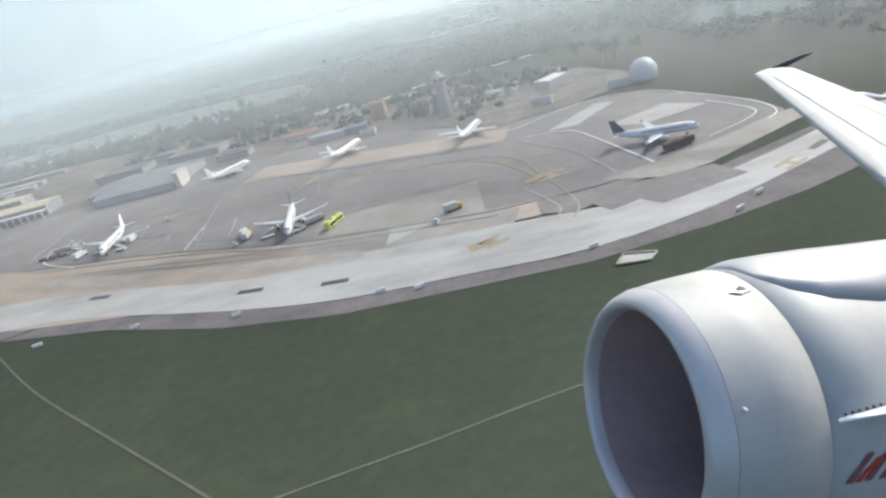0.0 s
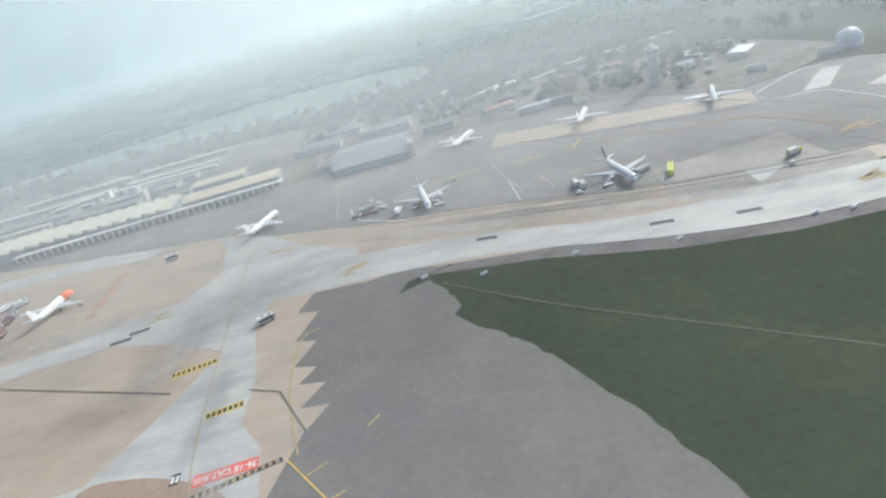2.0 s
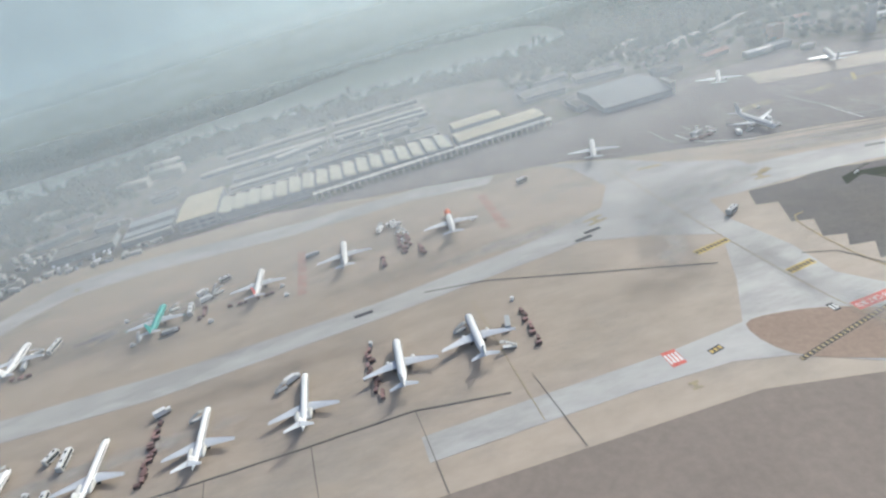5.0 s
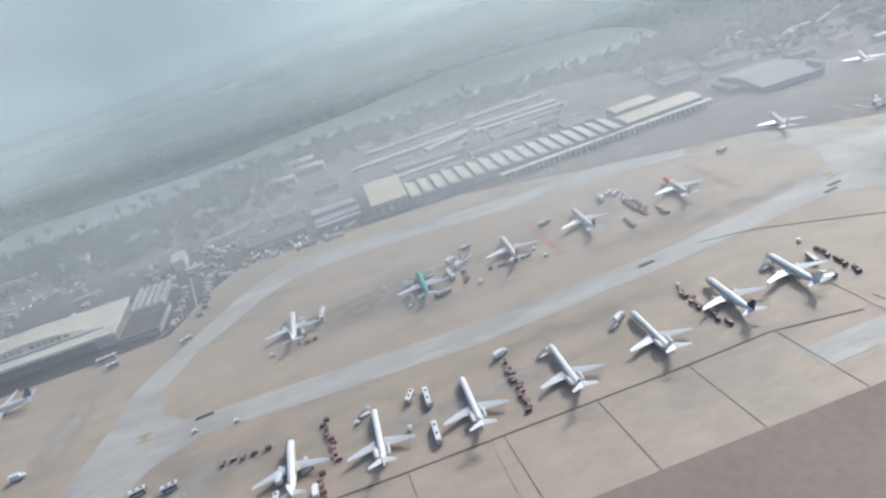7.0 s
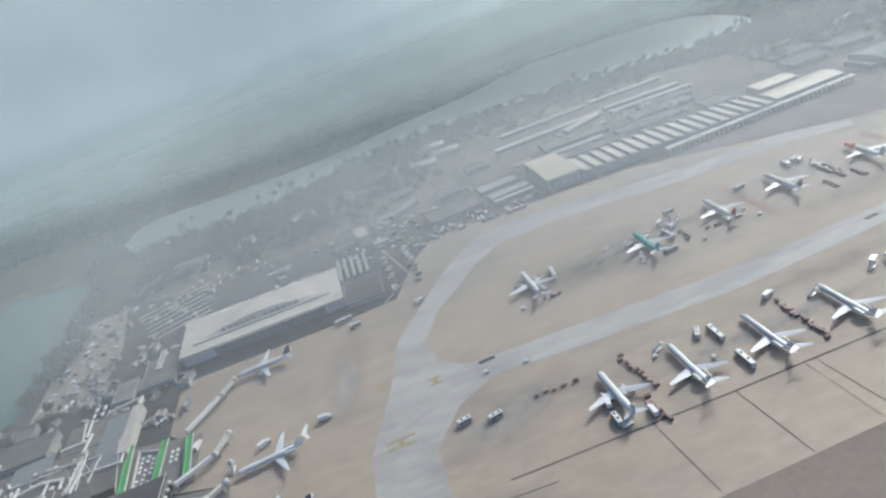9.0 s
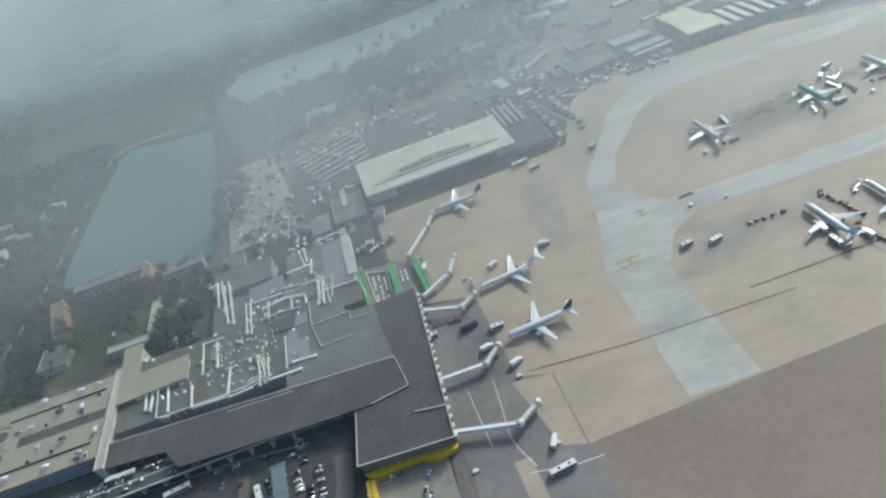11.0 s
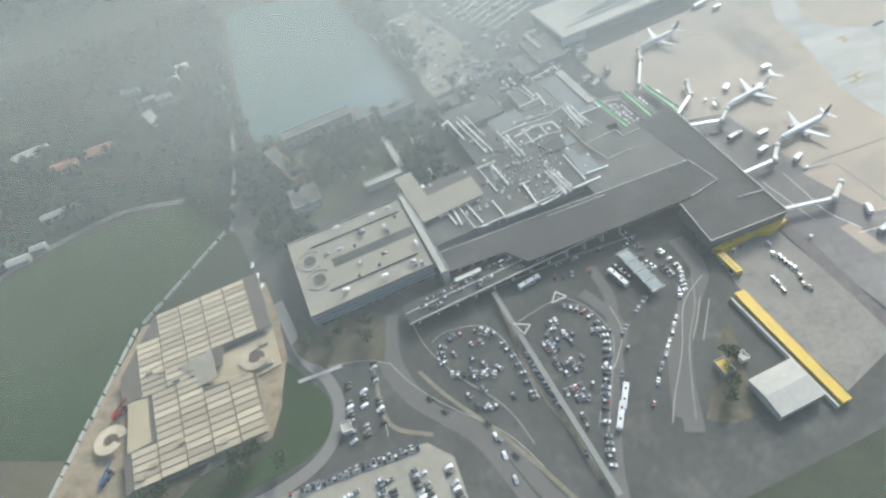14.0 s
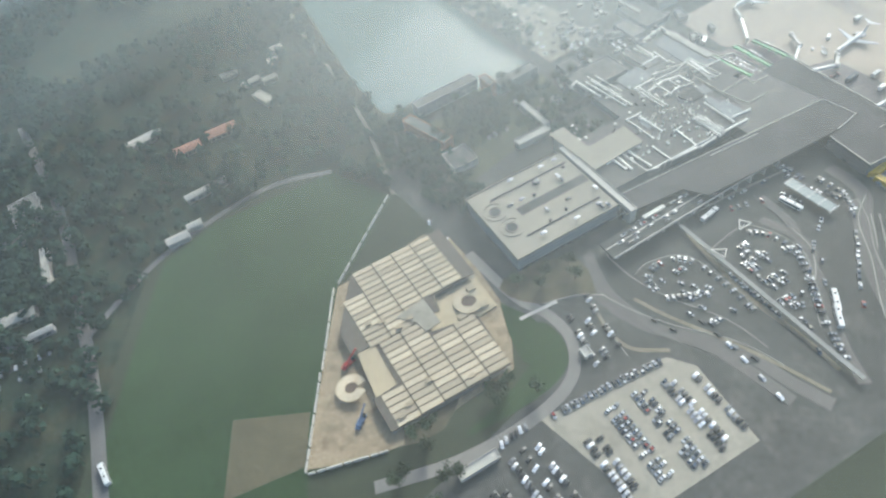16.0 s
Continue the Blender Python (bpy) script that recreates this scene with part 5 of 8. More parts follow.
    lay_part("roof_well", prism([(-973, 286), (-956, 287), (-958, 275), (-970, 276)], 10.5, 11.0), ROOF_DARK)
    lay_part("roof_light", prism([(-962, 274), (-956, 271), (-957, 251), (-964, 245)], 10.5, 11.2), ROOF_BLUE)
    # glazing and lights along the concourse front
    for i in range(20):
        f = (i + 0.5) / 20
        x, y = -886.9 + 6.5 * f, 163 + 108 * f
        lay_part("facade_light", boxes((x - 0.2, x + 1.2, y - 1.0, y + 1.0, 5.6, 7.0)), WHITE)
        lay_part("window", boxes((x - 0.45, x - 0.1, y - 2.3, y + 2.3, 1.5, 5.2)), GLASS)
    for i in range(14):
        f = (i + 0.5) / 14
        x, y = (-1072 + 8 * i, 227.4 - 0.75 * i) if i < 5 else (-1060 + 10.4 * i - 12, 215.2 - 0.82 * i)
        lay_part("window", boxes((x - 3.2, x + 3.2, y - 0.15, y + 0.6, 1.2, 5.2)), GLASS)
    # air ducts, roof panels and fans, at their places on the chart
    chart_place = ob.matrix_world.inverted() @ carry(-985, 280)
    high_runs = [[(-937, 307), (-938, 285)], [(-934, 307), (-935, 284)], [(-986, 309), (-985, 281)], [(-983, 308), (-982, 280)], [(-1011, 285), (-1001, 285)], [(-1013, 285), (-1012, 260)], [(-997, 257), (-991, 257)], [(-995, 257), (-996, 236)], [(-994, 235), (-982, 236)], [(-978, 255), (-977, 236)], [(-975, 255), (-974, 236)], [(-972, 254), (-972, 237)], [(-961, 266), (-961, 241)], [(-972, 237), (-953, 237)], [(-957, 244), (-944, 243)], [(-1051, 259), (-1046, 259), (-1045, 248)], [(-1042, 261), (-1042, 246)], [(-1033, 262), (-1031, 241)], [(-1018, 253), (-1017, 237)], [(-1017, 237), (-996, 236)], [(-976, 289), (-962, 290), (-951, 288)], [(-971, 303), (-971, 288)], [(-1004, 282), (-1003, 262)]]
    low_runs = [[(-961, 317), (-928, 312), (-931, 286)], [(-982, 313), (-964, 313)], [(-976, 304), (-962, 307), (-948, 304), (-947, 294)], [(-1004, 341), (-1000, 302)], [(-1000, 340), (-996, 300)], [(-1014, 345), (-1009, 347), (-1007, 322)], [(-949, 352), (-946, 335)], [(-945, 353), (-944, 338)], [(-941, 338), (-942, 323)], [(-935, 357), (-914, 361), (-913, 300), (-936, 301)], [(-957, 306), (-957, 295)], [(-958, 332), (-941, 333)]]
    panels = [(5.6, [(-933, 348), (-913, 351), (-914, 301), (-933, 302)]), (5.6, [(-986, 330), (-962, 333), (-961, 317), (-985, 315)]), (9.8, [(-972, 282), (-947, 283), (-947, 273), (-969, 273)]), (9.8, [(-958, 261), (-948, 261), (-947, 242), (-959, 243)]), (9.8, [(-1008, 279), (-1002, 279), (-1002, 269), (-1008, 269)])]
    for z, outline in panels:
        part("roof_panel", prism(outline, z, z + 0.35), ROOF_BLUE, ob).matrix_local = chart_place
    for i, r in enumerate(high_runs + low_runs):
        z = 9.8 if i < len(high_runs) else 5.6
        bm = bmesh.new()
        for a, b in zip(r, r[1:]):
            bar(bm, (*a, z), (*b, z), (0.9, 1.2, 0.8)[i % 3], 1.2)
        for x, y in r:
            box(bm, x - 0.7, x + 0.7, y - 0.7, y + 0.7, z - 0.1, z + 1.4)
        part("air_duct", bm, DUCT, ob).matrix_local = chart_place
    o, ex, ey = [Vector(p) for p in ((-1002, 278), (-974, 274), (-999, 245))]
    for i in range(6):
        for k in range(5):
            p = o + (ex - o) * (i / 5) + (ey - o) * (k / 4)
            part("roof_fan", smooth(post(bmesh.new(), p.x, p.y, 9.8, 10.9, 0.8, 8, 0.6)), DUCT, ob).matrix_local = chart_place


terminal()


def car_deck():
    """Trolley yard between green steel walkways, at its place on the chart."""
    ob = thing("green_trolley_yard", "trolley yard framed by green steel walkways", "trolley yard")
    part("floor", prism([(-912, 317), (-866, 307), (-866, 268), (-908, 268)], 0, 0.4), ASPHALT, ob)
    for (ax, ay), (bx, by) in (((-909.5, 316), (-906, 271)), ((-887.4, 309), (-887.4, 271)), ((-872, 305.5), (-869, 270))):
        bm = bmesh.new()
        bar(bm, (ax, ay, 3.6), (bx, by, 3.6), 4.2, 0.3)
        part("walkway", bm, GREEN_STEEL, ob)
        for s in (-1.9, 1.9):
            bm = bmesh.new()
            bar(bm, (ax + s, ay, 3.9), (bx + s, by, 3.9), 0.35, 0.8)
            part("railing", bm, CREAM if s > 0 else GREEN_STEEL, ob)
        for k in range(6):
            x, y = ax + (bx - ax) * (k + 0.5) / 6, ay + (by - ay) * (k + 0.5) / 6
            part("post", boxes((x - 0.2, x + 0.2, y - 0.2, y + 0.2, 0.4, 3.6)), GREEN_STEEL, ob)
    for a, b in (((-905, 310), (-902.5, 273)), ((-902.5, 273), (-891.5, 274)), ((-891.5, 274), (-892, 305)), ((-892, 305), (-905, 310))):
        bm = bmesh.new()
        bar(bm, (*a, 0.4), (*b, 0.4), 0.9, 1.4)
        part("fence", bm, CREAM, ob)
    for r in range(3):
        for k in range(8):
            if (r * 8 + k) % 5 != 3:
                x, y = -901.5 + r * 3.6, 277 + k * 3.7
                part("trolley", boxes((x - 0.7, x + 0.7, y - 0.9, y + 0.9, 0.4, 1.4)), WHITE, ob)
    for k in range(6):
        x, y = -883 + (k % 2) * 3.2, 291 + (k // 2) * 4
        part("trolley", boxes((x - 0.7, x + 0.7, y - 1.1, y + 1.1, 0.4, 1.5)), WHITE, ob)
    at(ob, 0, 0, 0.25, fixed=True)


car_deck()


ob = thing("yellow_walkway", "bright yellow walkway roof along the dark concourse", "covered walkway")
for outline in ([(-930.7, 164.4), (-905, 165.6), (-884, 167), (-883.5, 160.5), (-896, 158.4), (-903.3, 162), (-926.7, 160.6)], [(-930.7, 160.4), (-926.7, 160.2), (-926.4, 145), (-930.5, 145.2)]):
    part("roof", prism(outline, 3.0, 3.6), YELLOW_PANEL, ob)
    part("side", prism([(x * 0.98 - 0.02 * 910, y * 0.98 + 0.02 * 158) for x, y in outline], 0, 3.0), YELLOW_PANEL, ob)
for i in range(7):
    part("vent", boxes((-929, -928.2, 147 + i * 2, 147.7 + i * 2, 3.6, 3.85)), DARK, ob)
for i in range(9):
    part("vent", boxes((-924 + i * 4.4, -923.2 + i * 4.4, 162.8 + i * 0.24, 163.4 + i * 0.24, 3.6, 3.85)), DARK, ob)
at(ob, 0, 0, 0.1, fixed=True)
ob = thing("yellow_walkway", "bright yellow walkway running away from the terminal", "covered walkway")
part("roof", prism([(-941, 135), (-935.4, 134.6), (-936, 112), (-936.5, 66), (-941.5, 66), (-941.4, 112)], 3.0, 3.6), YELLOW_PANEL, ob)
part("side", prism([(-940.7, 134.6), (-935.8, 134.3), (-936.4, 112), (-936.9, 66.3), (-941.1, 66.3), (-941, 112)], 0, 3.0), YELLOW_PANEL, ob)
part("hoarding", boxes((-944, -943, 66, 134, 0, 2.6)), CREAM, ob)
at(ob, 0, 0, 0.1, fixed=True)
ob = part("staff_car_park", prism([(-929, 166), (-889.6, 166), (-890.5, 150), (-889.5, 112), (-892, 80), (-934, 70), (-934, 140), (-932, 148)], 0.2, 0.3), mat("brown_lot", (0.22, 0.205, 0.175), 0.88, var=0.14, big=0.05, fine=0.4, stain=(0.17, 0.155, 0.135)))
at(tagged(ob, "brownish asphalt staff car park inside the walkway", "car park", kind="structure"), 0, 0, fixed=True)
ob = part("service_lane", prism([(-889, 166), (-883, 165), (-881.5, 145), (-885, 110), (-888, 70), (-895, 70), (-891.5, 110), (-889.5, 145)], 0.2, 0.34), SHOULDER)
at(tagged(ob, "narrow grey service lane beside the staff car park", "road", kind="structure"), 0, 0, fixed=True)
building("service_shed", "grey sheet-roofed service shed", "shed", -1006, -982, 41, 62, 5.5, WALL, ROOF_PALE, "gable", 1.2, win=4)
building("yellow_kiosk", "small yellow roofed kiosk", "kiosk", -1013, -1007, 70, 78, 3, WALL, YELLOW_PANEL)
building("site_hut", "small white hut on a yard", "hut", -1000, -996, 72, 77, 3, CREAM, ROOF_PALE)
# bus station and spine walk in front
ob = thing("bus_shelter", "long glazed bus shelter roof", "shelter")
part("roof", boxes((-3.6, 3.6, -16, 16, 4.2, 4.5)), mat("glazed_roof", (0.15, 0.19, 0.2), 0.3, var=0.12), ob)
for i in range(5):
    part("roof_beam", boxes((-4.5, 4.5, -15.6 + i * 7.6, -15.2 + i * 7.6, 4.5, 4.8)), STEEL, ob)
    part("post", boxes((-0.2, 0.2, -15 + i * 7.4, -14.6 + i * 7.4, 0, 4.2)), STEEL, ob)
at(ob, -1009, 145, 0.1, 3)
ob = thing("covered_walk", "pale covered walk between the car parks", "covered walkway")
bm = boxes((-1095.6, -1092.6, 40, 174, 3.4, 3.9))
part("roof", bm, mat("walk_roof", (0.2, 0.2, 0.19), 0.7, var=0.12), ob)
for a, b in (((-1094, 147), (-1086, 142)), ((-1086, 142), (-1092, 138)), ((-1094, 147), (-1092, 138)), ((-1068, 149), (-1062, 155)), ((-1062, 155), (-1058, 149)), ((-1068, 149), (-1058, 149))):
    bm = bmesh.new()
    bar(bm, (*a, 3.9), (*b, 3.9), 0.7, 0.6)
    part("truss_bar", bm, CREAM, ob)
for i in range(14):
    part("post", boxes((-1094.2, -1093.9, 45 + i * 9.4, 45.3 + i * 9.4, 0, 3.4)), STEEL, ob)
for x, y in ((-1089, 142), (-1062, 151)):
    part("post", boxes((x - 0.2, x + 0.2, y - 0.2, y + 0.2, 0, 3.9)), STEEL, ob)
at(ob, 0, 0, 0.1)
ob = thing("drop_off_viaduct", "elevated asphalt drop-off road along the terminal", "viaduct")
part("deck", prism([(-1097, 197), (-960, 200.6), (-960, 214), (-1097, 211)], 5.2, 6.0), ASPHALT_DARK, ob)
for a, b in (((-1097, 197.2), (-960, 200.8)), ((-1097, 205), (-1000, 207))):
    bm = bmesh.new()
    bar(bm, (*a, 6.0), (*b, 6.0), 0.8, 0.9 if a[1] < 200 else 0.25)
    part("parapet", bm, WALL, ob)
for i in range(12):
    part("pier", boxes((-1092 + i * 11.6, -1091 + i * 11.6, 199.5, 209, 0, 5.2)), WALL, ob)
part("canopy", boxes((-1064, -1048, 209.4, 212, 8.2, 8.6)), CREAM, ob)
for x in (-1062, -1050):
    part("canopy_post", boxes((x - 0.2, x + 0.2, 210.6, 211, 6.0, 8.2)), STEEL, ob)
at(ob, 0, 0, 0.1, fixed=True)
KERB = mat("worn_kerb", (0.2, 0.195, 0.175), 0.85, var=0.2, big=0.1, fine=0.8)
stripe("kerb", [(-1147, 183), (-1094, 178.6), (-1040, 177), (-992, 172)], 1.4, KERB, "worn grey kerb of the terminal road", 0.5)
stripe("kerb", rounded([(-1147, 183), (-1146, 160), (-1138, 135), (-1122, 105), (-1118, 80)], 4, False), 0.9, KERB, "worn grey kerb of a car park", 0.4)
stripe("kerb", rounded([(-1090, 149), (-1061, 152), (-1050, 140), (-1047, 118), (-1060, 98), (-1082, 70)], 5, False), 0.8, KERB, "worn grey kerb of a car park", 0.4)
stripe("kerb", rounded([(-1103, 100), (-1102, 130), (-1108, 155), (-1130, 163), (-1142, 160)], 5, False), 0.8, KERB, "worn grey kerb of a car park", 0.4)
stripe("kerb", rounded([(-985, 128), (-996, 112), (-1016, 92), (-1040, 58)], 5, False), 0.8, KERB, "worn grey kerb of a road", 0.4)


# ---- car park buildings ----
def multistorey():
    ob = thing("multistorey_car_park", "tan multi-storey car park with ramps on its deck", "car park")
    x0, x1, y0, y1 = -1203.0, -1118.0, 206.0, 276.0
    part("structure", boxes((x0 + 0.6, x1 - 0.6, y0 + 0.6, y1 - 0.6, 0, 12)), mat("blue_facade", (0.1, 0.15, 0.2), 0.4, var=0.15, big=0.2, fine=0.8), ob)
    for k in range(3):
        part("deck_edge", boxes((x0, x1, y0, y0 + 0.6, 2.6 + k * 3.3, 3.3 + k * 3.3)), WALL_GREY, ob)
    part("deck", boxes((x0, x1, y0, y1, 12, 12.6)), DECK, ob)
    for a, b, c, d in ((-1189, -1122, 263.0, 265.0), (-1186, -1124, 219.5, 221.5)):
        part("barrier", boxes((a, b, c, c + 0.7, 12.6, 13.6)), DARK, ob)
    part("sunk_lane", boxes((-1178, -1119, 238, 246, 12.6, 12.66)), ASPHALT_DARK, ob)
    for a in ((x0, x1, y0, y0 + 0.5), (x0, x1, y1 - 0.5, y1), (x0, x0 + 0.5, y0 + 0.5, y1 - 0.5)):
        part("parapet", boxes((*a, 12.6, 13.6)), DECK, ob)
    for cx, cy in ((-1192, 252), (-1190, 233)):
        bm = bmesh.new()
        n = 20
        for r0, r1, z1 in ((4.4, 5.0, 13.2), (8.2, 8.8, 13.2)):
            loft(bm, [[(cx + r * math.cos(a * math.pi * 2 / n), cy + r * math.sin(a * math.pi * 2 / n), z) for r, z in ((r0, 12.6), (r1, 12.6), (r1, z1), (r0, z1))] for a in range(2, n - 2)])
        part("ramp_wall", bm, DECK, ob)
        bm = prism([(cx + 4.3 * math.cos(a * math.pi * 2 / n), cy + 4.3 * math.sin(a * math.pi * 2 / n)) for a in range(n)], 12.6, 12.65)
        part("ramp_well", bm, ASPHALT_DARK, ob)
    for x, y in ((-1160, 249), (-1126, 260), (-1150, 224), (-1165, 222)):
        part("stair_head", boxes((x - 0.8, x + 0.8, y - 0.8, y + 0.8, 12.6, 14.2)), DARK, ob)
    for i in range(12):
        x = x0 + 3 + i * 6.2
        part("window", boxes((x, x + 5, y0 - 0.1, y0 + 0.02, 0.6, 2.2)), GLASS, ob)
    at(ob, 0, 0, 0.1)


multistorey()
building("deck_bridge", "pale roofed bridge between car park and terminal", "bridge", -1117, -1112, 196, 278, 13, WALL, ROOF_PALE)
ob = thing("curved_roof_hall", "low hall with smooth pale roofs in an L", "hall")
part("wall", boxes((-1112, -1064, 246, 266, 0, 13.2)), WALL, ob)
part("roof", prism([(-1111, 243), (-1063, 246), (-1063, 268), (-1099, 266), (-1100, 297), (-1114, 297)], 14.0, 14.6), DECK, ob)
part("wall", boxes((-1112, -1101, 268, 294, 0, 14)), WALL, ob)
at(ob, 0, 0, 0.1)
hall("office_wing", "long grey office wing facing the basin", "office", (-1124, 402), (-1069, 403), 10, 8, WALL_GREY, ROOF_GREY, win=10)
hall("office_wing", "long grey office wing facing the basin", "office", (-1060, 383), (-1023, 385), 9, 8, WALL_GREY, ROOF_GREY, win=10)
hall("orange_office", "office block with an orange facade", "office", (-1120, 356), (-1132, 399), 9, 8, WALL_ORANGE, ROOF_GREY, win=5)
hall("orange_office", "small block with an orange end", "office", (-1068, 386), (-1062, 386), 15, 11, WALL_ORANGE, ROOF_GREY)
building("low_wing", "low hall with a narrow cream roof", "hall", -1134, -1103, 310, 317, 6, WALL, ROOF_PALE)
building("low_wing", "narrow cream roofed passage", "passage", -1104, -1099, 318, 356, 6, WALL, ROOF_PALE)
building("low_wing", "flat-roofed block beside the terminal", "block", -1052, -1004, 334, 362, 6, WALL_GREY, ROOF_GREY, win=8)
building("low_wing", "flat-roofed block beside the car park", "block", -1046, -1028, 368, 384, 5, WALL_GREY, ROOF_GREY, win=3)
building("low_wing", "flat-roofed block on the service yard", "block", -968, -952, 372, 400, 5, WALL_GREY, ROOF_GREY, win=3)
building("low_wing", "long low block on the service yard", "block", -948, -920, 378, 420, 5, WALL_GREY, ROOF_GREY, win=4)
building("low_wing", "pale roofed hut on the service yard", "hut", -938, -934, 400, 430, 6, WALL, ROOF_PALE)
building("site_office", "grey block behind the car park", "block", -1190, -1168, 318, 340, 6, WALL, ROOF_GREY)


# ---- steel frame of a new building ----
def inside(x, y, pts):
    hit = False
    for (ax, ay), (bx, by) in zip(pts, pts[1:] + pts[:1]):
        if (ay > y) != (by > y) and x < ax + (y - ay) / (by - ay) * (bx - ax):
            hit = not hit
    return hit


def steel_frame():
    """Two blocks of precast roof planks on girders and columns, at their places on the chart."""
    ob = thing("building_frame", "pale concrete building frame under construction", "building frame")
    blocks = ([(-1233, 274.5), (-1169.5, 276.5), (-1169, 233), (-1197, 233), (-1199, 221.4), (-1254, 223), (-1254, 241)], [(-1240, 222), (-1211.5, 219.8), (-1209.5, 211.6), (-1183, 207), (-1184, 171), (-1254, 172), (-1255, 193), (-1240, 194)])
    # The slab's dark colour holds the shade in the slots between planks.
    dark = mat("girder_and_slot_shade", (0.12, 0.105, 0.085), 0.85, var=0.15, big=0.2)
    plank = mat("precast_plank", (0.43, 0.37, 0.27), 0.85, var=0.12, big=0.15, fine=0.8, stain=(0.35, 0.285, 0.195), random_shade=0.2)
    yel = mat("new_slab", (0.4, 0.335, 0.225), 0.85, var=0.15, big=0.1)
    for pts in blocks:
        part("slab", prism(pts, 3.9, 4.3), dark, ob)
        part("floor", prism(pts, 0.1, 0.4), LOT, ob)
    board = column = None
    for n, pts in enumerate(blocks):
        for i in range(26):
            y = 173.6 + i * 4.15
            for k in range(7):
                x = -1250 + k * 13.4 - (y - 222) * 0.03 + (5 if n else 0)
                if not (inside(x, y, pts) and inside(x - 4, y + 1, pts) and inside(x + 4, y - 1, pts)):
                    continue
                m = Matrix.Translation((x, y, 4.3)) @ Matrix.Rotation(-0.045, 4, "Z")
                if board is None:
                    board = part("roof_plank", boxes((-6.3, 6.3, -1.72, 1.72, 0, 0.5)), plank, ob)
                    board.matrix_local = m
                else:
                    share("roof_plank", board.data, ob, m)
                if i % 3:
                    continue
                m = Matrix.Translation((x - 6.6, y, 0.4))
                if column is None:
                    column = part("column", boxes((-0.35, 0.35, -0.35, 0.35, 0, 3.5)), LOT, ob)
                    column.matrix_local = m
                else:
                    share("column", column.data, ob, m)
    part("fresh_slab", prism([(-1251, 223), (-1240.4, 222.4), (-1240.4, 194.4), (-1253, 192.6)], 3.2, 3.9), yel, ob)
    part("fresh_slab", prism([(-1198.6, 232), (-1169.2, 232.4), (-1169.5, 208), (-1182.6, 207.4), (-1208.6, 212.6), (-1208.6, 221)], 0.5, 1.1), yel, ob)
    part("pale_slab", prism([(-1222.7, 231), (-1203.5, 233.7), (-1202.5, 214), (-1212.5, 213), (-1214, 221)], 4.85, 5.3), LOT, ob)
    for cx, cy, r, pit in ((-1262, 207, 8.5, 0.42), (-1181.5, 219, 9, 0.5)):
        n = 24
        bm = loft(bmesh.new(), [[(cx + q * math.cos(a * 2 * math.pi / n), cy + q * math.sin(a * 2 * math.pi / n), z) for q, z in ((r * pit, 0.3 + a * 0.14), (r, 0.3 + a * 0.14), (r, 0.9 + a * 0.14), (r * pit, 0.9 + a * 0.14))] for a in range(n - 2)])
        part("round_ramp", bm, plank, ob)
        part("ramp_pit", prism([(cx + r * pit * math.cos(a * 2 * math.pi / n), cy + r * pit * math.sin(a * 2 * math.pi / n)) for a in range(n)], 1.14, 1.2), mat("pit_earth", (0.1, 0.075, 0.06), 0.95, var=0.2) if cx < -1200 else bpy.data.materials["pit_earth"], ob)
    form = mat("formwork", (0.33, 0.28, 0.2), 0.8, var=0.2)
    for x, y in ((-1238, 236), (-1231, 233), (-1216, 226), (-1224, 224), (-1190, 212), (-1176, 226), (-1176, 212), (-1225, 186), (-1246, 176), (-1240, 180), (-1205, 176)):
        part("formwork", boxes((x - 1.8, x + 1.8, y - 1.2, y + 1.2, 4.8, 5.9)) if x not in (-1190, -1176) else boxes((x - 2.5, x + 2.5, y - 1.6, y + 1.6, 1.1, 2.6)), form, ob)
    at(ob, 0, 0, 0.16, fixed=True)


steel_frame()
for a, b in (((-1244, 330), (-1313, 271)), ((-1315, 268), (-1346, 212)), ((-1346, 210), (-1376, 156)), ((-1374, 154), (-1330, 142))):
    ob = thing("site_hoarding", "white sheet hoarding round a building site", "fence")
    n = 9
    for i in range(n):
        p, q = [tuple(a[k] + (b[k] - a[k]) * u for k in (0, 1)) for u in (i / n, (i + 0.75 + 0.2 * ((i * 7) % 3) / 2) / n)]
        bm = bmesh.new()
        bar(bm, (*p, 0), (*q, 0), 0.7, 2.4)
        part("panel", bm, CREAM, ob)
    at(ob, 0, 0, 0.1)


def crane(x, y, turn, label, paint):
    ob = thing("mobile_crane", label, "crane")
    part("chassis", boxes((-4.5, 4.5, -1.3, 1.3, 0.6, 1.7)), paint, ob)
    part("cab", boxes((2.4, 4.2, -1.1, 1.1, 1.7, 3.3)), GLASS, ob)
    part("turret", boxes((-3, 0.6, -1.2, 1.2, 1.7, 3.2)), paint, ob)
    bm = bmesh.new()
    bar(bm, (-1, 0, 3.0), (8, 0, 7), 0.6, 0.7)
    part("jib", bm, paint, ob)
    for sx in (-3.2, 0, 3.2):
        for sy in (-1.3, 1.3):
            w = bmesh.new()
            loft(w, [[(sx + 0.6 * math.cos(i * math.pi / 5), yy, 0.6 + 0.6 * math.sin(i * math.pi / 5)) for i in range(10)] for yy in (sy - 0.2, sy + 0.2)])
            part("wheel", w, TYRE, ob)
    at(ob, x, y, 0.2, turn)


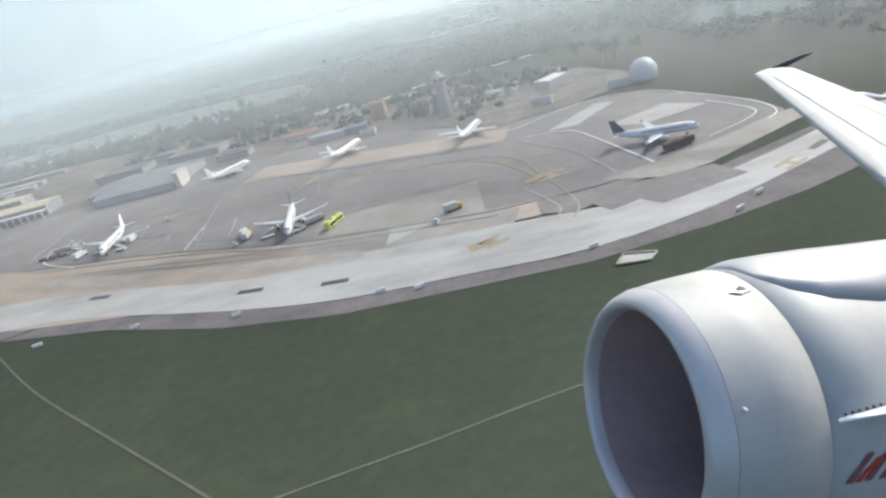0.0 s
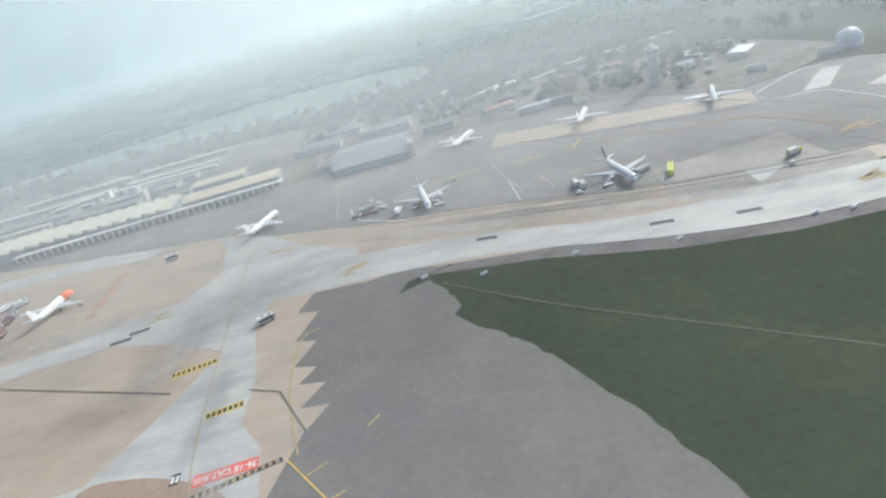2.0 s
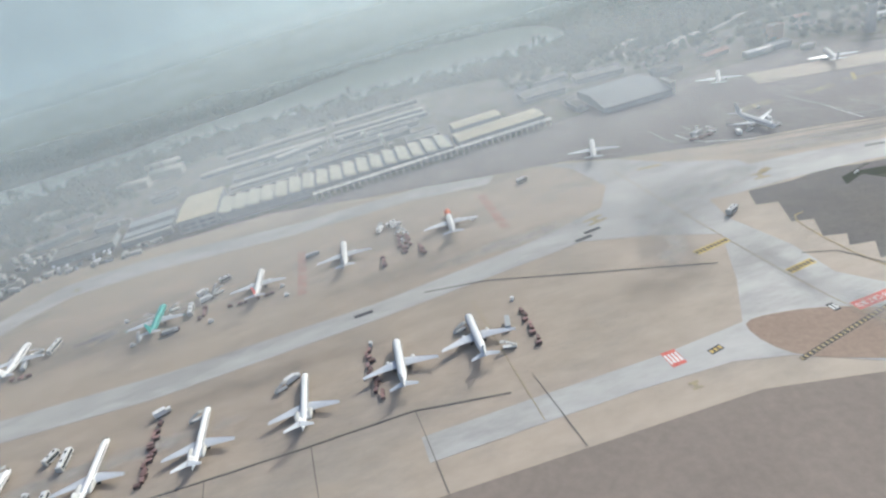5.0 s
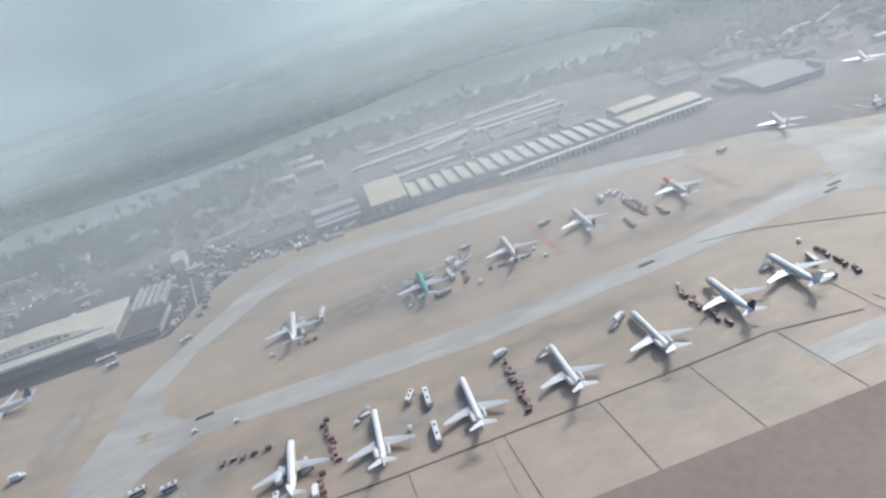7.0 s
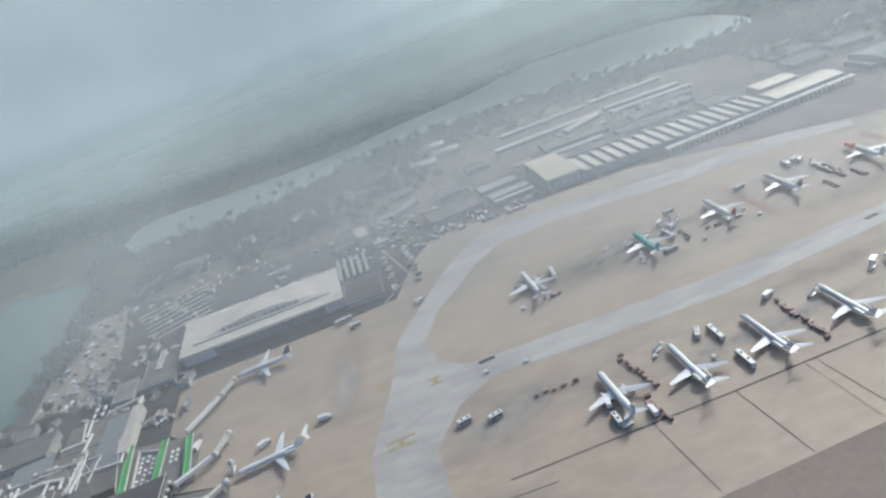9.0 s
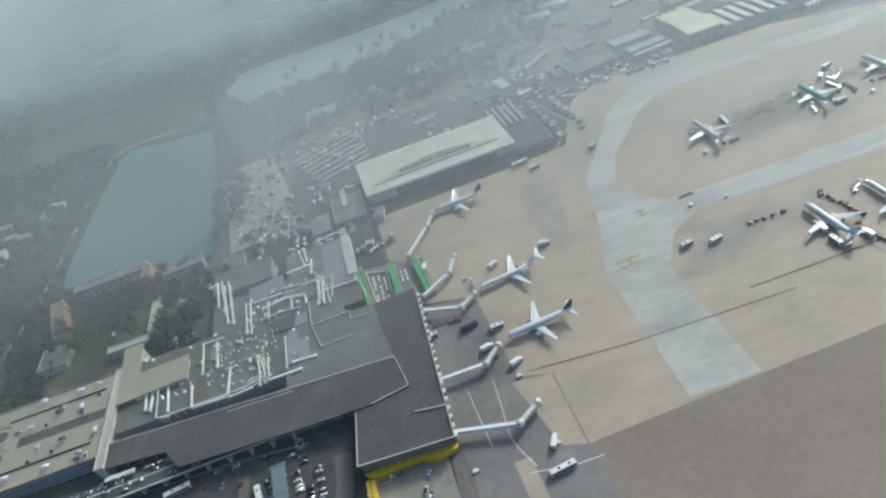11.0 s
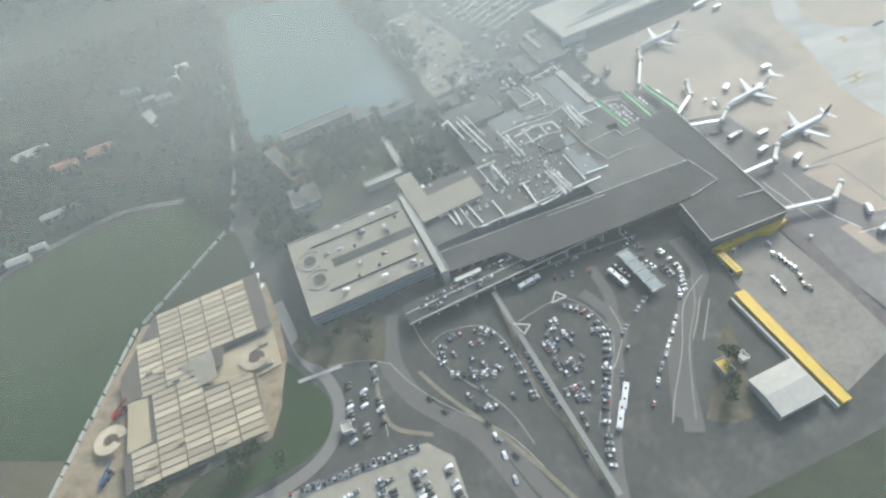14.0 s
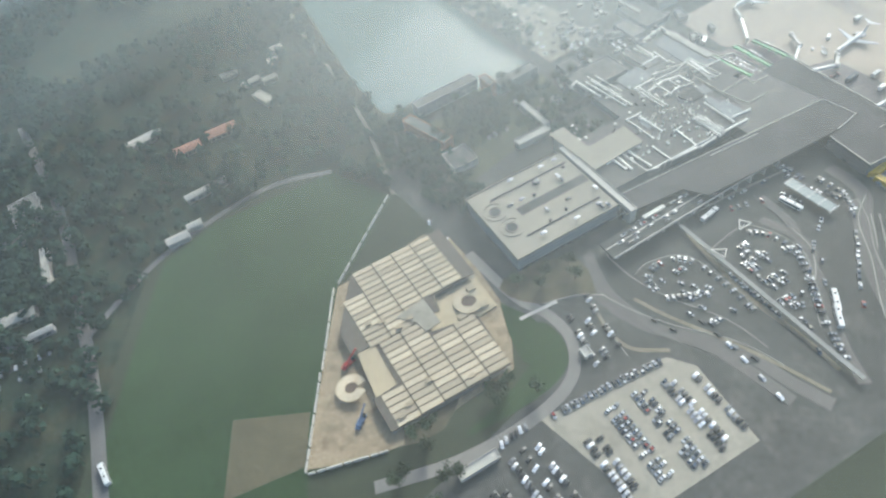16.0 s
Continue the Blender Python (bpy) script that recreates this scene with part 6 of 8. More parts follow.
crane(-1329, 206, 20, "red mobile crane with a raised jib on the site", CRIMSON)
crane(-1337, 166, 40, "blue mobile crane with a raised jib on the site", mat("blue_enamel", (0.1, 0.15, 0.25), 0.4, var=0.06))
building("gate_canopy", "pale roofed ticket canopy over a car park gate", "canopy", -1304, -1280, 105, 110, 3.2, WALL, ROOF_PALE)
building("ticket_hut", "small pale hut in the car park", "hut", -1207, -1202, 128, 134, 3, CREAM, ROOF_PALE)
stripe("footbridge", [(-1223, 173), (-1196, 171)], 2.4, WALL, "pale footbridge slab over the ditch", 0.6)
# village beyond the meadow
for x, y, w, d, a, r in ((-1411, 564, 36, 12, 8, ROOF_PALE), (-1372, 441, 38, 7, 5, ROOF_PALE), (-1521, 367, 34, 5, 0, ROOF_PALE), (-1534, 396, 34, 10, 0, ROOF_PALE), (-1509, 438, 6, 46, 0, ROOF_PALE), (-1536, 490, 16, 10, 0, ROOF_GREY), (-1294, 586, 22, 7, 5, ROOF_PALE), (-1253, 634, 16, 8, 0, ROOF_PALE), (-1526, 530, 26, 40, 10, ROOF_GREY), (-1290, 545, 10, 26, 20, ROOF_PALE), (-1340, 520, 30, 14, 0, BRICK_RED), (-1375, 515, 26, 12, 0, BRICK_RED), (-1405, 395, 18, 8, 0, ROOF_PALE), (-1390, 402, 12, 6, 0, ROOF_PALE), (-1310, 620, 18, 10, 0, ROOF_PALE), (-1262, 610, 12, 10, 0, ROOF_PALE), (-1570, 440, 30, 12, 0, ROOF_PALE), (-1600, 400, 40, 12, 0, ROOF_PALE), (-1560, 330, 30, 8, 0, ROOF_PALE), (-1275, 577, 16, 8, 0, ROOF_PALE)):
    building("village_house", "red-tiled low house beyond the meadow" if r is BRICK_RED else "long pale-roofed house beyond the meadow", "house", x - w / 2, x + w / 2, y - d / 2, y + d / 2, 5, WALL, r, "gable" if w > d else "flat", 1.6, a, win=5)
sheet("village_road", ribbon(rounded([(-1490, 40), (-1482, 250), (-1486, 360), (-1500, 520), (-1540, 700)], 5, False), 9), 0.12, mat("village_asphalt", (0.13, 0.125, 0.12), 0.88, var=0.15), "grey country road beside the meadow", "road")
sheet("village_road", ribbon(rounded([(-1272, 392), (-1330, 410), (-1420, 388), (-1486, 340)], 5, False), 6), 0.12, bpy.data.materials["village_asphalt"], "grey country road beside the meadow", "road")


# ---- aircraft ----
def foil(le, te, thick):
    """One section of a wing, from its leading to its trailing edge."""
    le, te = Vector(le), Vector(te)
    c = (te - le)
    out = []
    for s, u in ((0, 0), (0.06, 0.6), (0.3, 1.0), (0.65, 0.62), (1, 0.04), (0.65, -0.35), (0.3, -0.5), (0.06, -0.35)):
        p = le + c * s
        out.append((p.x, p.y, p.z + u * thick))
    return out


def airliner(label, body=WHITE, tail=WHITE, length=37.0, span=34.0, rad=2.0, rear=False, engine=CREAM, nose=None, belly=None, nose_share=0.45):
    """A parked jet with its nose to +x: twin jets under the wing, or at the tail with a T-tail."""
    ob = thing("airliner", label, "aircraft", "parked aircraft")
    zc = 2.9 if rear else 3.7
    x_nose, x_tail = length / 2, -length / 2
    prof = [(0.0, 0.12, -0.5), (0.015, 0.45, -0.42), (0.05, 0.8, -0.22), (0.1, 0.97, -0.05), (0.14, 1.0, 0.0), (0.68, 1.0, 0.0), (0.8, 0.82, 0.2), (0.92, 0.42, 0.55), (1.0, 0.1, 0.75)]

    def hull(sel):
        return [ring(x_nose - length * s, 0, zc + dz * rad, r * rad, 16) for s, r, dz in sel]

    if nose:
        k = [i for i, p in enumerate(prof) if p[0] <= 0.14]
        mid = (nose_share, 1.0, 0.0)
        part("front_fuselage", smooth(loft(bmesh.new(), hull([prof[i] for i in k] + [mid]))), nose, ob)
        part("fuselage", smooth(loft(bmesh.new(), hull([mid] + [p for p in prof if p[0] > nose_share]))), body, ob)
    else:
        part("fuselage", smooth(loft(bmesh.new(), hull(prof))), body, ob)
    if belly:
        bm = loft(bmesh.new(), [[(x, sy * (rad + 0.02), zc + z) for sy, z in ((1, 0.1), (1, 0.75), (0.98, 0.75), (0.98, 0.1))] for x in (x_nose - length * 0.14, x_nose - length * 0.68)])
        part("stripe", bm, belly, ob)
        bm = loft(bmesh.new(), [[(x, -sy * (rad + 0.02), zc + z) for sy, z in ((1, 0.1), (1, 0.75), (0.98, 0.75), (0.98, 0.1))] for x in (x_nose - length * 0.14, x_nose - length * 0.68)])
        part("stripe", bm, belly, ob)
    c = rad
    part("cockpit_window", boxes((x_nose - length * 0.055, x_nose - length * 0.04, -0.62 * c, 0.62 * c, zc + 0.2 * c, zc + 0.52 * c)), GLASS, ob)
    for s in (-1, 1):
        part("window_band", boxes((x_nose - length * 0.66, x_nose - length * 0.14, s * rad * 0.975 - 0.06, s * rad * 0.975 + 0.06, zc + 0.28 * c, zc + 0.44 * c)), DARK, ob)
    xr = x_nose - length * (0.5 if rear else 0.37)
    sweep = 0.48
    for s in (-1, 1):
        half = span / 2
        root, tip = 6.4, 1.5
        secs = []
        for u in (0.0, 0.32, 1.0):
            y = rad * 0.5 + (half - rad * 0.5) * u
            ch = root + (tip - root) * (u / 0.32 * 0.42 if u < 0.33 else 0.42 + (u - 0.32) / 0.68 * 0.58)
            z = zc - rad * 0.62 + 0.09 * y
            secs.append(foil((xr - sweep * y, s * y, z), (xr - sweep * y - ch, s * y, z), 0.1 * ch))
        w = part("wing", loft(bmesh.new(), secs), GREY_WING, ob)
        part("slat", loft(bmesh.new(), [foil((xr - sweep * y + 0.1, s * y, zc - rad * 0.62 + 0.09 * y), (xr - sweep * y - 0.6, s * y, zc - rad * 0.62 + 0.09 * y + 0.06), 0.3) for y in (half * 0.2, half * 0.97)]), SILVER, w)
        if not rear:
            part("wingtip_fence", loft(bmesh.new(), [[(xr - sweep * half - a, s * (half + o), zc - rad * 0.62 + 0.09 * half + z) for a, z in ((0.2, 0), (1.2, 0.9), (1.7, 0.9), (1.6, -0.6))] for o in (0, 0.12)]), body, w)
        # tailplane
        zt = zc + (rad * 0.55 if not rear else 5.6)
        xt = x_tail + (4.6 if not rear else 1.6)
        hs = 6.2 if not rear else 6.1
        part("tailplane", loft(bmesh.new(), [foil((xt - 0.62 * y, s * y, zt + 0.06 * y), (xt - 0.62 * y - (3.6 - 0.36 * y), s * y, zt + 0.06 * y), 0.28) for y in (0.2, hs)]), body if rear else GREY_WING, ob)
        # engine
        if rear:
            ex0, ex1, ey, ez, er = x_tail + 12.6, x_tail + 6.4, s * (rad + 1.25), zc + 0.7, 0.95
        else:
            ey = s * span * 0.17
            ex0 = xr - sweep * abs(ey) + 2.6
            ex1, ez, er = ex0 - 4.6, zc - rad * 0.62 - 0.75, 1.12
        e = part("engine", smooth(tube(bmesh.new(), ex0, ex1, ey, ez, ((0, er * 0.88), (0.05, er), (0.5, er * 1.03), (0.8, er * 0.85), (1, er * 0.5)))), engine, ob)
        part("intake", tube(bmesh.new(), ex0 + 0.03, ex0 - 0.2, ey, ez, ((0, er * 0.78), (1, er * 0.78))), DARK, e)
        bm = boxes((ex1 + 0.6, ex0 - 0.9, min(ey, s * rad * 0.8) if rear else ey - 0.18, max(ey, s * rad * 0.8) if rear else ey + 0.18, ez - 0.15 if rear else ez + er * 0.6, ez + 0.2 if rear else zc - rad * 0.4))
        part("pylon", bm, body, ob)
        # main gear
        gx, gy = xr - sweep * 3 - 4.2, s * 3.0
        g = part("main_gear", boxes((gx - 0.15, gx + 0.15, gy - 0.15, gy + 0.15, 0.5, zc - rad * 0.5)), STEEL, ob)
        for d in (-0.45, 0.45):
            wl = loft(bmesh.new(), [[(gx + 0.58 * math.cos(i * math.pi / 5), gy + d + o, 0.58 + 0.58 * math.sin(i * math.pi / 5)) for i in range(10)] for o in (-0.2, 0.2)])
            part("wheel", wl, TYRE, g)
    xf = x_tail + (6.2 if not rear else 7.4)
    zb, zt = zc + rad * 0.75, zc + (7.6 if not rear else 5.9)
    bm = bmesh.new()
    loft(bm, [[(xf - a - k * (zz - zb), y, zz) for a, y in ((0, 0), (0.8, 0.22), (ch, 0), (0.8, -0.22))] for zz, ch, k in ((zb - 0.4, 6.0, 0.78), (zt, 2.3, 0.78))])
    part("fin", bm, tail, ob)
    gx = x_nose - 5.2
    g = part("nose_gear", boxes((gx - 0.12, gx + 0.12, -0.12, 0.12, 0.4, zc - rad * 0.8)), STEEL, ob)
    part("wheel", loft(bmesh.new(), [[(gx + 0.42 * math.cos(i * math.pi / 5), o, 0.42 + 0.42 * math.sin(i * math.pi / 5)) for i in range(10)] for o in (-0.35, 0.35)]), TYRE, g)
    return ob


G = 0.2
jet = airliner("white twin-engine jet with a dark blue tail", tail=NAVY)
at(jet, -49, 313, G, -86, True)
at(airliner("white airliner with a dark tail and stripe", tail=NAVY, length=36), 127, 299, G, -20, True)
plain = at(airliner("white twin-engine jet parked nose-in"), 50, 392, G, 64, True)
put(plain, -29, 425, G, 63, True)
put(plain, -113, 449, G, 58, True)
put(plain, -153, 353, G, -86, True)
put(plain, -256, 384, G, 68, True)
at(airliner("white twin-engine jet with a dull red tail", tail=CRIMSON), -496, 335, G, 88, True)
at(airliner("white jet with an orange front fuselage and tail", nose=ORANGE, tail=WHITE, nose_share=0.3), -373, 340, G, 85, True)
put(jet, -442, 339, G, 89, True)
at(airliner("teal green jet with white wings and tail", body=GREENBLUE, tail=GREENBLUE, length=34), -557, 328, G, 89, True)
put(plain, -641, 330, G, 91, True)
md = at(airliner("slim white rear-engined jet with a T-tail", length=40, span=31, rad=1.65, rear=True), -469, 215, G, 89, True)
for x in (-514, -560, -604):
    put(md, x, 213, G, 89.5, True)
put(plain, -644, 213, G, 91, True)
put(jet, -425, 219, G, 88, True)
at(airliner("large white twin-engine jet with a pale tail", length=36), -389, 221, G, 89, True)
at(airliner("white jet with dark tail docked at the gate", tail=NAVY, length=38, span=32), -827, 350, G, -176, True)
at(airliner("slim white rear-engined jet docked at the gate", length=40, span=31, rad=1.65, rear=True), -821, 261, G, -174, True)
at(airliner("long white jet with dark tail at the gate", tail=NAVY, length=40, span=32), -819, 216, G, -177, True)


# ---- jet bridges ----
def jet_bridge(root, knee, head, label):
    ob = thing("jet_bridge", label, "jet bridge", "jet bridges")
    for name, a, b, w in (("tunnel", root, knee, 1.9), ("outer_tunnel", knee, head, 2.4)):
        bm = bmesh.new()
        bar(bm, (*a, 3.6), (*b, 3.6), w, 2.6)
        part(name, bm, WHITE if name == "tunnel" else CREAM, ob)
    for (x, y), r in ((root, 1.5), (knee, 2.1), (head, 2.0)):
        part("rotunda", smooth(post(bmesh.new(), x, y, 3.4, 6.6, r, 12)), CREAM, ob)
    for i in range(2):
        x, y = [knee[k] + (head[k] - knee[k]) * (0.15 + 0.6 * i) for k in (0, 1)]
        part("leg", boxes((x - 0.5, x + 0.5, y - 0.5, y + 0.5, 0, 3.6)), STEEL, ob)
    bm = bmesh.new()
    bar(bm, (knee[0] + 2.2, knee[1] + 2.2, 0.3), (knee[0] - 1.2, knee[1] + 4, 3.4), 1.0, 0.3)
    part("stair", bm, STEEL, ob)
    part("root_leg", boxes((root[0] - 0.5, root[0] + 0.5, root[1] - 0.5, root[1] + 0.5, 0, 3.5)), STEEL, ob)
    at(ob, 0, 0, 0.18)


for root, knee, head in (((-900, 301), (-878, 329), (-870, 343)), ((-900, 252), (-877, 266), (-869, 281)), ((-903, 238), (-879, 229), (-868, 237)), ((-914, 179), (-880, 178), (-869, 188)), ((-914, 144), (-877, 134), (-864, 142))):
    jet_bridge(root, knee, head, "white jet bridge reaching out from the concourse")


# ---- vehicles ----
def wheels(ob, xs, w, r):
    for x in xs:
        for s in (-1, 1):
            bm = loft(bmesh.new(), [[(x + r * math.cos(i * math.pi / 4), s * w + o, r + r * math.sin(i * math.pi / 4)) for i in range(8)] for o in (-0.12, 0.12)])
            part("wheel", bm, TYRE, ob)


def car(label="passenger car parked on asphalt", paint=CAR):
    ob = thing("car", label, "car", "cars")
    side = [(-2.1, 0.3), (2.05, 0.3), (2.15, 0.62), (1.95, 0.82), (1.05, 0.95), (-1.75, 1.0), (-2.1, 0.9)]
    bm = loft(bmesh.new(), [[(x, y, z) for x, z in side] for y in (-0.86, 0.86)])
    part("body", bm, paint, ob)
    cab = [(1.0, 0.94), (0.3, 1.4), (-1.3, 1.42), (-1.85, 0.98)]
    part("glasshouse", loft(bmesh.new(), [[(x, y * (1 if z < 1.2 else 0.84), z) for x, z in cab] for y in (-0.8, 0.8)]), GLASS, ob)
    part("roof", boxes((-1.25, 0.28, -0.66, 0.66, 1.41, 1.46)), paint, ob)
    wheels(ob, (-1.3, 1.3), 0.78, 0.31)
    return ob


def bus(label, paint, l=13.0, roof=WHITE, h=3.0, w=1.4):
    ob = thing("bus", label, "bus")
    bm = boxes((-l / 2, l / 2, -w, w, 0.35, h))
    bmesh.ops.bevel(bm, geom=bm.edges[:], offset=0.18, segments=2, affect="EDGES")
    part("body", bm, paint, ob)
    part("roof", boxes((-l / 2 + 0.5, l / 2 - 0.5, -w + 0.25, w - 0.25, h, h + 0.16)), roof, ob)
    part("roof_hatch", boxes((-l / 5, -l / 5 + 1.2, -0.5, 0.5, h + 0.16, h + 0.36)), DARK, ob)
    part("roof_hatch", boxes((l / 5, l / 5 + 1.2, -0.5, 0.5, h + 0.16, h + 0.36)), DARK, ob)
    part("windscreen", boxes((l / 2 - 0.02, l / 2 + 0.05, -w + 0.25, w - 0.25, 1.2, h - 0.4)), GLASS, ob)
    for s in (-1, 1):
        part("side_window", boxes((-l / 2 + 0.8, l / 2 - 0.8, s * w - 0.04, s * w + 0.04, 1.3, h - 0.55)), GLASS, ob)
    wheels(ob, (-l * 0.32, l * 0.32), w - 0.1, 0.48)
    return ob


def truck(label, cabin, load, l=7.5, h=2.6, category="truck"):
    ob = thing("service_truck", label, category)
    part("chassis", boxes((-l / 2, l / 2, -0.9, 0.9, 0.5, 0.85)), DARK, ob)
    bm = boxes((l / 2 - 1.9, l / 2, -1.1, 1.1, 0.85, 2.5))
    bmesh.ops.bevel(bm, geom=bm.edges[:], offset=0.15, segments=1, affect="EDGES")
    c = part("cab", bm, cabin, ob)
    part("windscreen", boxes((l / 2 - 0.05, l / 2 + 0.04, -0.95, 0.95, 1.5, 2.25)), GLASS, c)
    part("load_body", boxes((-l / 2, l / 2 - 2.1, -1.2, 1.2, 0.85, 0.85 + h)), load, ob)
    wheels(ob, (-l * 0.3, l * 0.32), 0.95, 0.45)
    return ob


def stairs_truck(label="white mobile passenger stairs"):
    ob = thing("mobile_stairs", label, "mobile stairs", "ground equipment")
    part("chassis", boxes((-3, 3, -0.9, 0.9, 0.5, 1.0)), WHITE, ob)
    bm = bmesh.new()
    bar(bm, (-3, 0, 1.0), (2.4, 0, 3.7), 1.7, 0.25)
    part("flight", bm, CREAM, ob)
    for i in range(8):
        f = (i + 0.5) / 8
        part("step", boxes((-3 + 5.4 * f - 0.2, -3 + 5.4 * f + 0.2, -0.8, 0.8, 1.1 + 2.7 * f, 1.4 + 2.7 * f)), STEEL, ob)
    part("landing", boxes((2.4, 4.0, -0.95, 0.95, 3.6, 3.85)), CREAM, ob)
    for s in (-0.9, 0.86):
        bm = bmesh.new()
        bar(bm, (-3, s, 1.9), (2.4, s, 4.7), 0.08, 0.1)
        part("handrail", bm, STEEL, ob)
    wheels(ob, (-2, 2), 0.85, 0.4)
    return ob


LUGGAGE = mat("dull_luggage", (0.19, 0.12, 0.105), 0.8, var=0.2, random_shade=0.4)


def cart(paint=CARTS):
    ob = thing("baggage_cart", "low covered baggage cart on the apron", "baggage cart", "baggage carts")
    part("bed", boxes((-1.5, 1.5, -0.8, 0.8, 0.45, 0.6)), DARK, ob)
    part("cover", boxes((-1.4, 1.4, -0.78, 0.78, 1.5, 1.72)), paint, ob)
    part("end_panel", boxes((-1.4, -1.32, -0.75, 0.75, 0.6, 1.5)), paint, ob)
    part("baggage", boxes((-1.1, 0.9, -0.6, 0.6, 0.6, 1.25)), LUGGAGE, ob)
    wheels(ob, (-1.0, 1.0), 0.7, 0.24)
    return ob


def tug(label="small white baggage tug"):
    ob = thing("baggage_tug", label, "baggage tug", "ground equipment")
    part("body", boxes((-1.4, 1.4, -0.75, 0.75, 0.35, 1.0)), WHITE, ob)
    part("seat", boxes((-0.5, 0.1, -0.6, 0.6, 1.0, 1.4)), DARK, ob)
    part("canopy", boxes((-0.9, 0.7, -0.72, 0.72, 1.95, 2.05)), WHITE, ob)
    for x in (-0.85, 0.62):
        for y in (-0.68, 0.62):
            part("canopy_post", boxes((x, x + 0.06, y, y + 0.06, 1.0, 1.95)), STEEL, ob)
    wheels(ob, (-0.9, 0.9), 0.7, 0.32)
    return ob


apron_bus = at(bus("long white apron bus", CREAM), -579, 208, G, 88)
for x, y, a in ((-581, 182, 88), (-625, 329, 80), (-535, 322, 95), (-784, 375, 8)):
    put(apron_bus, x, y, G + 0.1, a)
small_bus = at(bus("short white crew bus", CREAM, 8), -587, 213, G, 60)
for x, y, a in ((-712, 211, 10), (-658, 177, 90), (-729, 216, 10), (-398, 361, 30), (-516, 353, 15), (-225, 240, 25)):
    put(small_bus, x, y, G + 0.1, a)
put(small_bus, -320, 369, G + 0.1, 20, laid=True)
at(bus("lime yellow fire engine with ladders", LIME, 12, LIME, 3.2), -15, 282, G, 60)
at(bus("dark maroon apron bus", MAROON, 14, MAROON), 133, 260, G, 8)
at(bus("dark blue apron bus", NAVY, 11, NAVY), -880, 214, G, 5)
van = at(truck("white and yellow catering truck beside a jet", YELLOW_PANEL, CREAM), -58, 301, G, 85)
for x, y, a in ((-56, 296, 80), (34, 258, 10)):
    put(van, x, y, G, a)
tanker = at(truck("grey fuel truck with a long load", STEEL, STEEL, 9, 1.9), -365, 205, G, 75)
for x, y, a in ((-455, 350, 10), (-406, 362, 70), (-639, 315, 100), (-24, 294, 20), (-545, 302, 5), (-170, 359, 10)):
    put(tanker, x, y, G, a)
white_truck = at(truck("white box truck on the apron", WHITE, WHITE), -656, 190, G, 80)
for x, y, a in ((-640, 174, 90), (-470, 215, 30), (-535, 221, 20), (-530, 342, 40), (-526, 331, 30), (-406, 357, 60), (-395, 357, 30), (-125, 345, 80), (-152, 338, 70)):
    put(white_truck, x, y, G, a)
steps = at(stairs_truck(), -31, 286, G, 200)
for x, y, a in ((-46, 288, 10), (-143, 338, 20), (-128, 332, 160), (-522, 341, 60), (-526, 336, 100), (-519, 337, 20), (-565, 305, 90), (-562, 330, 190), (-548, 332, 10), (-436, 320, 80), (-395, 346, 40), (-391, 341, 120), (-636, 330, 190), (-652, 331, 10), (-168, 362, 50), (-176, 352, 20), (-160, 356, 140), (-643, 190, 200), (-655, 172, 10), (-387, 212, 10), (-370, 188, 160), (-866, 250, 80), (-476, 210, 20), (-517, 208, 10), (-612, 213, 10)):
    put(steps, x, y, G, a)
one_tug = at(tug(), -580, 335, G, 30)
for x, y, a in ((-476, 318, 10), (-473, 304, 5), (-568, 300, 5), (-660, 300, 15), (-592, 192, 60), (-616, 209, 5), (-600, 460, 20), (25, 247, 60), (-61, 288, 10), (-112, 372, 20), (-520, 300, 10), (-395, 330, 70), (-346, 330, 30), (-430, 224, 80), (-356, 224, 60), (-704, 250, 10), (-680, 246, 10)):
    put(one_tug, x, y, G, a)
for (x, y), a in zip([(-895, 331), (-841, 226), (-878, 236), (-762, 362), (-714, 363)], (30, 4, 4, 12, 30)):
    put(small_bus, x, y, G + 0.1, a, True)
for (x, y), a in zip([(-867, 296), (-840, 198), (-841, 147), (-790, 279), (-851, 214), (-826, 276)], (70, 20, 60, 0, 10, 30)):
    put(white_truck, x, y, G, a, True)
for x, y in [(-846, 273), (-842, 189), (-840, 146), (-880, 147), (-931, 358), (-885, 180)]:
    put(one_tug, x, y, G, 15, True)
put(apron_bus, *(-843, 133), G + 0.1, 6, True)
one_cart = at(cart(), -535, 214, G, 80)
rnd = random.Random(7)
for x0, y0, x1, y1, n in ((-535, 210, -537, 174, 13), (-356, 214, -357, 182, 8), (-433, 221, -431, 180, 13), (-633, 222, -628, 188, 9), (-638, 186, -637, 164, 6), (-395, 342, -397, 311, 9), (-391, 338, -393, 316, 6), (-644, 303, -629, 302, 4), (-526, 322, -527, 306, 5), (-512, 312, -478, 312, 6), (-552, 301, -540, 304, 4), (-387, 318, -386, 302, 5), (-165, 350, -180, 350, 6), (-410, 316, -412, 300, 4), (-660, 215, -690, 215, 5), (-900, 226, -880, 224, 5)):
    for i in range(n):
        f = (i + 0.5) / n
        put(one_cart, x0 + (x1 - x0) * f + rnd.uniform(-1.6, 1.6), y0 + (y1 - y0) * f + rnd.uniform(-0.6, 0.6), G, rnd.choice((0, 10, 80, 95)))

# ---- cars ----
ONE_CAR = at(car(), -1075, 135, 0.2, 0)
for x, y, a in ((-1085, 262, 90), (-1098, 270, 80), (-1101, 270, 80), (-1124, 262, 10), (-1108, 246, 85), (-1076, 228, 95), (-1080, 229, 90)):
    put(ONE_CAR, x, y, 11.6, a, True)
rnd = random.Random(21)
PARKED = []
FAR = []


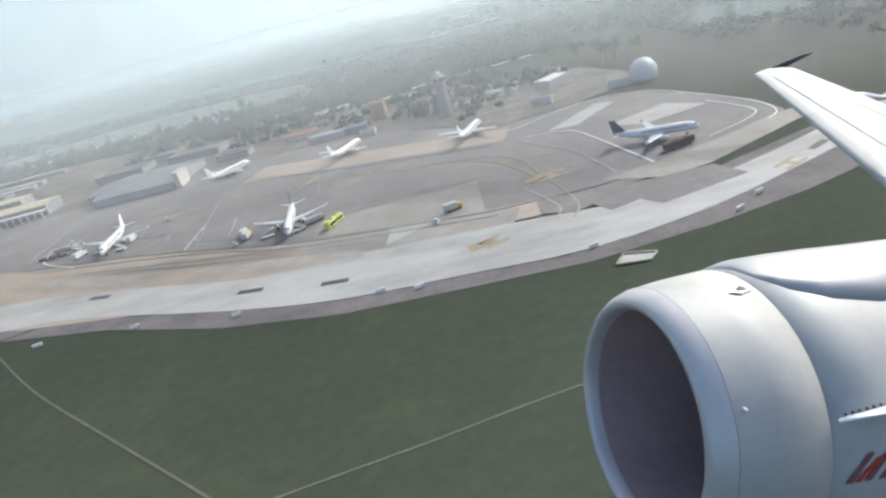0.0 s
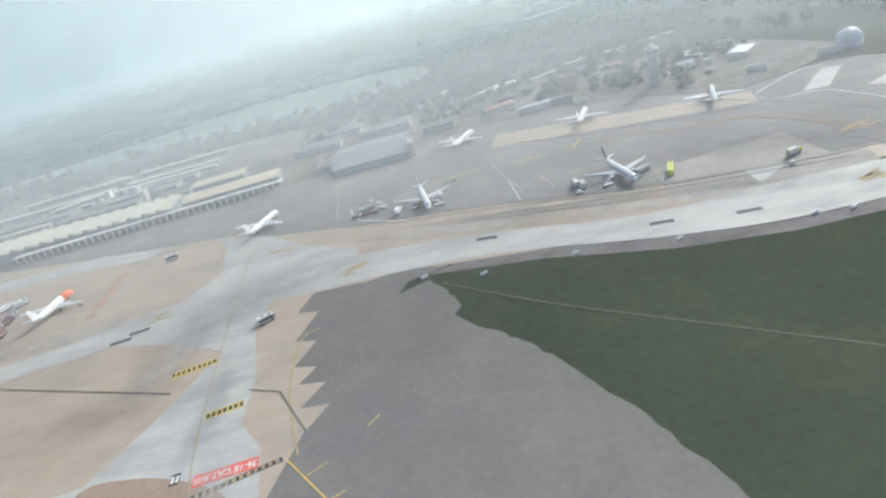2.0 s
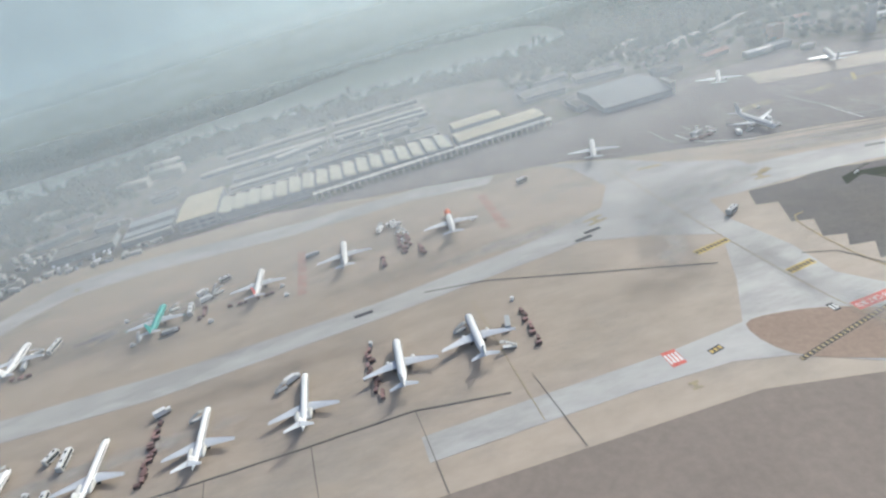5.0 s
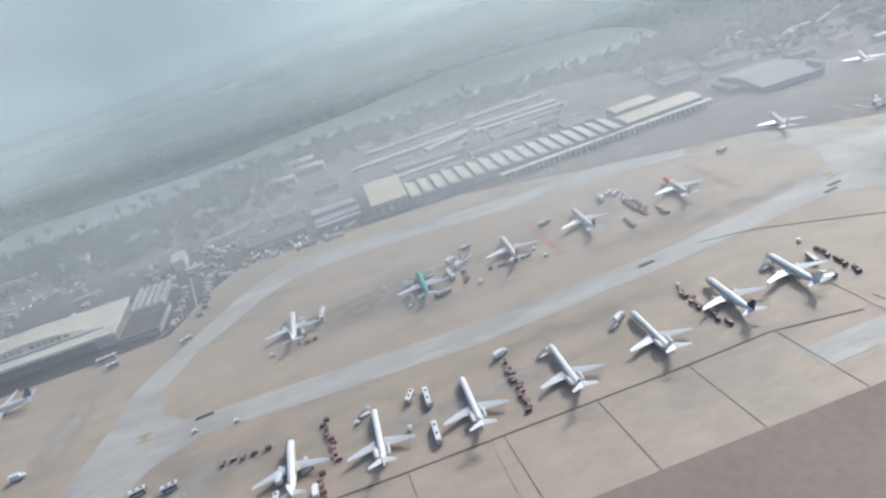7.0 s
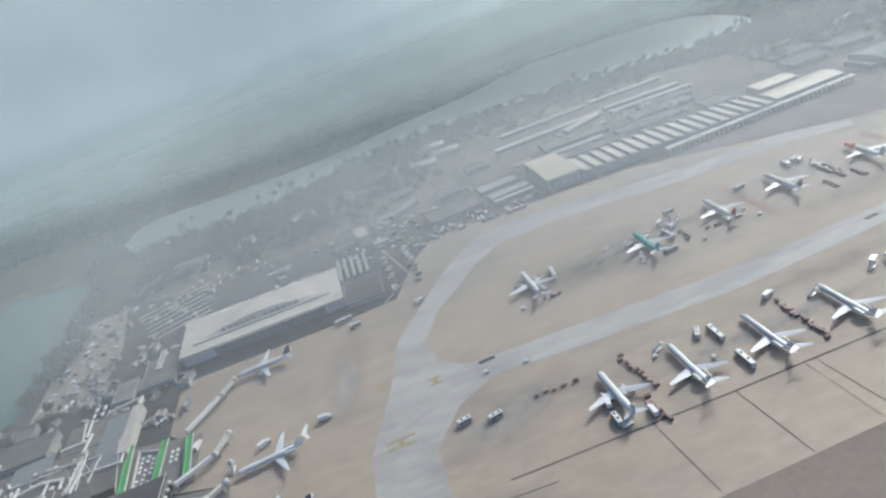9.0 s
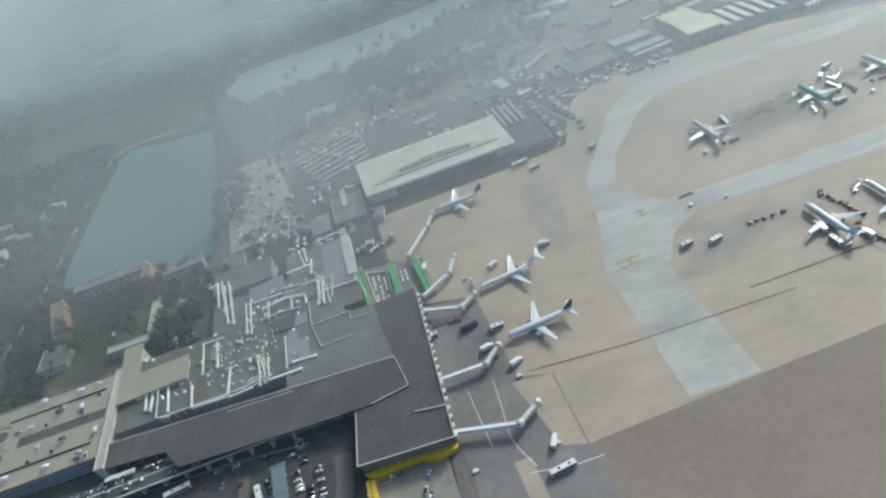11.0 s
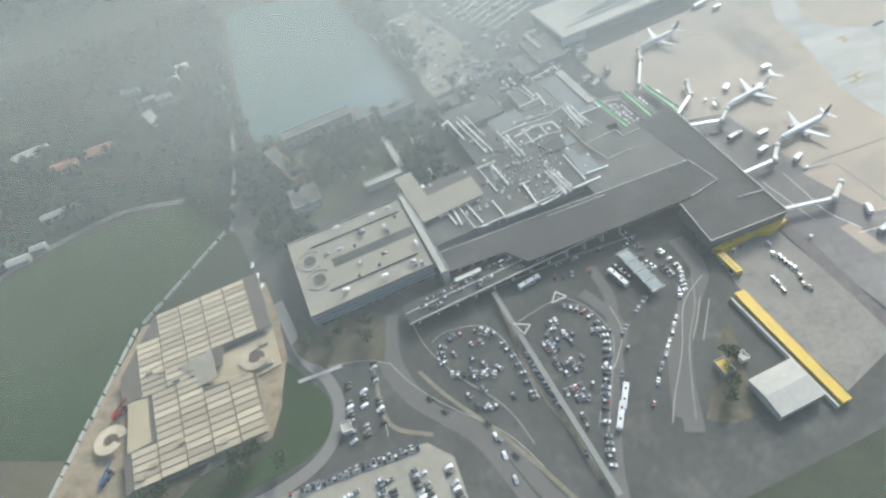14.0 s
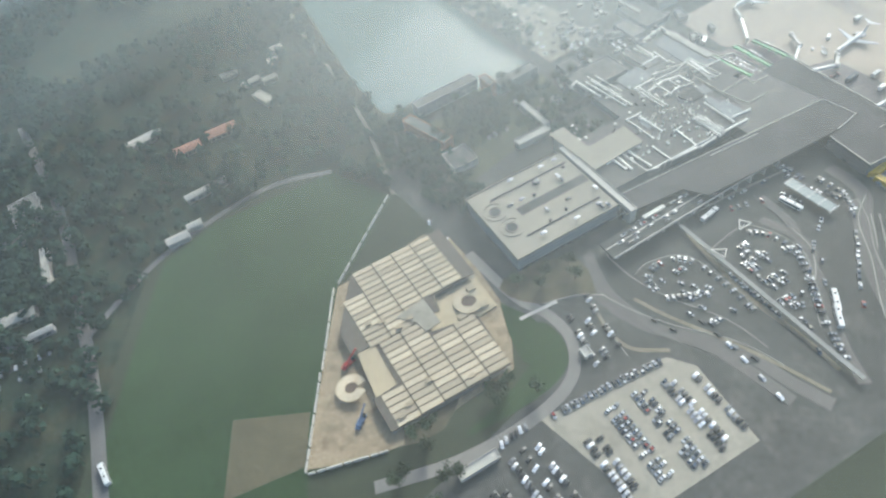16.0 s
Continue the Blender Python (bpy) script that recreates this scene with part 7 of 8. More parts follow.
def park(x, y, z, turn):
    """One more parked car; those far out, past the first 290, go into one joined heap of cars."""
    if len(PARKED) < 290 and y < 330 and x > -1262:
        PARKED.append(put(ONE_CAR, x, y, z, turn))
    else:
        FAR.append((x, y, z, turn))



def car_row(a, b, turn, step=2.9, fill=0.8, z=0.2, jitter=0.4):
    """Cars side by side along a line, with some places left empty."""
    l = math.hypot(b[0] - a[0], b[1] - a[1])
    for i in range(max(1, int(l / step))):
        if rnd.random() < fill:
            f = (i + 0.5) * step / l
            park( a[0] + (b[0] - a[0]) * f + rnd.uniform(-jitter, jitter), a[1] + (b[1] - a[1]) * f + rnd.uniform(-jitter, jitter), z, turn + rnd.choice((0, 180)) + rnd.uniform(-5, 5))


def car_arc(line, turn_by, step=3.2, fill=0.85):
    pts = rounded(line, 8, False)
    acc = 0.0
    for (ax, ay), (bx, by) in zip(pts, pts[1:]):
        acc += math.hypot(bx - ax, by - ay)
        if acc > step:
            acc = 0.0
            if rnd.random() < fill:
                park( bx, by, 0.2, math.degrees(math.atan2(by - ay, bx - ax)) + turn_by)


car_arc([(-1064, 147), (-1054, 139), (-1051, 120), (-1060, 103), (-1078, 78), (-1090, 55)], 90, 3.0)
for y, x0, x1 in ((139, -1080, -1068), (128, -1086, -1062), (123, -1086, -1064), (112, -1086, -1066), (107, -1084, -1070), (97, -1090, -1074), (92, -1090, -1078), (82, -1090, -1084)):
    car_row((x0, y), (x1, y), 90, fill=0.6)
car_arc([(-1141, 140), (-1139, 152), (-1128, 158), (-1112, 154), (-1105, 140), (-1104, 118), (-1106, 96)], 90, 3.0)
for y, x0, x1 in ((147, -1134, -1112), (139, -1132, -1110), (133, -1136, -1116), (127, -1130, -1110), (119, -1138, -1122), (108, -1136, -1112)):
    car_row((x0, y), (x1, y), 90 + 15, fill=0.5)
car_row((-1096.5, 140), (-1096.5, 88), 75, fill=0.75)
car_row((-998, 177), (-993, 132), 0, fill=0.75)
car_row((-1003, 172), (-999, 140), 0, fill=0.4)
car_row((-1018, 160), (-1012, 128), 100, 6, 0.4)
car_arc([(-1010, 132), (-1035, 119), (-1054, 106), (-1077, 93), (-1100, 62)], 4, 5.4, 0.75)
car_arc([(-1028, 118), (-1048, 103), (-1070, 80)], 4, 6.0, 0.5)
for a, b, f in (((-1094, 200), (-1005, 202.5), 0.4), ((-1092, 203.4), (-1010, 205), 0.3), ((-1088, 207), (-1015, 208.5), 0.35), ((-1070, 210), (-1030, 211), 0.3)):
    n = 15
    for i in range(n):
        if rnd.random() < f:
            u = (i + rnd.random()) / n
            PARKED.append(put(ONE_CAR, a[0] + (b[0] - a[0]) * u, a[1] + (b[1] - a[1]) * u, 6.15, rnd.choice((2, 182)), True))
for x, y, a in ((-901, 154, 70), (-904.6, 147, 65), (-903, 143.5, 65), (-903, 140.5, 65), (-902.5, 137, 65), (-902.5, 134, 65), (-916, 134, 70), (-916, 131, 70), (-906, 124, 60), (-905, 121, 60), (-920, 159, 40), (-914, 160, 20), (-917, 126, 70), (-904, 129, 60)):
    PARKED.append(put(ONE_CAR, x, y, 0.35, a, True))
for i, (x, y) in enumerate(((-973.5, 137.6), (-977, 134.5), (-980, 131.5), (-984.5, 128), (-987.4, 125.6), (-991, 122), (-996, 118.5), (-999, 116), (-1003, 112), (-1012, 103), (-961, 151), (-963, 147.5))):
    PARKED.append(put(ONE_CAR, x, y, 0.35, 41 + 3 * (i % 3), True))
for a, b, n, turn, fill in (((-1043, 166), (-1008, 150), 13, 62, 0.5), ((-1047, 150), (-1016, 139), 12, 62, 0.45), ((-1094, 168), (-1072, 156), 8, 60, 0.7), ((-955, 166), (-964, 148), 7, 10, 0.8), ((-957, 182), (-955, 164), 7, 10, 0.8)):
    for k in range(n):
        if rnd.random() < fill:
            f = (k + 0.5) / n
            PARKED.append(put(ONE_CAR, a[0] + (b[0] - a[0]) * f, a[1] + (b[1] - a[1]) * f, 0.35, turn + rnd.uniform(-5, 5), laid=True))
car_row((-1060, 176), (-1005, 172), 0, 5.5, 0.2)
car_row((-1057, 168), (-1030, 160), 60, 5.5, 0.4)
car_row((-960, 170), (-965, 105), 60, 9, 0.4)
car_row((-1250, 110.5), (-1172, 104.5), 80, 3.0, 0.85)
for x, y0, y1 in ((-1216, 98, 50), (-1211, 98, 50), (-1198, 98, 48), (-1193, 96, 46), (-1180, 95, 50), (-1176, 92, 50), (-1163, 92, 50), (-1236, 90, 52), (-1230, 88, 56)):
    car_row((x, y0), (x - 1, y1), 8, 2.8, 0.82, jitter=0.2)
for x, y0, y1 in ((-1260, 104, 60), (-1268, 104, 60), (-1276, 102, 56), (-1288, 96, 56), (-1293, 96, 56), (-1306, 92, 60)):
    car_row((x, y0), (x + 2, y1), 20, 2.9, 0.75, jitter=0.2)
car_row((-1277, 111), (-1256, 113), 70, 3.2, 0.7)
for x, y0, y1 in ((-1178, 168, 122), (-1196, 162, 120), (-1189, 150, 118)):
    car_row((x, y0), (x - 8, y1), 12, 3.0, 0.75, jitter=0.2)
car_arc([(-1165, 150), (-1150, 112), (-1133, 90), (-1126, 62)], 0, 9, 0.6)
car_arc([(-1136, 118), (-1134, 92), (-1137, 48)], 0, 7, 0.6)
car_row((-1225, 230), (-1232, 290), 70, 12, 0.6)
for x, y0, y1 in ((-1004, 560, 420), (-1016, 556, 430), (-1024, 556, 420), (-1036, 540, 420), (-996, 520, 410)):
    car_row((x, y0), (x + 2, y1), 0, 3.2, 0.3)
for x, y0, y1 in ((-1040, 414, 402), (-1022, 412, 402), (-1030, 412, 402)):
    car_row((x, y0), (x + 30, y1), 90, 3.2, 0.5)
for y in (468, 475, 484, 492):
    car_row((-684, y), (-628, y), 90, 3.4, 0.4)
for y in (552, 560, 572):
    car_row((-910, y), (-850, y + 4), 90, 3.4, 0.4)
for y in (300, 306, 288):
    car_row((-1094, y), (-1064, y), 90, 3.2, 0.6)
for x, y, a in ((-1170, 250, 5), (-1152, 256, 5), (-1140, 270, 0), (-1128, 270, 0), (-1136, 254, 90), (-1166, 272, 0), (-1176, 214, 0), (-1150, 212, 0), (-1130, 214, 0), (-1144, 230, 0), (-1122, 228, 90)):
    park( x, y, 12.7, a)
for y in (380, 372, 364):
    car_row((-985, y), (-972, y), 90, 3.4, 0.5)
for y in (360, 345):
    car_row((-1150, y - 20), (-1110, y - 18), 90, 3.4, 0.35)
car_row((-1548, 350), (-1506, 346), 90, 3.4, 0.5)
car_row((-1548, 338), (-1506, 334), 90, 3.4, 0.5)
city = at(bus("long white city bus in front of the terminal", WHITE, 14), -1075, 190, 0.2, -5)
for x, y, a in ((-1064, 82, 50), (-1072, 74, 50), (-1022, 148, 100), (-1108, 191, -5), (-1479, 225, 100), (-1070, 171, 8)):
    put(city, x, y, 0.22, a)


def far_cars():
    """The rest of the cars, in one mesh with a shade for each."""
    m = mat("far_car_paint", (0.5, 0.5, 0.5), 0.35, var=0.03)
    geo = node(m, "ShaderNodeNewGeometry")
    ramp = node(m, "ShaderNodeValToRGB")
    ramp.color_ramp.interpolation = "CONSTANT"
    for i, (p, c) in enumerate(((0.0, 0.75), (0.3, 0.45), (0.5, 0.2), (0.65, 0.04))):
        e = ramp.color_ramp.elements[i] if i < 2 else ramp.color_ramp.elements.new(p)
        e.position, e.color = p, (c, c, c * 1.03, 1)
    m.node_tree.links.new(geo.outputs["Random Per Island"], ramp.inputs[0])
    m.node_tree.links.new(ramp.outputs[0], m.node_tree.nodes["Principled BSDF"].inputs["Base Color"])
    bm = bmesh.new()
    side = [(-2.1, 0.3), (2.05, 0.3), (2.15, 0.62), (1.05, 0.95), (0.3, 1.42), (-1.3, 1.44), (-1.9, 1.0), (-2.1, 0.9)]
    for x, y, z, turn in FAR:
        px, py, more, _ = lay(x, y)
        f = pose(px, py, z, 0, 0, turn + more)
        loft(bm, [[tuple(f @ Vector((u, v * (0.86 if w < 1.2 else 0.68), w))) for u, w in side] for v in (-1, 1)])
    ob = part("parked_cars", bm, m)
    at(tagged(ob, "many small cars parked in the far lots", "cars", kind="stuff"), 0, 0, laid=True)


far_cars()


# ---- trees ----
def leaf_cloud(bm, rr, cx, cy, cz, r, h, n, size):
    """Leaf clumps scattered through an uneven crown."""
    lobes = [(rr.uniform(-0.55, 0.55) * r, rr.uniform(-0.55, 0.55) * r, rr.uniform(-0.4, 0.5) * h, rr.uniform(0.4, 0.72)) for _ in range(6)]
    for _ in range(n):
        lx, ly, lz, s = rr.choice(lobes)
        d = Vector((rr.gauss(0, 1), rr.gauss(0, 1), rr.gauss(0, 1))).normalized() * (rr.random() ** 0.4)
        p = Vector((cx + lx + d.x * r * s, cy + ly + d.y * r * s, cz + lz + d.z * h * s))
        a = Vector((rr.gauss(0, 1), rr.gauss(0, 1), rr.gauss(0, 0.7))).normalized() * size * rr.uniform(0.5, 1.1)
        b = a.cross(Vector((rr.gauss(0, 1), rr.gauss(0, 1), rr.gauss(0, 1)))).normalized() * size * rr.uniform(0.4, 0.9)
        bm.faces.new([bm.verts.new(q) for q in (p - a, p + b, p + a * 0.9, p - b)])


def tree(seed, label, h, r, slim=1.0):
    rr = random.Random(seed)
    ob = thing("tree", label, "tree", "trees by the lake")
    bm = bmesh.new()
    post(bm, 0, 0, 0, h * 0.55, 0.35, 7, 0.18)
    part("trunk", bm, BARK, ob)
    limbs = bmesh.new()
    for _ in range(5):
        a, z = rr.uniform(0, 6.28), rr.uniform(0.3, 0.5) * h
        bar(limbs, (0, 0, z), (math.cos(a) * r * 0.6, math.sin(a) * r * 0.6, z + h * 0.22), 0.16, 0.16)
    part("bough", limbs, BARK, ob)
    bm = bmesh.new()
    leaf_cloud(bm, rr, 0, 0, h * 0.63, r, h * 0.36 * slim, 300, 0.75)
    part("crown", bm, LEAF, ob)
    return ob


TREES = [at(tree(1, "tall broad green tree by the lake", 17, 5.5), -1012, 720), at(tree(2, "round green tree with an uneven crown", 13, 5.0), -700, 700), at(tree(3, "slender tall green poplar", 21, 3.2, 1.2), -300, 760)]
rnd = random.Random(33)


def grove(n, x0, x1, y0, y1, kinds=(0, 1), s=1.0):
    for _ in range(int(n * 0.8)):
        t = rnd.choice(kinds)
        put(TREES[t], rnd.uniform(x0, x1), rnd.uniform(y0, y1), 0.05, rnd.uniform(0, 360))


grove(40, -620, -100, 760, 850, (0, 1, 2))
grove(26, -1000, -620, 690, 830, (0, 1))
grove(14, -1056, -1028, 580, 740, (0, 1))
grove(10, -1056, -1044, 420, 580, (0, 1))
grove(44, -1185, -1066, 320, 404, (0, 1))
grove(12, -1250, -1215, 350, 520, (0, 1))
grove(26, -1330, -1215, 560, 760, (0, 1))
grove(24, -1480, -1290, 430, 640, (0, 1))
grove(18, -100, 120, 590, 760, (0, 1, 2))
grove(16, 120, 260, 520, 640, (0, 1))
grove(6, 300, 460, 520, 640, (0, 1))
grove(10, -1320, -1230, 126, 142, (1,))
grove(8, -1345, -1300, 90, 125, (1,))
grove(14, -880, -740, 580, 690, (0, 1))
grove(8, -1060, -1010, 350, 400, (1,))
grove(6, 30, 120, 490, 560, (0, 1))
for x, y in ((-1152, 214), (-1141, 206), (-1134, 212), (-1122, 200), (-1119, 210), (-968, 107), (-976, 96), (-981, 90)):
    put(TREES[1], x, y, 0.3, x * 7 % 360, True)


def canopy(label, areas, leaves, size, seed, keep_out=()):
    """Close-grown woods, past counting: every crown a dome of many small leaf clumps with gaps between."""
    rg = np.random.default_rng(seed)
    verts = []
    for x0, x1, y0, y1, n, r0, r1 in areas:
        for x, y in zip(rg.uniform(x0, x1, n), rg.uniform(y0, y1, n)):
            if any(inside(x, y, p) for p in keep_out):
                continue
            cx, cy = x, y
            r = rg.uniform(r0, r1)
            d = rg.normal(size=(leaves, 3))
            d /= np.linalg.norm(d, axis=1)[:, None]
            d[:, 2] = np.abs(d[:, 2])
            lump = 0.75 + 0.35 * np.sin(d[:, 0] * 4.1 + x) * np.cos(d[:, 1] * 3.7 + y)
            p = d * (r * lump * rg.uniform(0.75, 1.05, leaves))[:, None] * (1, 1, 1.15) + (cx, cy, r * 0.45)
            a = rg.normal(size=(leaves, 3)) * (1, 1, 0.6)
            a -= 0.8 * (a * d).sum(1)[:, None] * d
            a *= (size * rg.uniform(0.5, 1.1, leaves) / np.linalg.norm(a, axis=1))[:, None]
            b = np.cross(a, d + rg.normal(size=(leaves, 3)) * 0.5)
            b *= (size * rg.uniform(0.4, 0.9, leaves) / np.linalg.norm(b, axis=1))[:, None]
            verts.append(np.stack((p - a, p + b, p + a * 0.9, p - b), 1).reshape(-1, 3))
    verts = np.concatenate(verts)
    me = bpy.data.meshes.new("woods")
    me.from_pydata(verts.tolist(), [], np.arange(len(verts)).reshape(-1, 4).tolist())
    me.materials.append(WOODS_LEAF)
    at(tagged(new("woods", me), label, "woods", kind="stuff"), 0, 0, laid=True)


BASIN = [chart(*p) for p in ((-1206, 430), (-1208, 560), (-1200, 740), (-1130, 732), (-1074, 715), (-1055, 540), (-1054, 405), (-1110, 400))]
FIELD = [chart(*p) for p in ((-1272, 396), (-1375, 403), (-1427, 386), (-1458, 313), (-1506, 190), (-1456, 40), (-1390, 40), (-1230, 330), (-1244, 345))]
POND = [level(*p) for p in ((250, 560), (262, 530), (279, 497), (324, 474), (400, 452), (520, 470), (560, 600), (360, 660), (290, 600))]
canopy("dark hazy woods along the far bank of the lake", ((-1500, -20, 780, 1300, 2200, 7, 12), (-2400, -1500, 650, 1500, 900, 8, 14), (-20, 900, 660, 1300, 1500, 7, 12), (-1700, 900, 1300, 2200, 1800, 12, 18)), 26, 3.6, 8, (LONG_LAKE,))
canopy("dense dark trees along the near shore of the lake", ((-640, -120, 700, 758, 330, 4, 8), (-640, -130, 655, 700, 130, 4, 7), (-1040, -640, 615, 765, 420, 5, 9), (-960, -770, 545, 690, 330, 5, 9), (-1018, -990, 440, 680, 90, 5, 8), (-860, -700, 540, 640, 90, 4, 7), (-760, -640, 570, 660, 70, 4, 7)), 46, 1.7, 9, (LONG_LAKE, BASIN))
canopy("green trees between the airfield buildings", ((-200, 160, 600, 780, 420, 4, 8), (-150, 60, 530, 600, 110, 3, 6), (-60, 120, 488, 540, 50, 3, 6), (-260, -150, 570, 680, 70, 4, 7), (30, 60, 430, 480, 12, 3, 5), (-10, 20, 470, 500, 10, 3, 5)), 46, 1.5, 14, (LONG_LAKE,))
canopy("dark green woods around villas and a meadow", ((-1480, -1140, 350, 690, 640, 4, 8), (-1162, -1128, 300, 650, 110, 3, 6), (-1850, -1390, -100, 800, 1900, 5, 9), (-1330, -1200, 355, 390, 40, 3, 6)), 46, 2.3, 10, (LONG_LAKE, BASIN, FIELD))
canopy("dark garden trees between the offices and the terminal", ((-1112, -1070, 352, 398, 60, 3, 5.5), (-1058, -1024, 300, 380, 60, 3, 5.5), (-1150, -1124, 290, 400, 50, 3, 6)), 60, 1.2, 17)
canopy("dense dark trees at the edge of the airfield", ((215, 420, 470, 640, 330, 4, 8), (260, 600, 330, 470, 300, 4, 8)), 46, 1.6, 12, (POND,))


# ---- haze over the lake, imitated by thin translucent sheets ----
def haze_curtain_material(name, thick, foot, west_share, east_share):
    """A thin sheet in place of haze: lets most of the view through, thinner near the ground and in the west."""
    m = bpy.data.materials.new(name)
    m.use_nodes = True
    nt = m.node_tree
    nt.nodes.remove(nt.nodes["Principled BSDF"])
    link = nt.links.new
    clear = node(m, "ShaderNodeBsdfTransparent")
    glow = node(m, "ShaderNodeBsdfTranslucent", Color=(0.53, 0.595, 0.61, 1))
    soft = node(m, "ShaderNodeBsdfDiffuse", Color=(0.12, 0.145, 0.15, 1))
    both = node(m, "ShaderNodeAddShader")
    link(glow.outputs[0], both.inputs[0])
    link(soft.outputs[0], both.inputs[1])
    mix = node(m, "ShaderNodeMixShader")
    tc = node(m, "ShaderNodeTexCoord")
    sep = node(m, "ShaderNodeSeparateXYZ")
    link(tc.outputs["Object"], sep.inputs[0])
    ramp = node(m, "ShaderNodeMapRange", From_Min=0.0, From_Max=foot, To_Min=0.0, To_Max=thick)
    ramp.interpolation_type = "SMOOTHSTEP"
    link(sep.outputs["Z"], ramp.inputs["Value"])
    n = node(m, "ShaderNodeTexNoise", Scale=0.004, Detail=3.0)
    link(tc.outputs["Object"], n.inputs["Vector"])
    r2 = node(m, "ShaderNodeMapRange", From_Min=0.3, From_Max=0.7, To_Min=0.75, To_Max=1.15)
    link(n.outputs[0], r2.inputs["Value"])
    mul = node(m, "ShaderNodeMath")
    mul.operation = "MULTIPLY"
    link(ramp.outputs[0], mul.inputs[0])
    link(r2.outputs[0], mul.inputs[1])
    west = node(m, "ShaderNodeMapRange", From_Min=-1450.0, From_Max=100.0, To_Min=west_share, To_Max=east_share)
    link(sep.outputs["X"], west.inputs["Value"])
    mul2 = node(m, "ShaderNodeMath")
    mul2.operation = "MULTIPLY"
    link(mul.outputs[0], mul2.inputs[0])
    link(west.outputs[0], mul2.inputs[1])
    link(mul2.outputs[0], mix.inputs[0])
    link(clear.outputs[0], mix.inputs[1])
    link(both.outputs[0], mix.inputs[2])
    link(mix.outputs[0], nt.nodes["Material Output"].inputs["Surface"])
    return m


# Added translucent curtains stand in for haze behind the airport, from the meadow in the west to the tower in the east.
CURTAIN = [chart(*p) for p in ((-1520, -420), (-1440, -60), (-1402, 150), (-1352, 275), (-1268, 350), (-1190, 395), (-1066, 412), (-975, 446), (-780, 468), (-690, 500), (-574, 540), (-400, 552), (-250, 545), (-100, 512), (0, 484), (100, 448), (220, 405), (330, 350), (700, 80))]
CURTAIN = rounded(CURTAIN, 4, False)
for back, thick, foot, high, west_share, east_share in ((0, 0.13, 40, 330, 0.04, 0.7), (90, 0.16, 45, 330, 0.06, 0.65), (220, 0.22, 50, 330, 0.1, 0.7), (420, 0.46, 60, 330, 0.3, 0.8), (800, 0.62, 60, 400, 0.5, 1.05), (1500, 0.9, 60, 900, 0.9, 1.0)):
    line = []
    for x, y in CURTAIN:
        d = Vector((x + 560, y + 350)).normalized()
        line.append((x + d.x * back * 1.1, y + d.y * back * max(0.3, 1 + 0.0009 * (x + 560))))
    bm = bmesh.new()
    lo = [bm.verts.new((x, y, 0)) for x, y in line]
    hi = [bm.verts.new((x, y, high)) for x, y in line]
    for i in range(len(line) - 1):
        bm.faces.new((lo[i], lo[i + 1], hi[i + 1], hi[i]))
    ob = part("haze", smooth(bm), haze_curtain_material("haze_%d" % back, thick, foot, west_share, east_share))
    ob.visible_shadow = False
    at(tagged(ob, "thin translucent curtain standing in for haze over the lake", "haze", kind="stuff"), 0, 0, 0.3, laid=True)


# Flat see-through sheets imitate haze; the first hangs high over the car parks and the building site in the west.
def haze_sheet_material(name, thick, tint, rims):
    """Haze put into a sheet's colour: pale, uneven, and thinning out to nothing at its rims."""
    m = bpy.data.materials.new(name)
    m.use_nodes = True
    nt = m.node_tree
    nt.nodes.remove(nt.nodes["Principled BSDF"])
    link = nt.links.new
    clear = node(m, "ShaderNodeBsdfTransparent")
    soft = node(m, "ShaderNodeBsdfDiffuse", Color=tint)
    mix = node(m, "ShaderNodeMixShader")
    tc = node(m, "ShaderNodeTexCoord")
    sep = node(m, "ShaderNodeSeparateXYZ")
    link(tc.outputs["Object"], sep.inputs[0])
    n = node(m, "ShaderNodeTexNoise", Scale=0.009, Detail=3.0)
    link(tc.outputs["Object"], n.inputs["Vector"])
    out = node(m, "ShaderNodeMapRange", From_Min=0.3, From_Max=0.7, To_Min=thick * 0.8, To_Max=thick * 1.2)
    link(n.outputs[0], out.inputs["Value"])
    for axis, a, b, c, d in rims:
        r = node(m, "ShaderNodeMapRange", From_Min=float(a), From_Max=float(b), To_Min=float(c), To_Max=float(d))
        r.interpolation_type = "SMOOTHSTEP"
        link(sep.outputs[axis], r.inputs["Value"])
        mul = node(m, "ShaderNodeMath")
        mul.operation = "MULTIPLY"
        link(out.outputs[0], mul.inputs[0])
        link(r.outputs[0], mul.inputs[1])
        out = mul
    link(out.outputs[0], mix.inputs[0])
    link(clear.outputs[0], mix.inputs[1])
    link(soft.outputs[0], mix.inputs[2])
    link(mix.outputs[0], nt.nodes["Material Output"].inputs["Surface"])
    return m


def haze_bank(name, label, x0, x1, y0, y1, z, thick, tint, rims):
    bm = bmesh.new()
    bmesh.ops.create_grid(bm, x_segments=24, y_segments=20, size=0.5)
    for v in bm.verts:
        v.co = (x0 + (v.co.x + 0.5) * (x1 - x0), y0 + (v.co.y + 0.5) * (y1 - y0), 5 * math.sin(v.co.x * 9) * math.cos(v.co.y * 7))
    ob = part("haze", smooth(bm), haze_sheet_material(name, thick, tint, rims))
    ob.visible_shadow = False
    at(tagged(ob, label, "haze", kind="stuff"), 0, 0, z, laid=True)


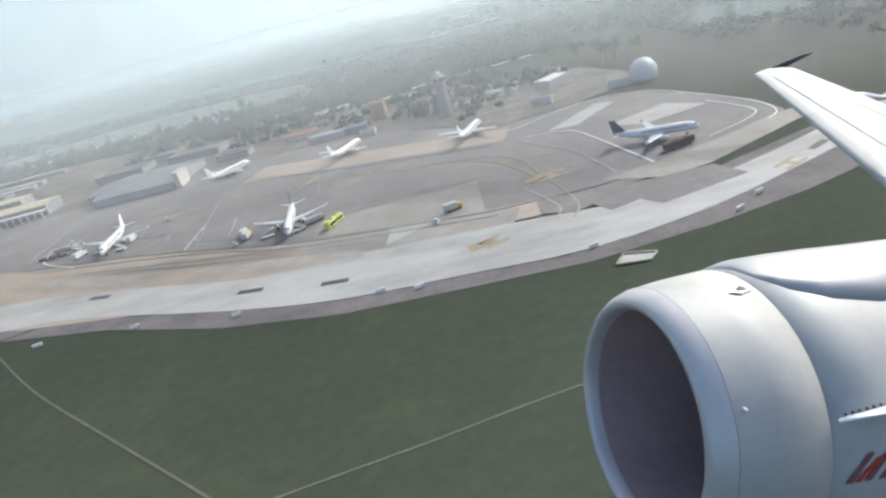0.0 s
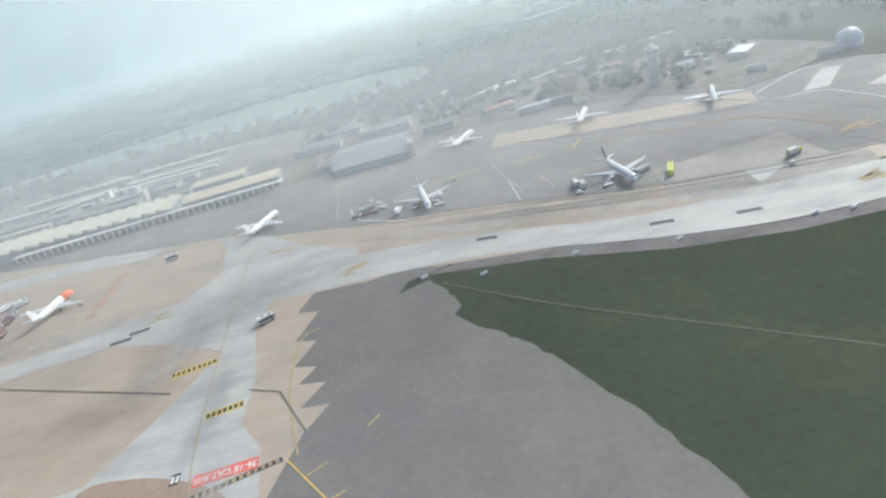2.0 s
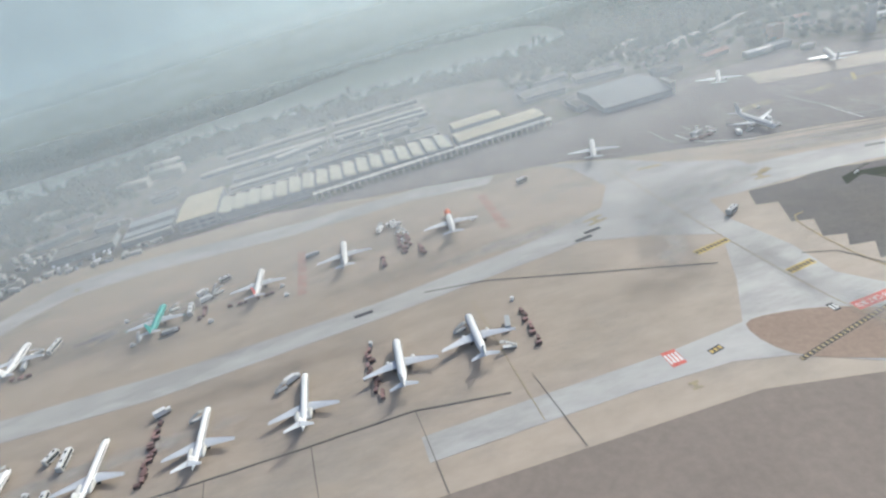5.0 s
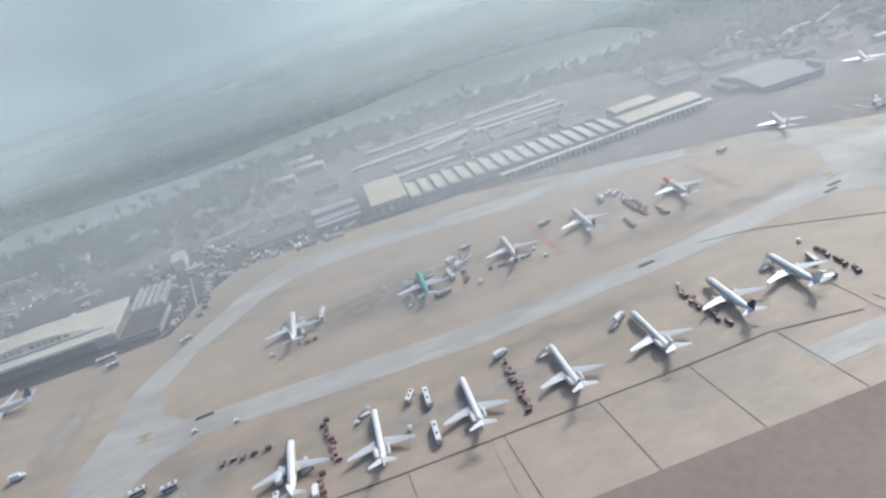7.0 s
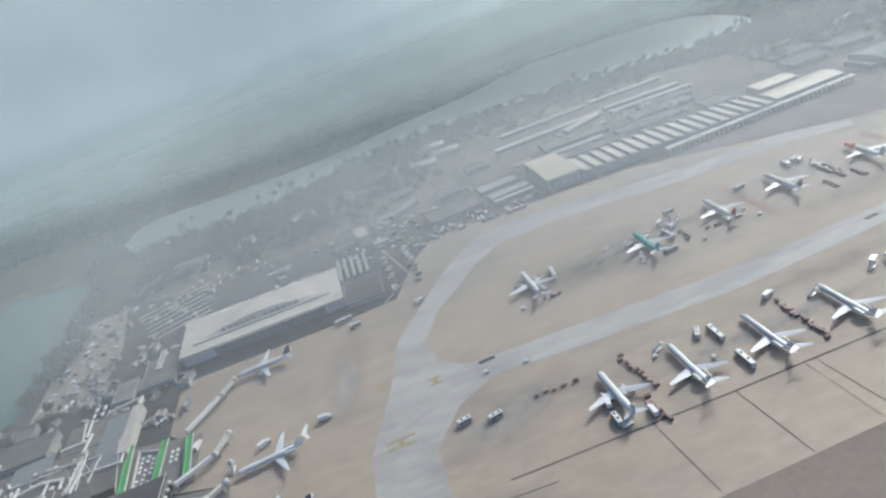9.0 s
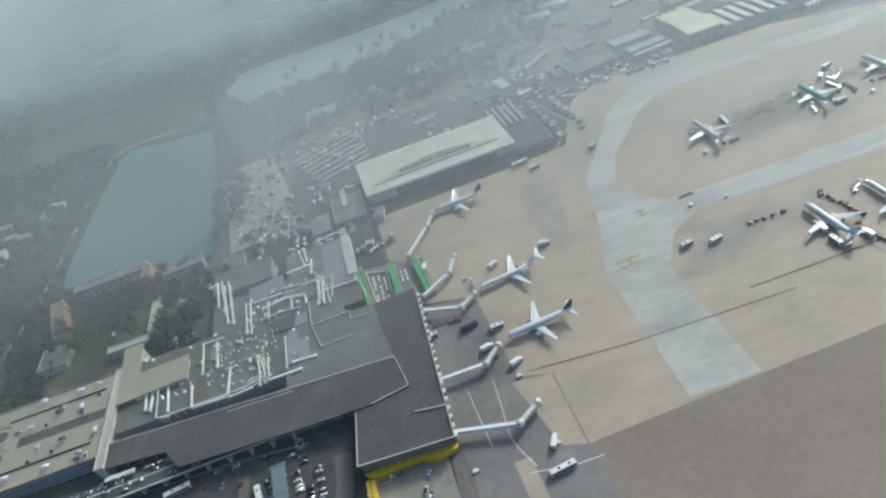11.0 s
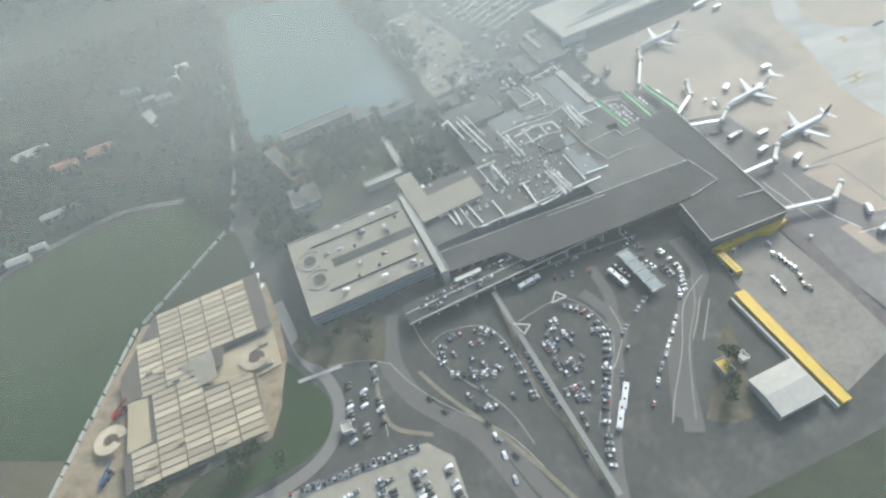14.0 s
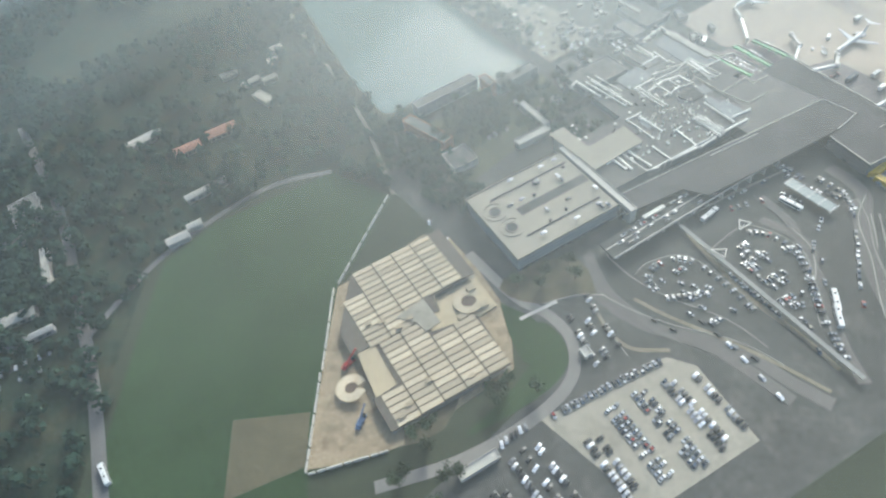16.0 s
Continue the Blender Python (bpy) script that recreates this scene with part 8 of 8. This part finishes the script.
# Each added sheet pales what lies below it, in place of airborne haze.
haze_bank("haze_bank", "thin pale sheet standing in for haze over the car parks", -1900, -900, -250, 650, 200, 0.17, (0.45, 0.46, 0.41, 1),
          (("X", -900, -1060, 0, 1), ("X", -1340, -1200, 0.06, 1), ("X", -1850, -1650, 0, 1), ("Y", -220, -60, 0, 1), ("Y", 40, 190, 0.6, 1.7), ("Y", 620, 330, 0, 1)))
haze_bank("haze_east", "low pale sheet standing in for sunlit haze over the eastern apron", -1000, 900, 120, 1500, 34, 0.2, (0.6, 0.595, 0.58, 1),
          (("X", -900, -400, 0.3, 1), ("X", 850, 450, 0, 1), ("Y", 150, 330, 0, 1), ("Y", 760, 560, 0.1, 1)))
haze_bank("haze_lake", "pale sheet standing in for haze over the lake and the far halls", -1300, 700, 240, 1700, 48, 0.19, (0.52, 0.56, 0.555, 1),
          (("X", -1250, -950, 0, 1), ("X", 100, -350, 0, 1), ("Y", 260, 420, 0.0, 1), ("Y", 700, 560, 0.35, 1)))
haze_bank("haze_far", "smooth grey sheet standing in for haze over the woods beyond the lake", -2600, 1200, 780, 2700, 20, 0.75, (0.23, 0.285, 0.295, 1),
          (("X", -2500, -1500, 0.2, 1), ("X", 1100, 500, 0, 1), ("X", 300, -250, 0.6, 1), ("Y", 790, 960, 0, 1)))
haze_bank("haze_floor", "low thin sheet standing in for haze over the halls and the lake shore", -2000, 900, 90, 1500, 75, 0.17, (0.46, 0.5, 0.5, 1),
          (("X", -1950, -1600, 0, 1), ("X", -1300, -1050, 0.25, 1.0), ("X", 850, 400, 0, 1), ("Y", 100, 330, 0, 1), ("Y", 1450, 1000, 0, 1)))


# ---- the wing and engine of the flying aeroplane, where they are as the flight begins ----
def bmesh_dot(c):
    bm = bmesh.new()
    bmesh.ops.create_icosphere(bm, subdivisions=1, radius=0.022, matrix=Matrix.Translation(c))
    return bm


def own_aircraft():
    """Built in the window seat's axes: x aft, y up, z inward; metres."""
    ob = thing("flying_airliner", "white airliner wing and jet engine in flight", "aircraft")
    fwd = Vector((-0.975, -0.065, 0.21)).normalized()
    ctr = Vector((1.499, -1.432, -5.071))
    u = Vector((0, 1, 0))
    u = (u - fwd * u.dot(fwd)).normalized()
    v = fwd.cross(u)

    def hoop(s, r, n=48):
        return [tuple(ctr - fwd * s + (u * math.cos(2 * math.pi * i / n) + v * math.sin(2 * math.pi * i / n)) * r) for i in range(n)]

    nac = part("engine", smooth(loft(bmesh.new(), [hoop(s, r) for s, r in ((0.31, 1.085), (0.6, 1.14), (0.95, 1.188), (0.955, 1.178), (0.967, 1.178), (0.972, 1.19), (1.4, 1.195), (2.0, 1.17), (2.8, 1.08), (3.6, 0.94), (3.8, 0.88))], False)), NACELLE, ob)
    part("inlet_lip", smooth(loft(bmesh.new(), [hoop(s, r) for s, r in ((0.3, 1.083), (0.22, 1.05), (0.16, 1.005), (0.13, 0.965), (0.14, 0.93), (0.18, 0.908), (0.26, 0.895))], False)), LIP, nac, "polished metal inlet lip")
    part("inlet_duct", smooth(loft(bmesh.new(), [hoop(s, r) for s, r in ((0.26, 0.893), (0.8, 0.885), (2.0, 0.885))], False)), INLET, nac, "dark inlet liner")
    fan = part("fan", smooth(loft(bmesh.new(), [hoop(sp, r, 20) for sp, r in ((1.87, 0.3), (1.92, 0.86))], False)), INLET, nac, "dark fan behind the inlet")
    blade = None
    for i in range(24):
        turn = Matrix.Translation(ctr) @ Matrix.Rotation(2 * math.pi * i / 24, 4, fwd) @ Matrix.Translation(-ctr)
        if blade is None:
            pts = [ctr - fwd * sp + (u * math.cos(t) + v * math.sin(t)) * r for t, r, sp in ((0, 0.28, 1.7), (0.16, 0.28, 1.82), (0.16, 0.86, 1.86), (0, 0.86, 1.72))]
            bm = bmesh.new()
            bm.faces.new([bm.verts.new(p) for p in pts])
            blade = part("fan_blade", bm, mat("fan_blade", (0.08, 0.075, 0.085), 0.45, metal=0.5, var=0.1), nac, "dark fan blade")
        else:
            share("fan_blade", blade.data, nac, turn)
    part("spinner", smooth(loft(bmesh.new(), [hoop(s, r, 20) for s, r in ((1.32, 0.02), (1.45, 0.13), (1.7, 0.27), (1.85, 0.3))])), INLET, nac)
    part("seam", loft(bmesh.new(), [hoop(s, r) for s, r in ((0.302, 1.082), (0.302, 1.086), (0.309, 1.087), (0.309, 1.083))], False), STEEL, nac)

    def skin(s, deg, r_off=0.0):
        prof = [(0.3, 1.085), (0.6, 1.14), (0.96, 1.189), (1.4, 1.195), (2.0, 1.17), (2.8, 1.08), (3.6, 0.94)]
        r = prof[-1][1]
        for (a, ra), (b, rb) in zip(prof, prof[1:]):
            if a <= s <= b:
                r = ra + (rb - ra) * (s - a) / (b - a)
                break
        t = radians(deg)
        # 0 degrees is the top; the seat looks at the positive side
        return ctr - fwd * s + (u * math.cos(t) + v * math.sin(t)) * (r + r_off)

    side = 1 if (v.z > 0) else -1
    MAROON = mat("maroon_enamel", (0.16, 0.06, 0.07), 0.5, var=0.1)
    # strake, mark and livery bars on the near side
    bm = bmesh.new()
    loft(bm, [[tuple(skin(s, side * d, o)) for d, o in ((82.6 + k, 0.0), (80.6 + k, 0.0), (81.4 + k, hh), (81.8 + k, hh))] for s, hh, k in ((1.02, 0.01, 0), (1.2, 0.08, -1), (1.45, 0.16, -2), (2.0, 0.2, -4))])
    part("strake", bm, WHITE, nac)
    bm = bmesh.new()
    bm.faces.new([bm.verts.new(skin(s, side * d, 0.012)) for s, d in ((0.72, 26), (0.84, 22), (0.92, 27), (0.8, 28.5))])
    part("inspection_mark", bm, WHITE, nac)
    bm = bmesh.new()
    bm.faces.new([bm.verts.new(skin(s, side * d, 0.02)) for s, d in ((0.78, 26), (0.845, 23.6), (0.875, 27))])
    part("inspection_mark", bm, DARK, nac)
    for s, w, d0, d1, mt in ((1.17, 0.06, 103, 93, MAROON), (1.25, 0.05, 103, 95, CRIMSON), (1.33, 0.06, 103, 93, MAROON), (1.46, 0.06, 103, 93, MAROON), (1.6, 0.05, 103, 96, MAROON), (1.72, 0.06, 103, 96, MAROON)):
        bm = bmesh.new()
        bm.faces.new([bm.verts.new(skin(a, side * d, 0.012)) for a, d in ((s - 0.12, d0), (s - 0.12 + w, d0), (s + 0.06 + w, d1), (s + 0.06, d1))])
        part("livery_bar", bm, mt, nac)
    for i in range(9):
        bm = bmesh.new()
        c = skin(1.08 + i * 0.06, side * (79.5 - i * 0.3), 0.01)
        bmesh.ops.create_icosphere(bm, subdivisions=1, radius=0.012, matrix=Matrix.Translation(c))
        part("rivet", bm, DARK, nac)
    part("drain_mark", bmesh_dot(skin(0.38, side * 74, 0.0)), WHITE, nac)
    # pylon fairing rising from the engine to the wing
    rings = []
    for s, near, top in ((1.06, 15, 0.0), (1.1, 22, 0.03), (1.22, 30, 0.07), (1.5, 37, 0.1), (1.9, 40, 0.14), (2.3, 40, 0.19), (2.85, 40, 0.28), (3.8, 40, 0.5)):
        ring = []
        for k in range(9):
            d = near - k * (near + 24) / 8
            bulge = math.sin(math.pi * k / 8)
            ring.append(tuple(skin(s, side * d, 0.004 + top * bulge ** 0.6)))
        rings.append(ring + [tuple(ctr - fwd * s + u * 0.5)])
    part("pylon", smooth(loft(bmesh.new(), rings)), mat("pylon_paint", (0.36, 0.355, 0.35), 0.42, metal=0.2, var=0.08, big=0.5), ob)
    # the wing, tip to inner end
    aft = -fwd
    tip_le, in_le = Vector((7.8, 4.36, -15.0)), Vector((5.05, -0.2, -5.6))
    tip_te, in_te = Vector((8.95, 4.69, -15.4)), Vector((8.64, 0.96, -8.2))

    def sec(f, thick):
        le, te = tip_le.lerp(in_le, f), tip_te.lerp(in_te, f)
        n = Vector((0.1, 0.93, 0.35)).normalized()
        return [tuple(le.lerp(te, s) + n * (q * thick)) for s, q in ((0, 0), (0.03, 0.35), (0.12, 0.7), (0.35, 1), (0.65, 0.72), (1, 0.02), (0.65, -0.45), (0.3, -0.6), (0.08, -0.4))]

    wing = part("wing", smooth(loft(bmesh.new(), [sec(f, 0.09 + 0.16 * f) for f in (0, 0.03, 0.2, 0.45, 0.7, 1.0)])), NACELLE, ob)
    n = Vector((0.1, 0.93, 0.35)).normalized()
    for a, b, s0, s1 in ((0.08, 0.32, 0.62, 0.62), (0.42, 0.75, 0.6, 0.6), (0.1, 0.9, 0.2, 0.2)):
        bm = bmesh.new()
        p, q = tip_le.lerp(in_le, a).lerp(tip_te.lerp(in_te, a), s0), tip_le.lerp(in_le, b).lerp(tip_te.lerp(in_te, b), s1)
        k = 0.76 if s0 > 0.5 else 0.86
        p, q = p + n * ((0.09 + 0.16 * a) * k), q + n * ((0.09 + 0.16 * b) * k)
        bar(bm, tuple(p), tuple(q), 0.018, 0.012)
        part("panel_gap", bm, STEEL if s0 > 0.5 else GREY_WING, wing)
    fence = [(8.3, 4.55, -15.1), (8.8, 4.68, -15.45), (9.75, 5.16, -15.8), (9.2, 4.95, -15.35)]
    bm = loft(bmesh.new(), [[(x, y + o, z) for x, y, z in fence] for o in (0.0, 0.03)])
    part("wingtip_fence", bm, NAVY, wing, "dark blue wingtip fence")
    for f in (0.36, 0.62):
        c = tip_te.lerp(in_te, f)
        rings = [[tuple(c + aft * s - u * 0.12 + (u * math.cos(i * math.pi / 4) + v * math.sin(i * math.pi / 4)) * r) for i in range(8)] for s, r in ((-1.2, 0.02), (-0.6, 0.13), (0.2, 0.13), (0.9, 0.02))]
        part("flap_fairing", smooth(loft(bmesh.new(), rings)), GREY_WING, wing)
    ob.matrix_world = PATH[0][1] @ Matrix.Scale(K, 4)


own_aircraft()
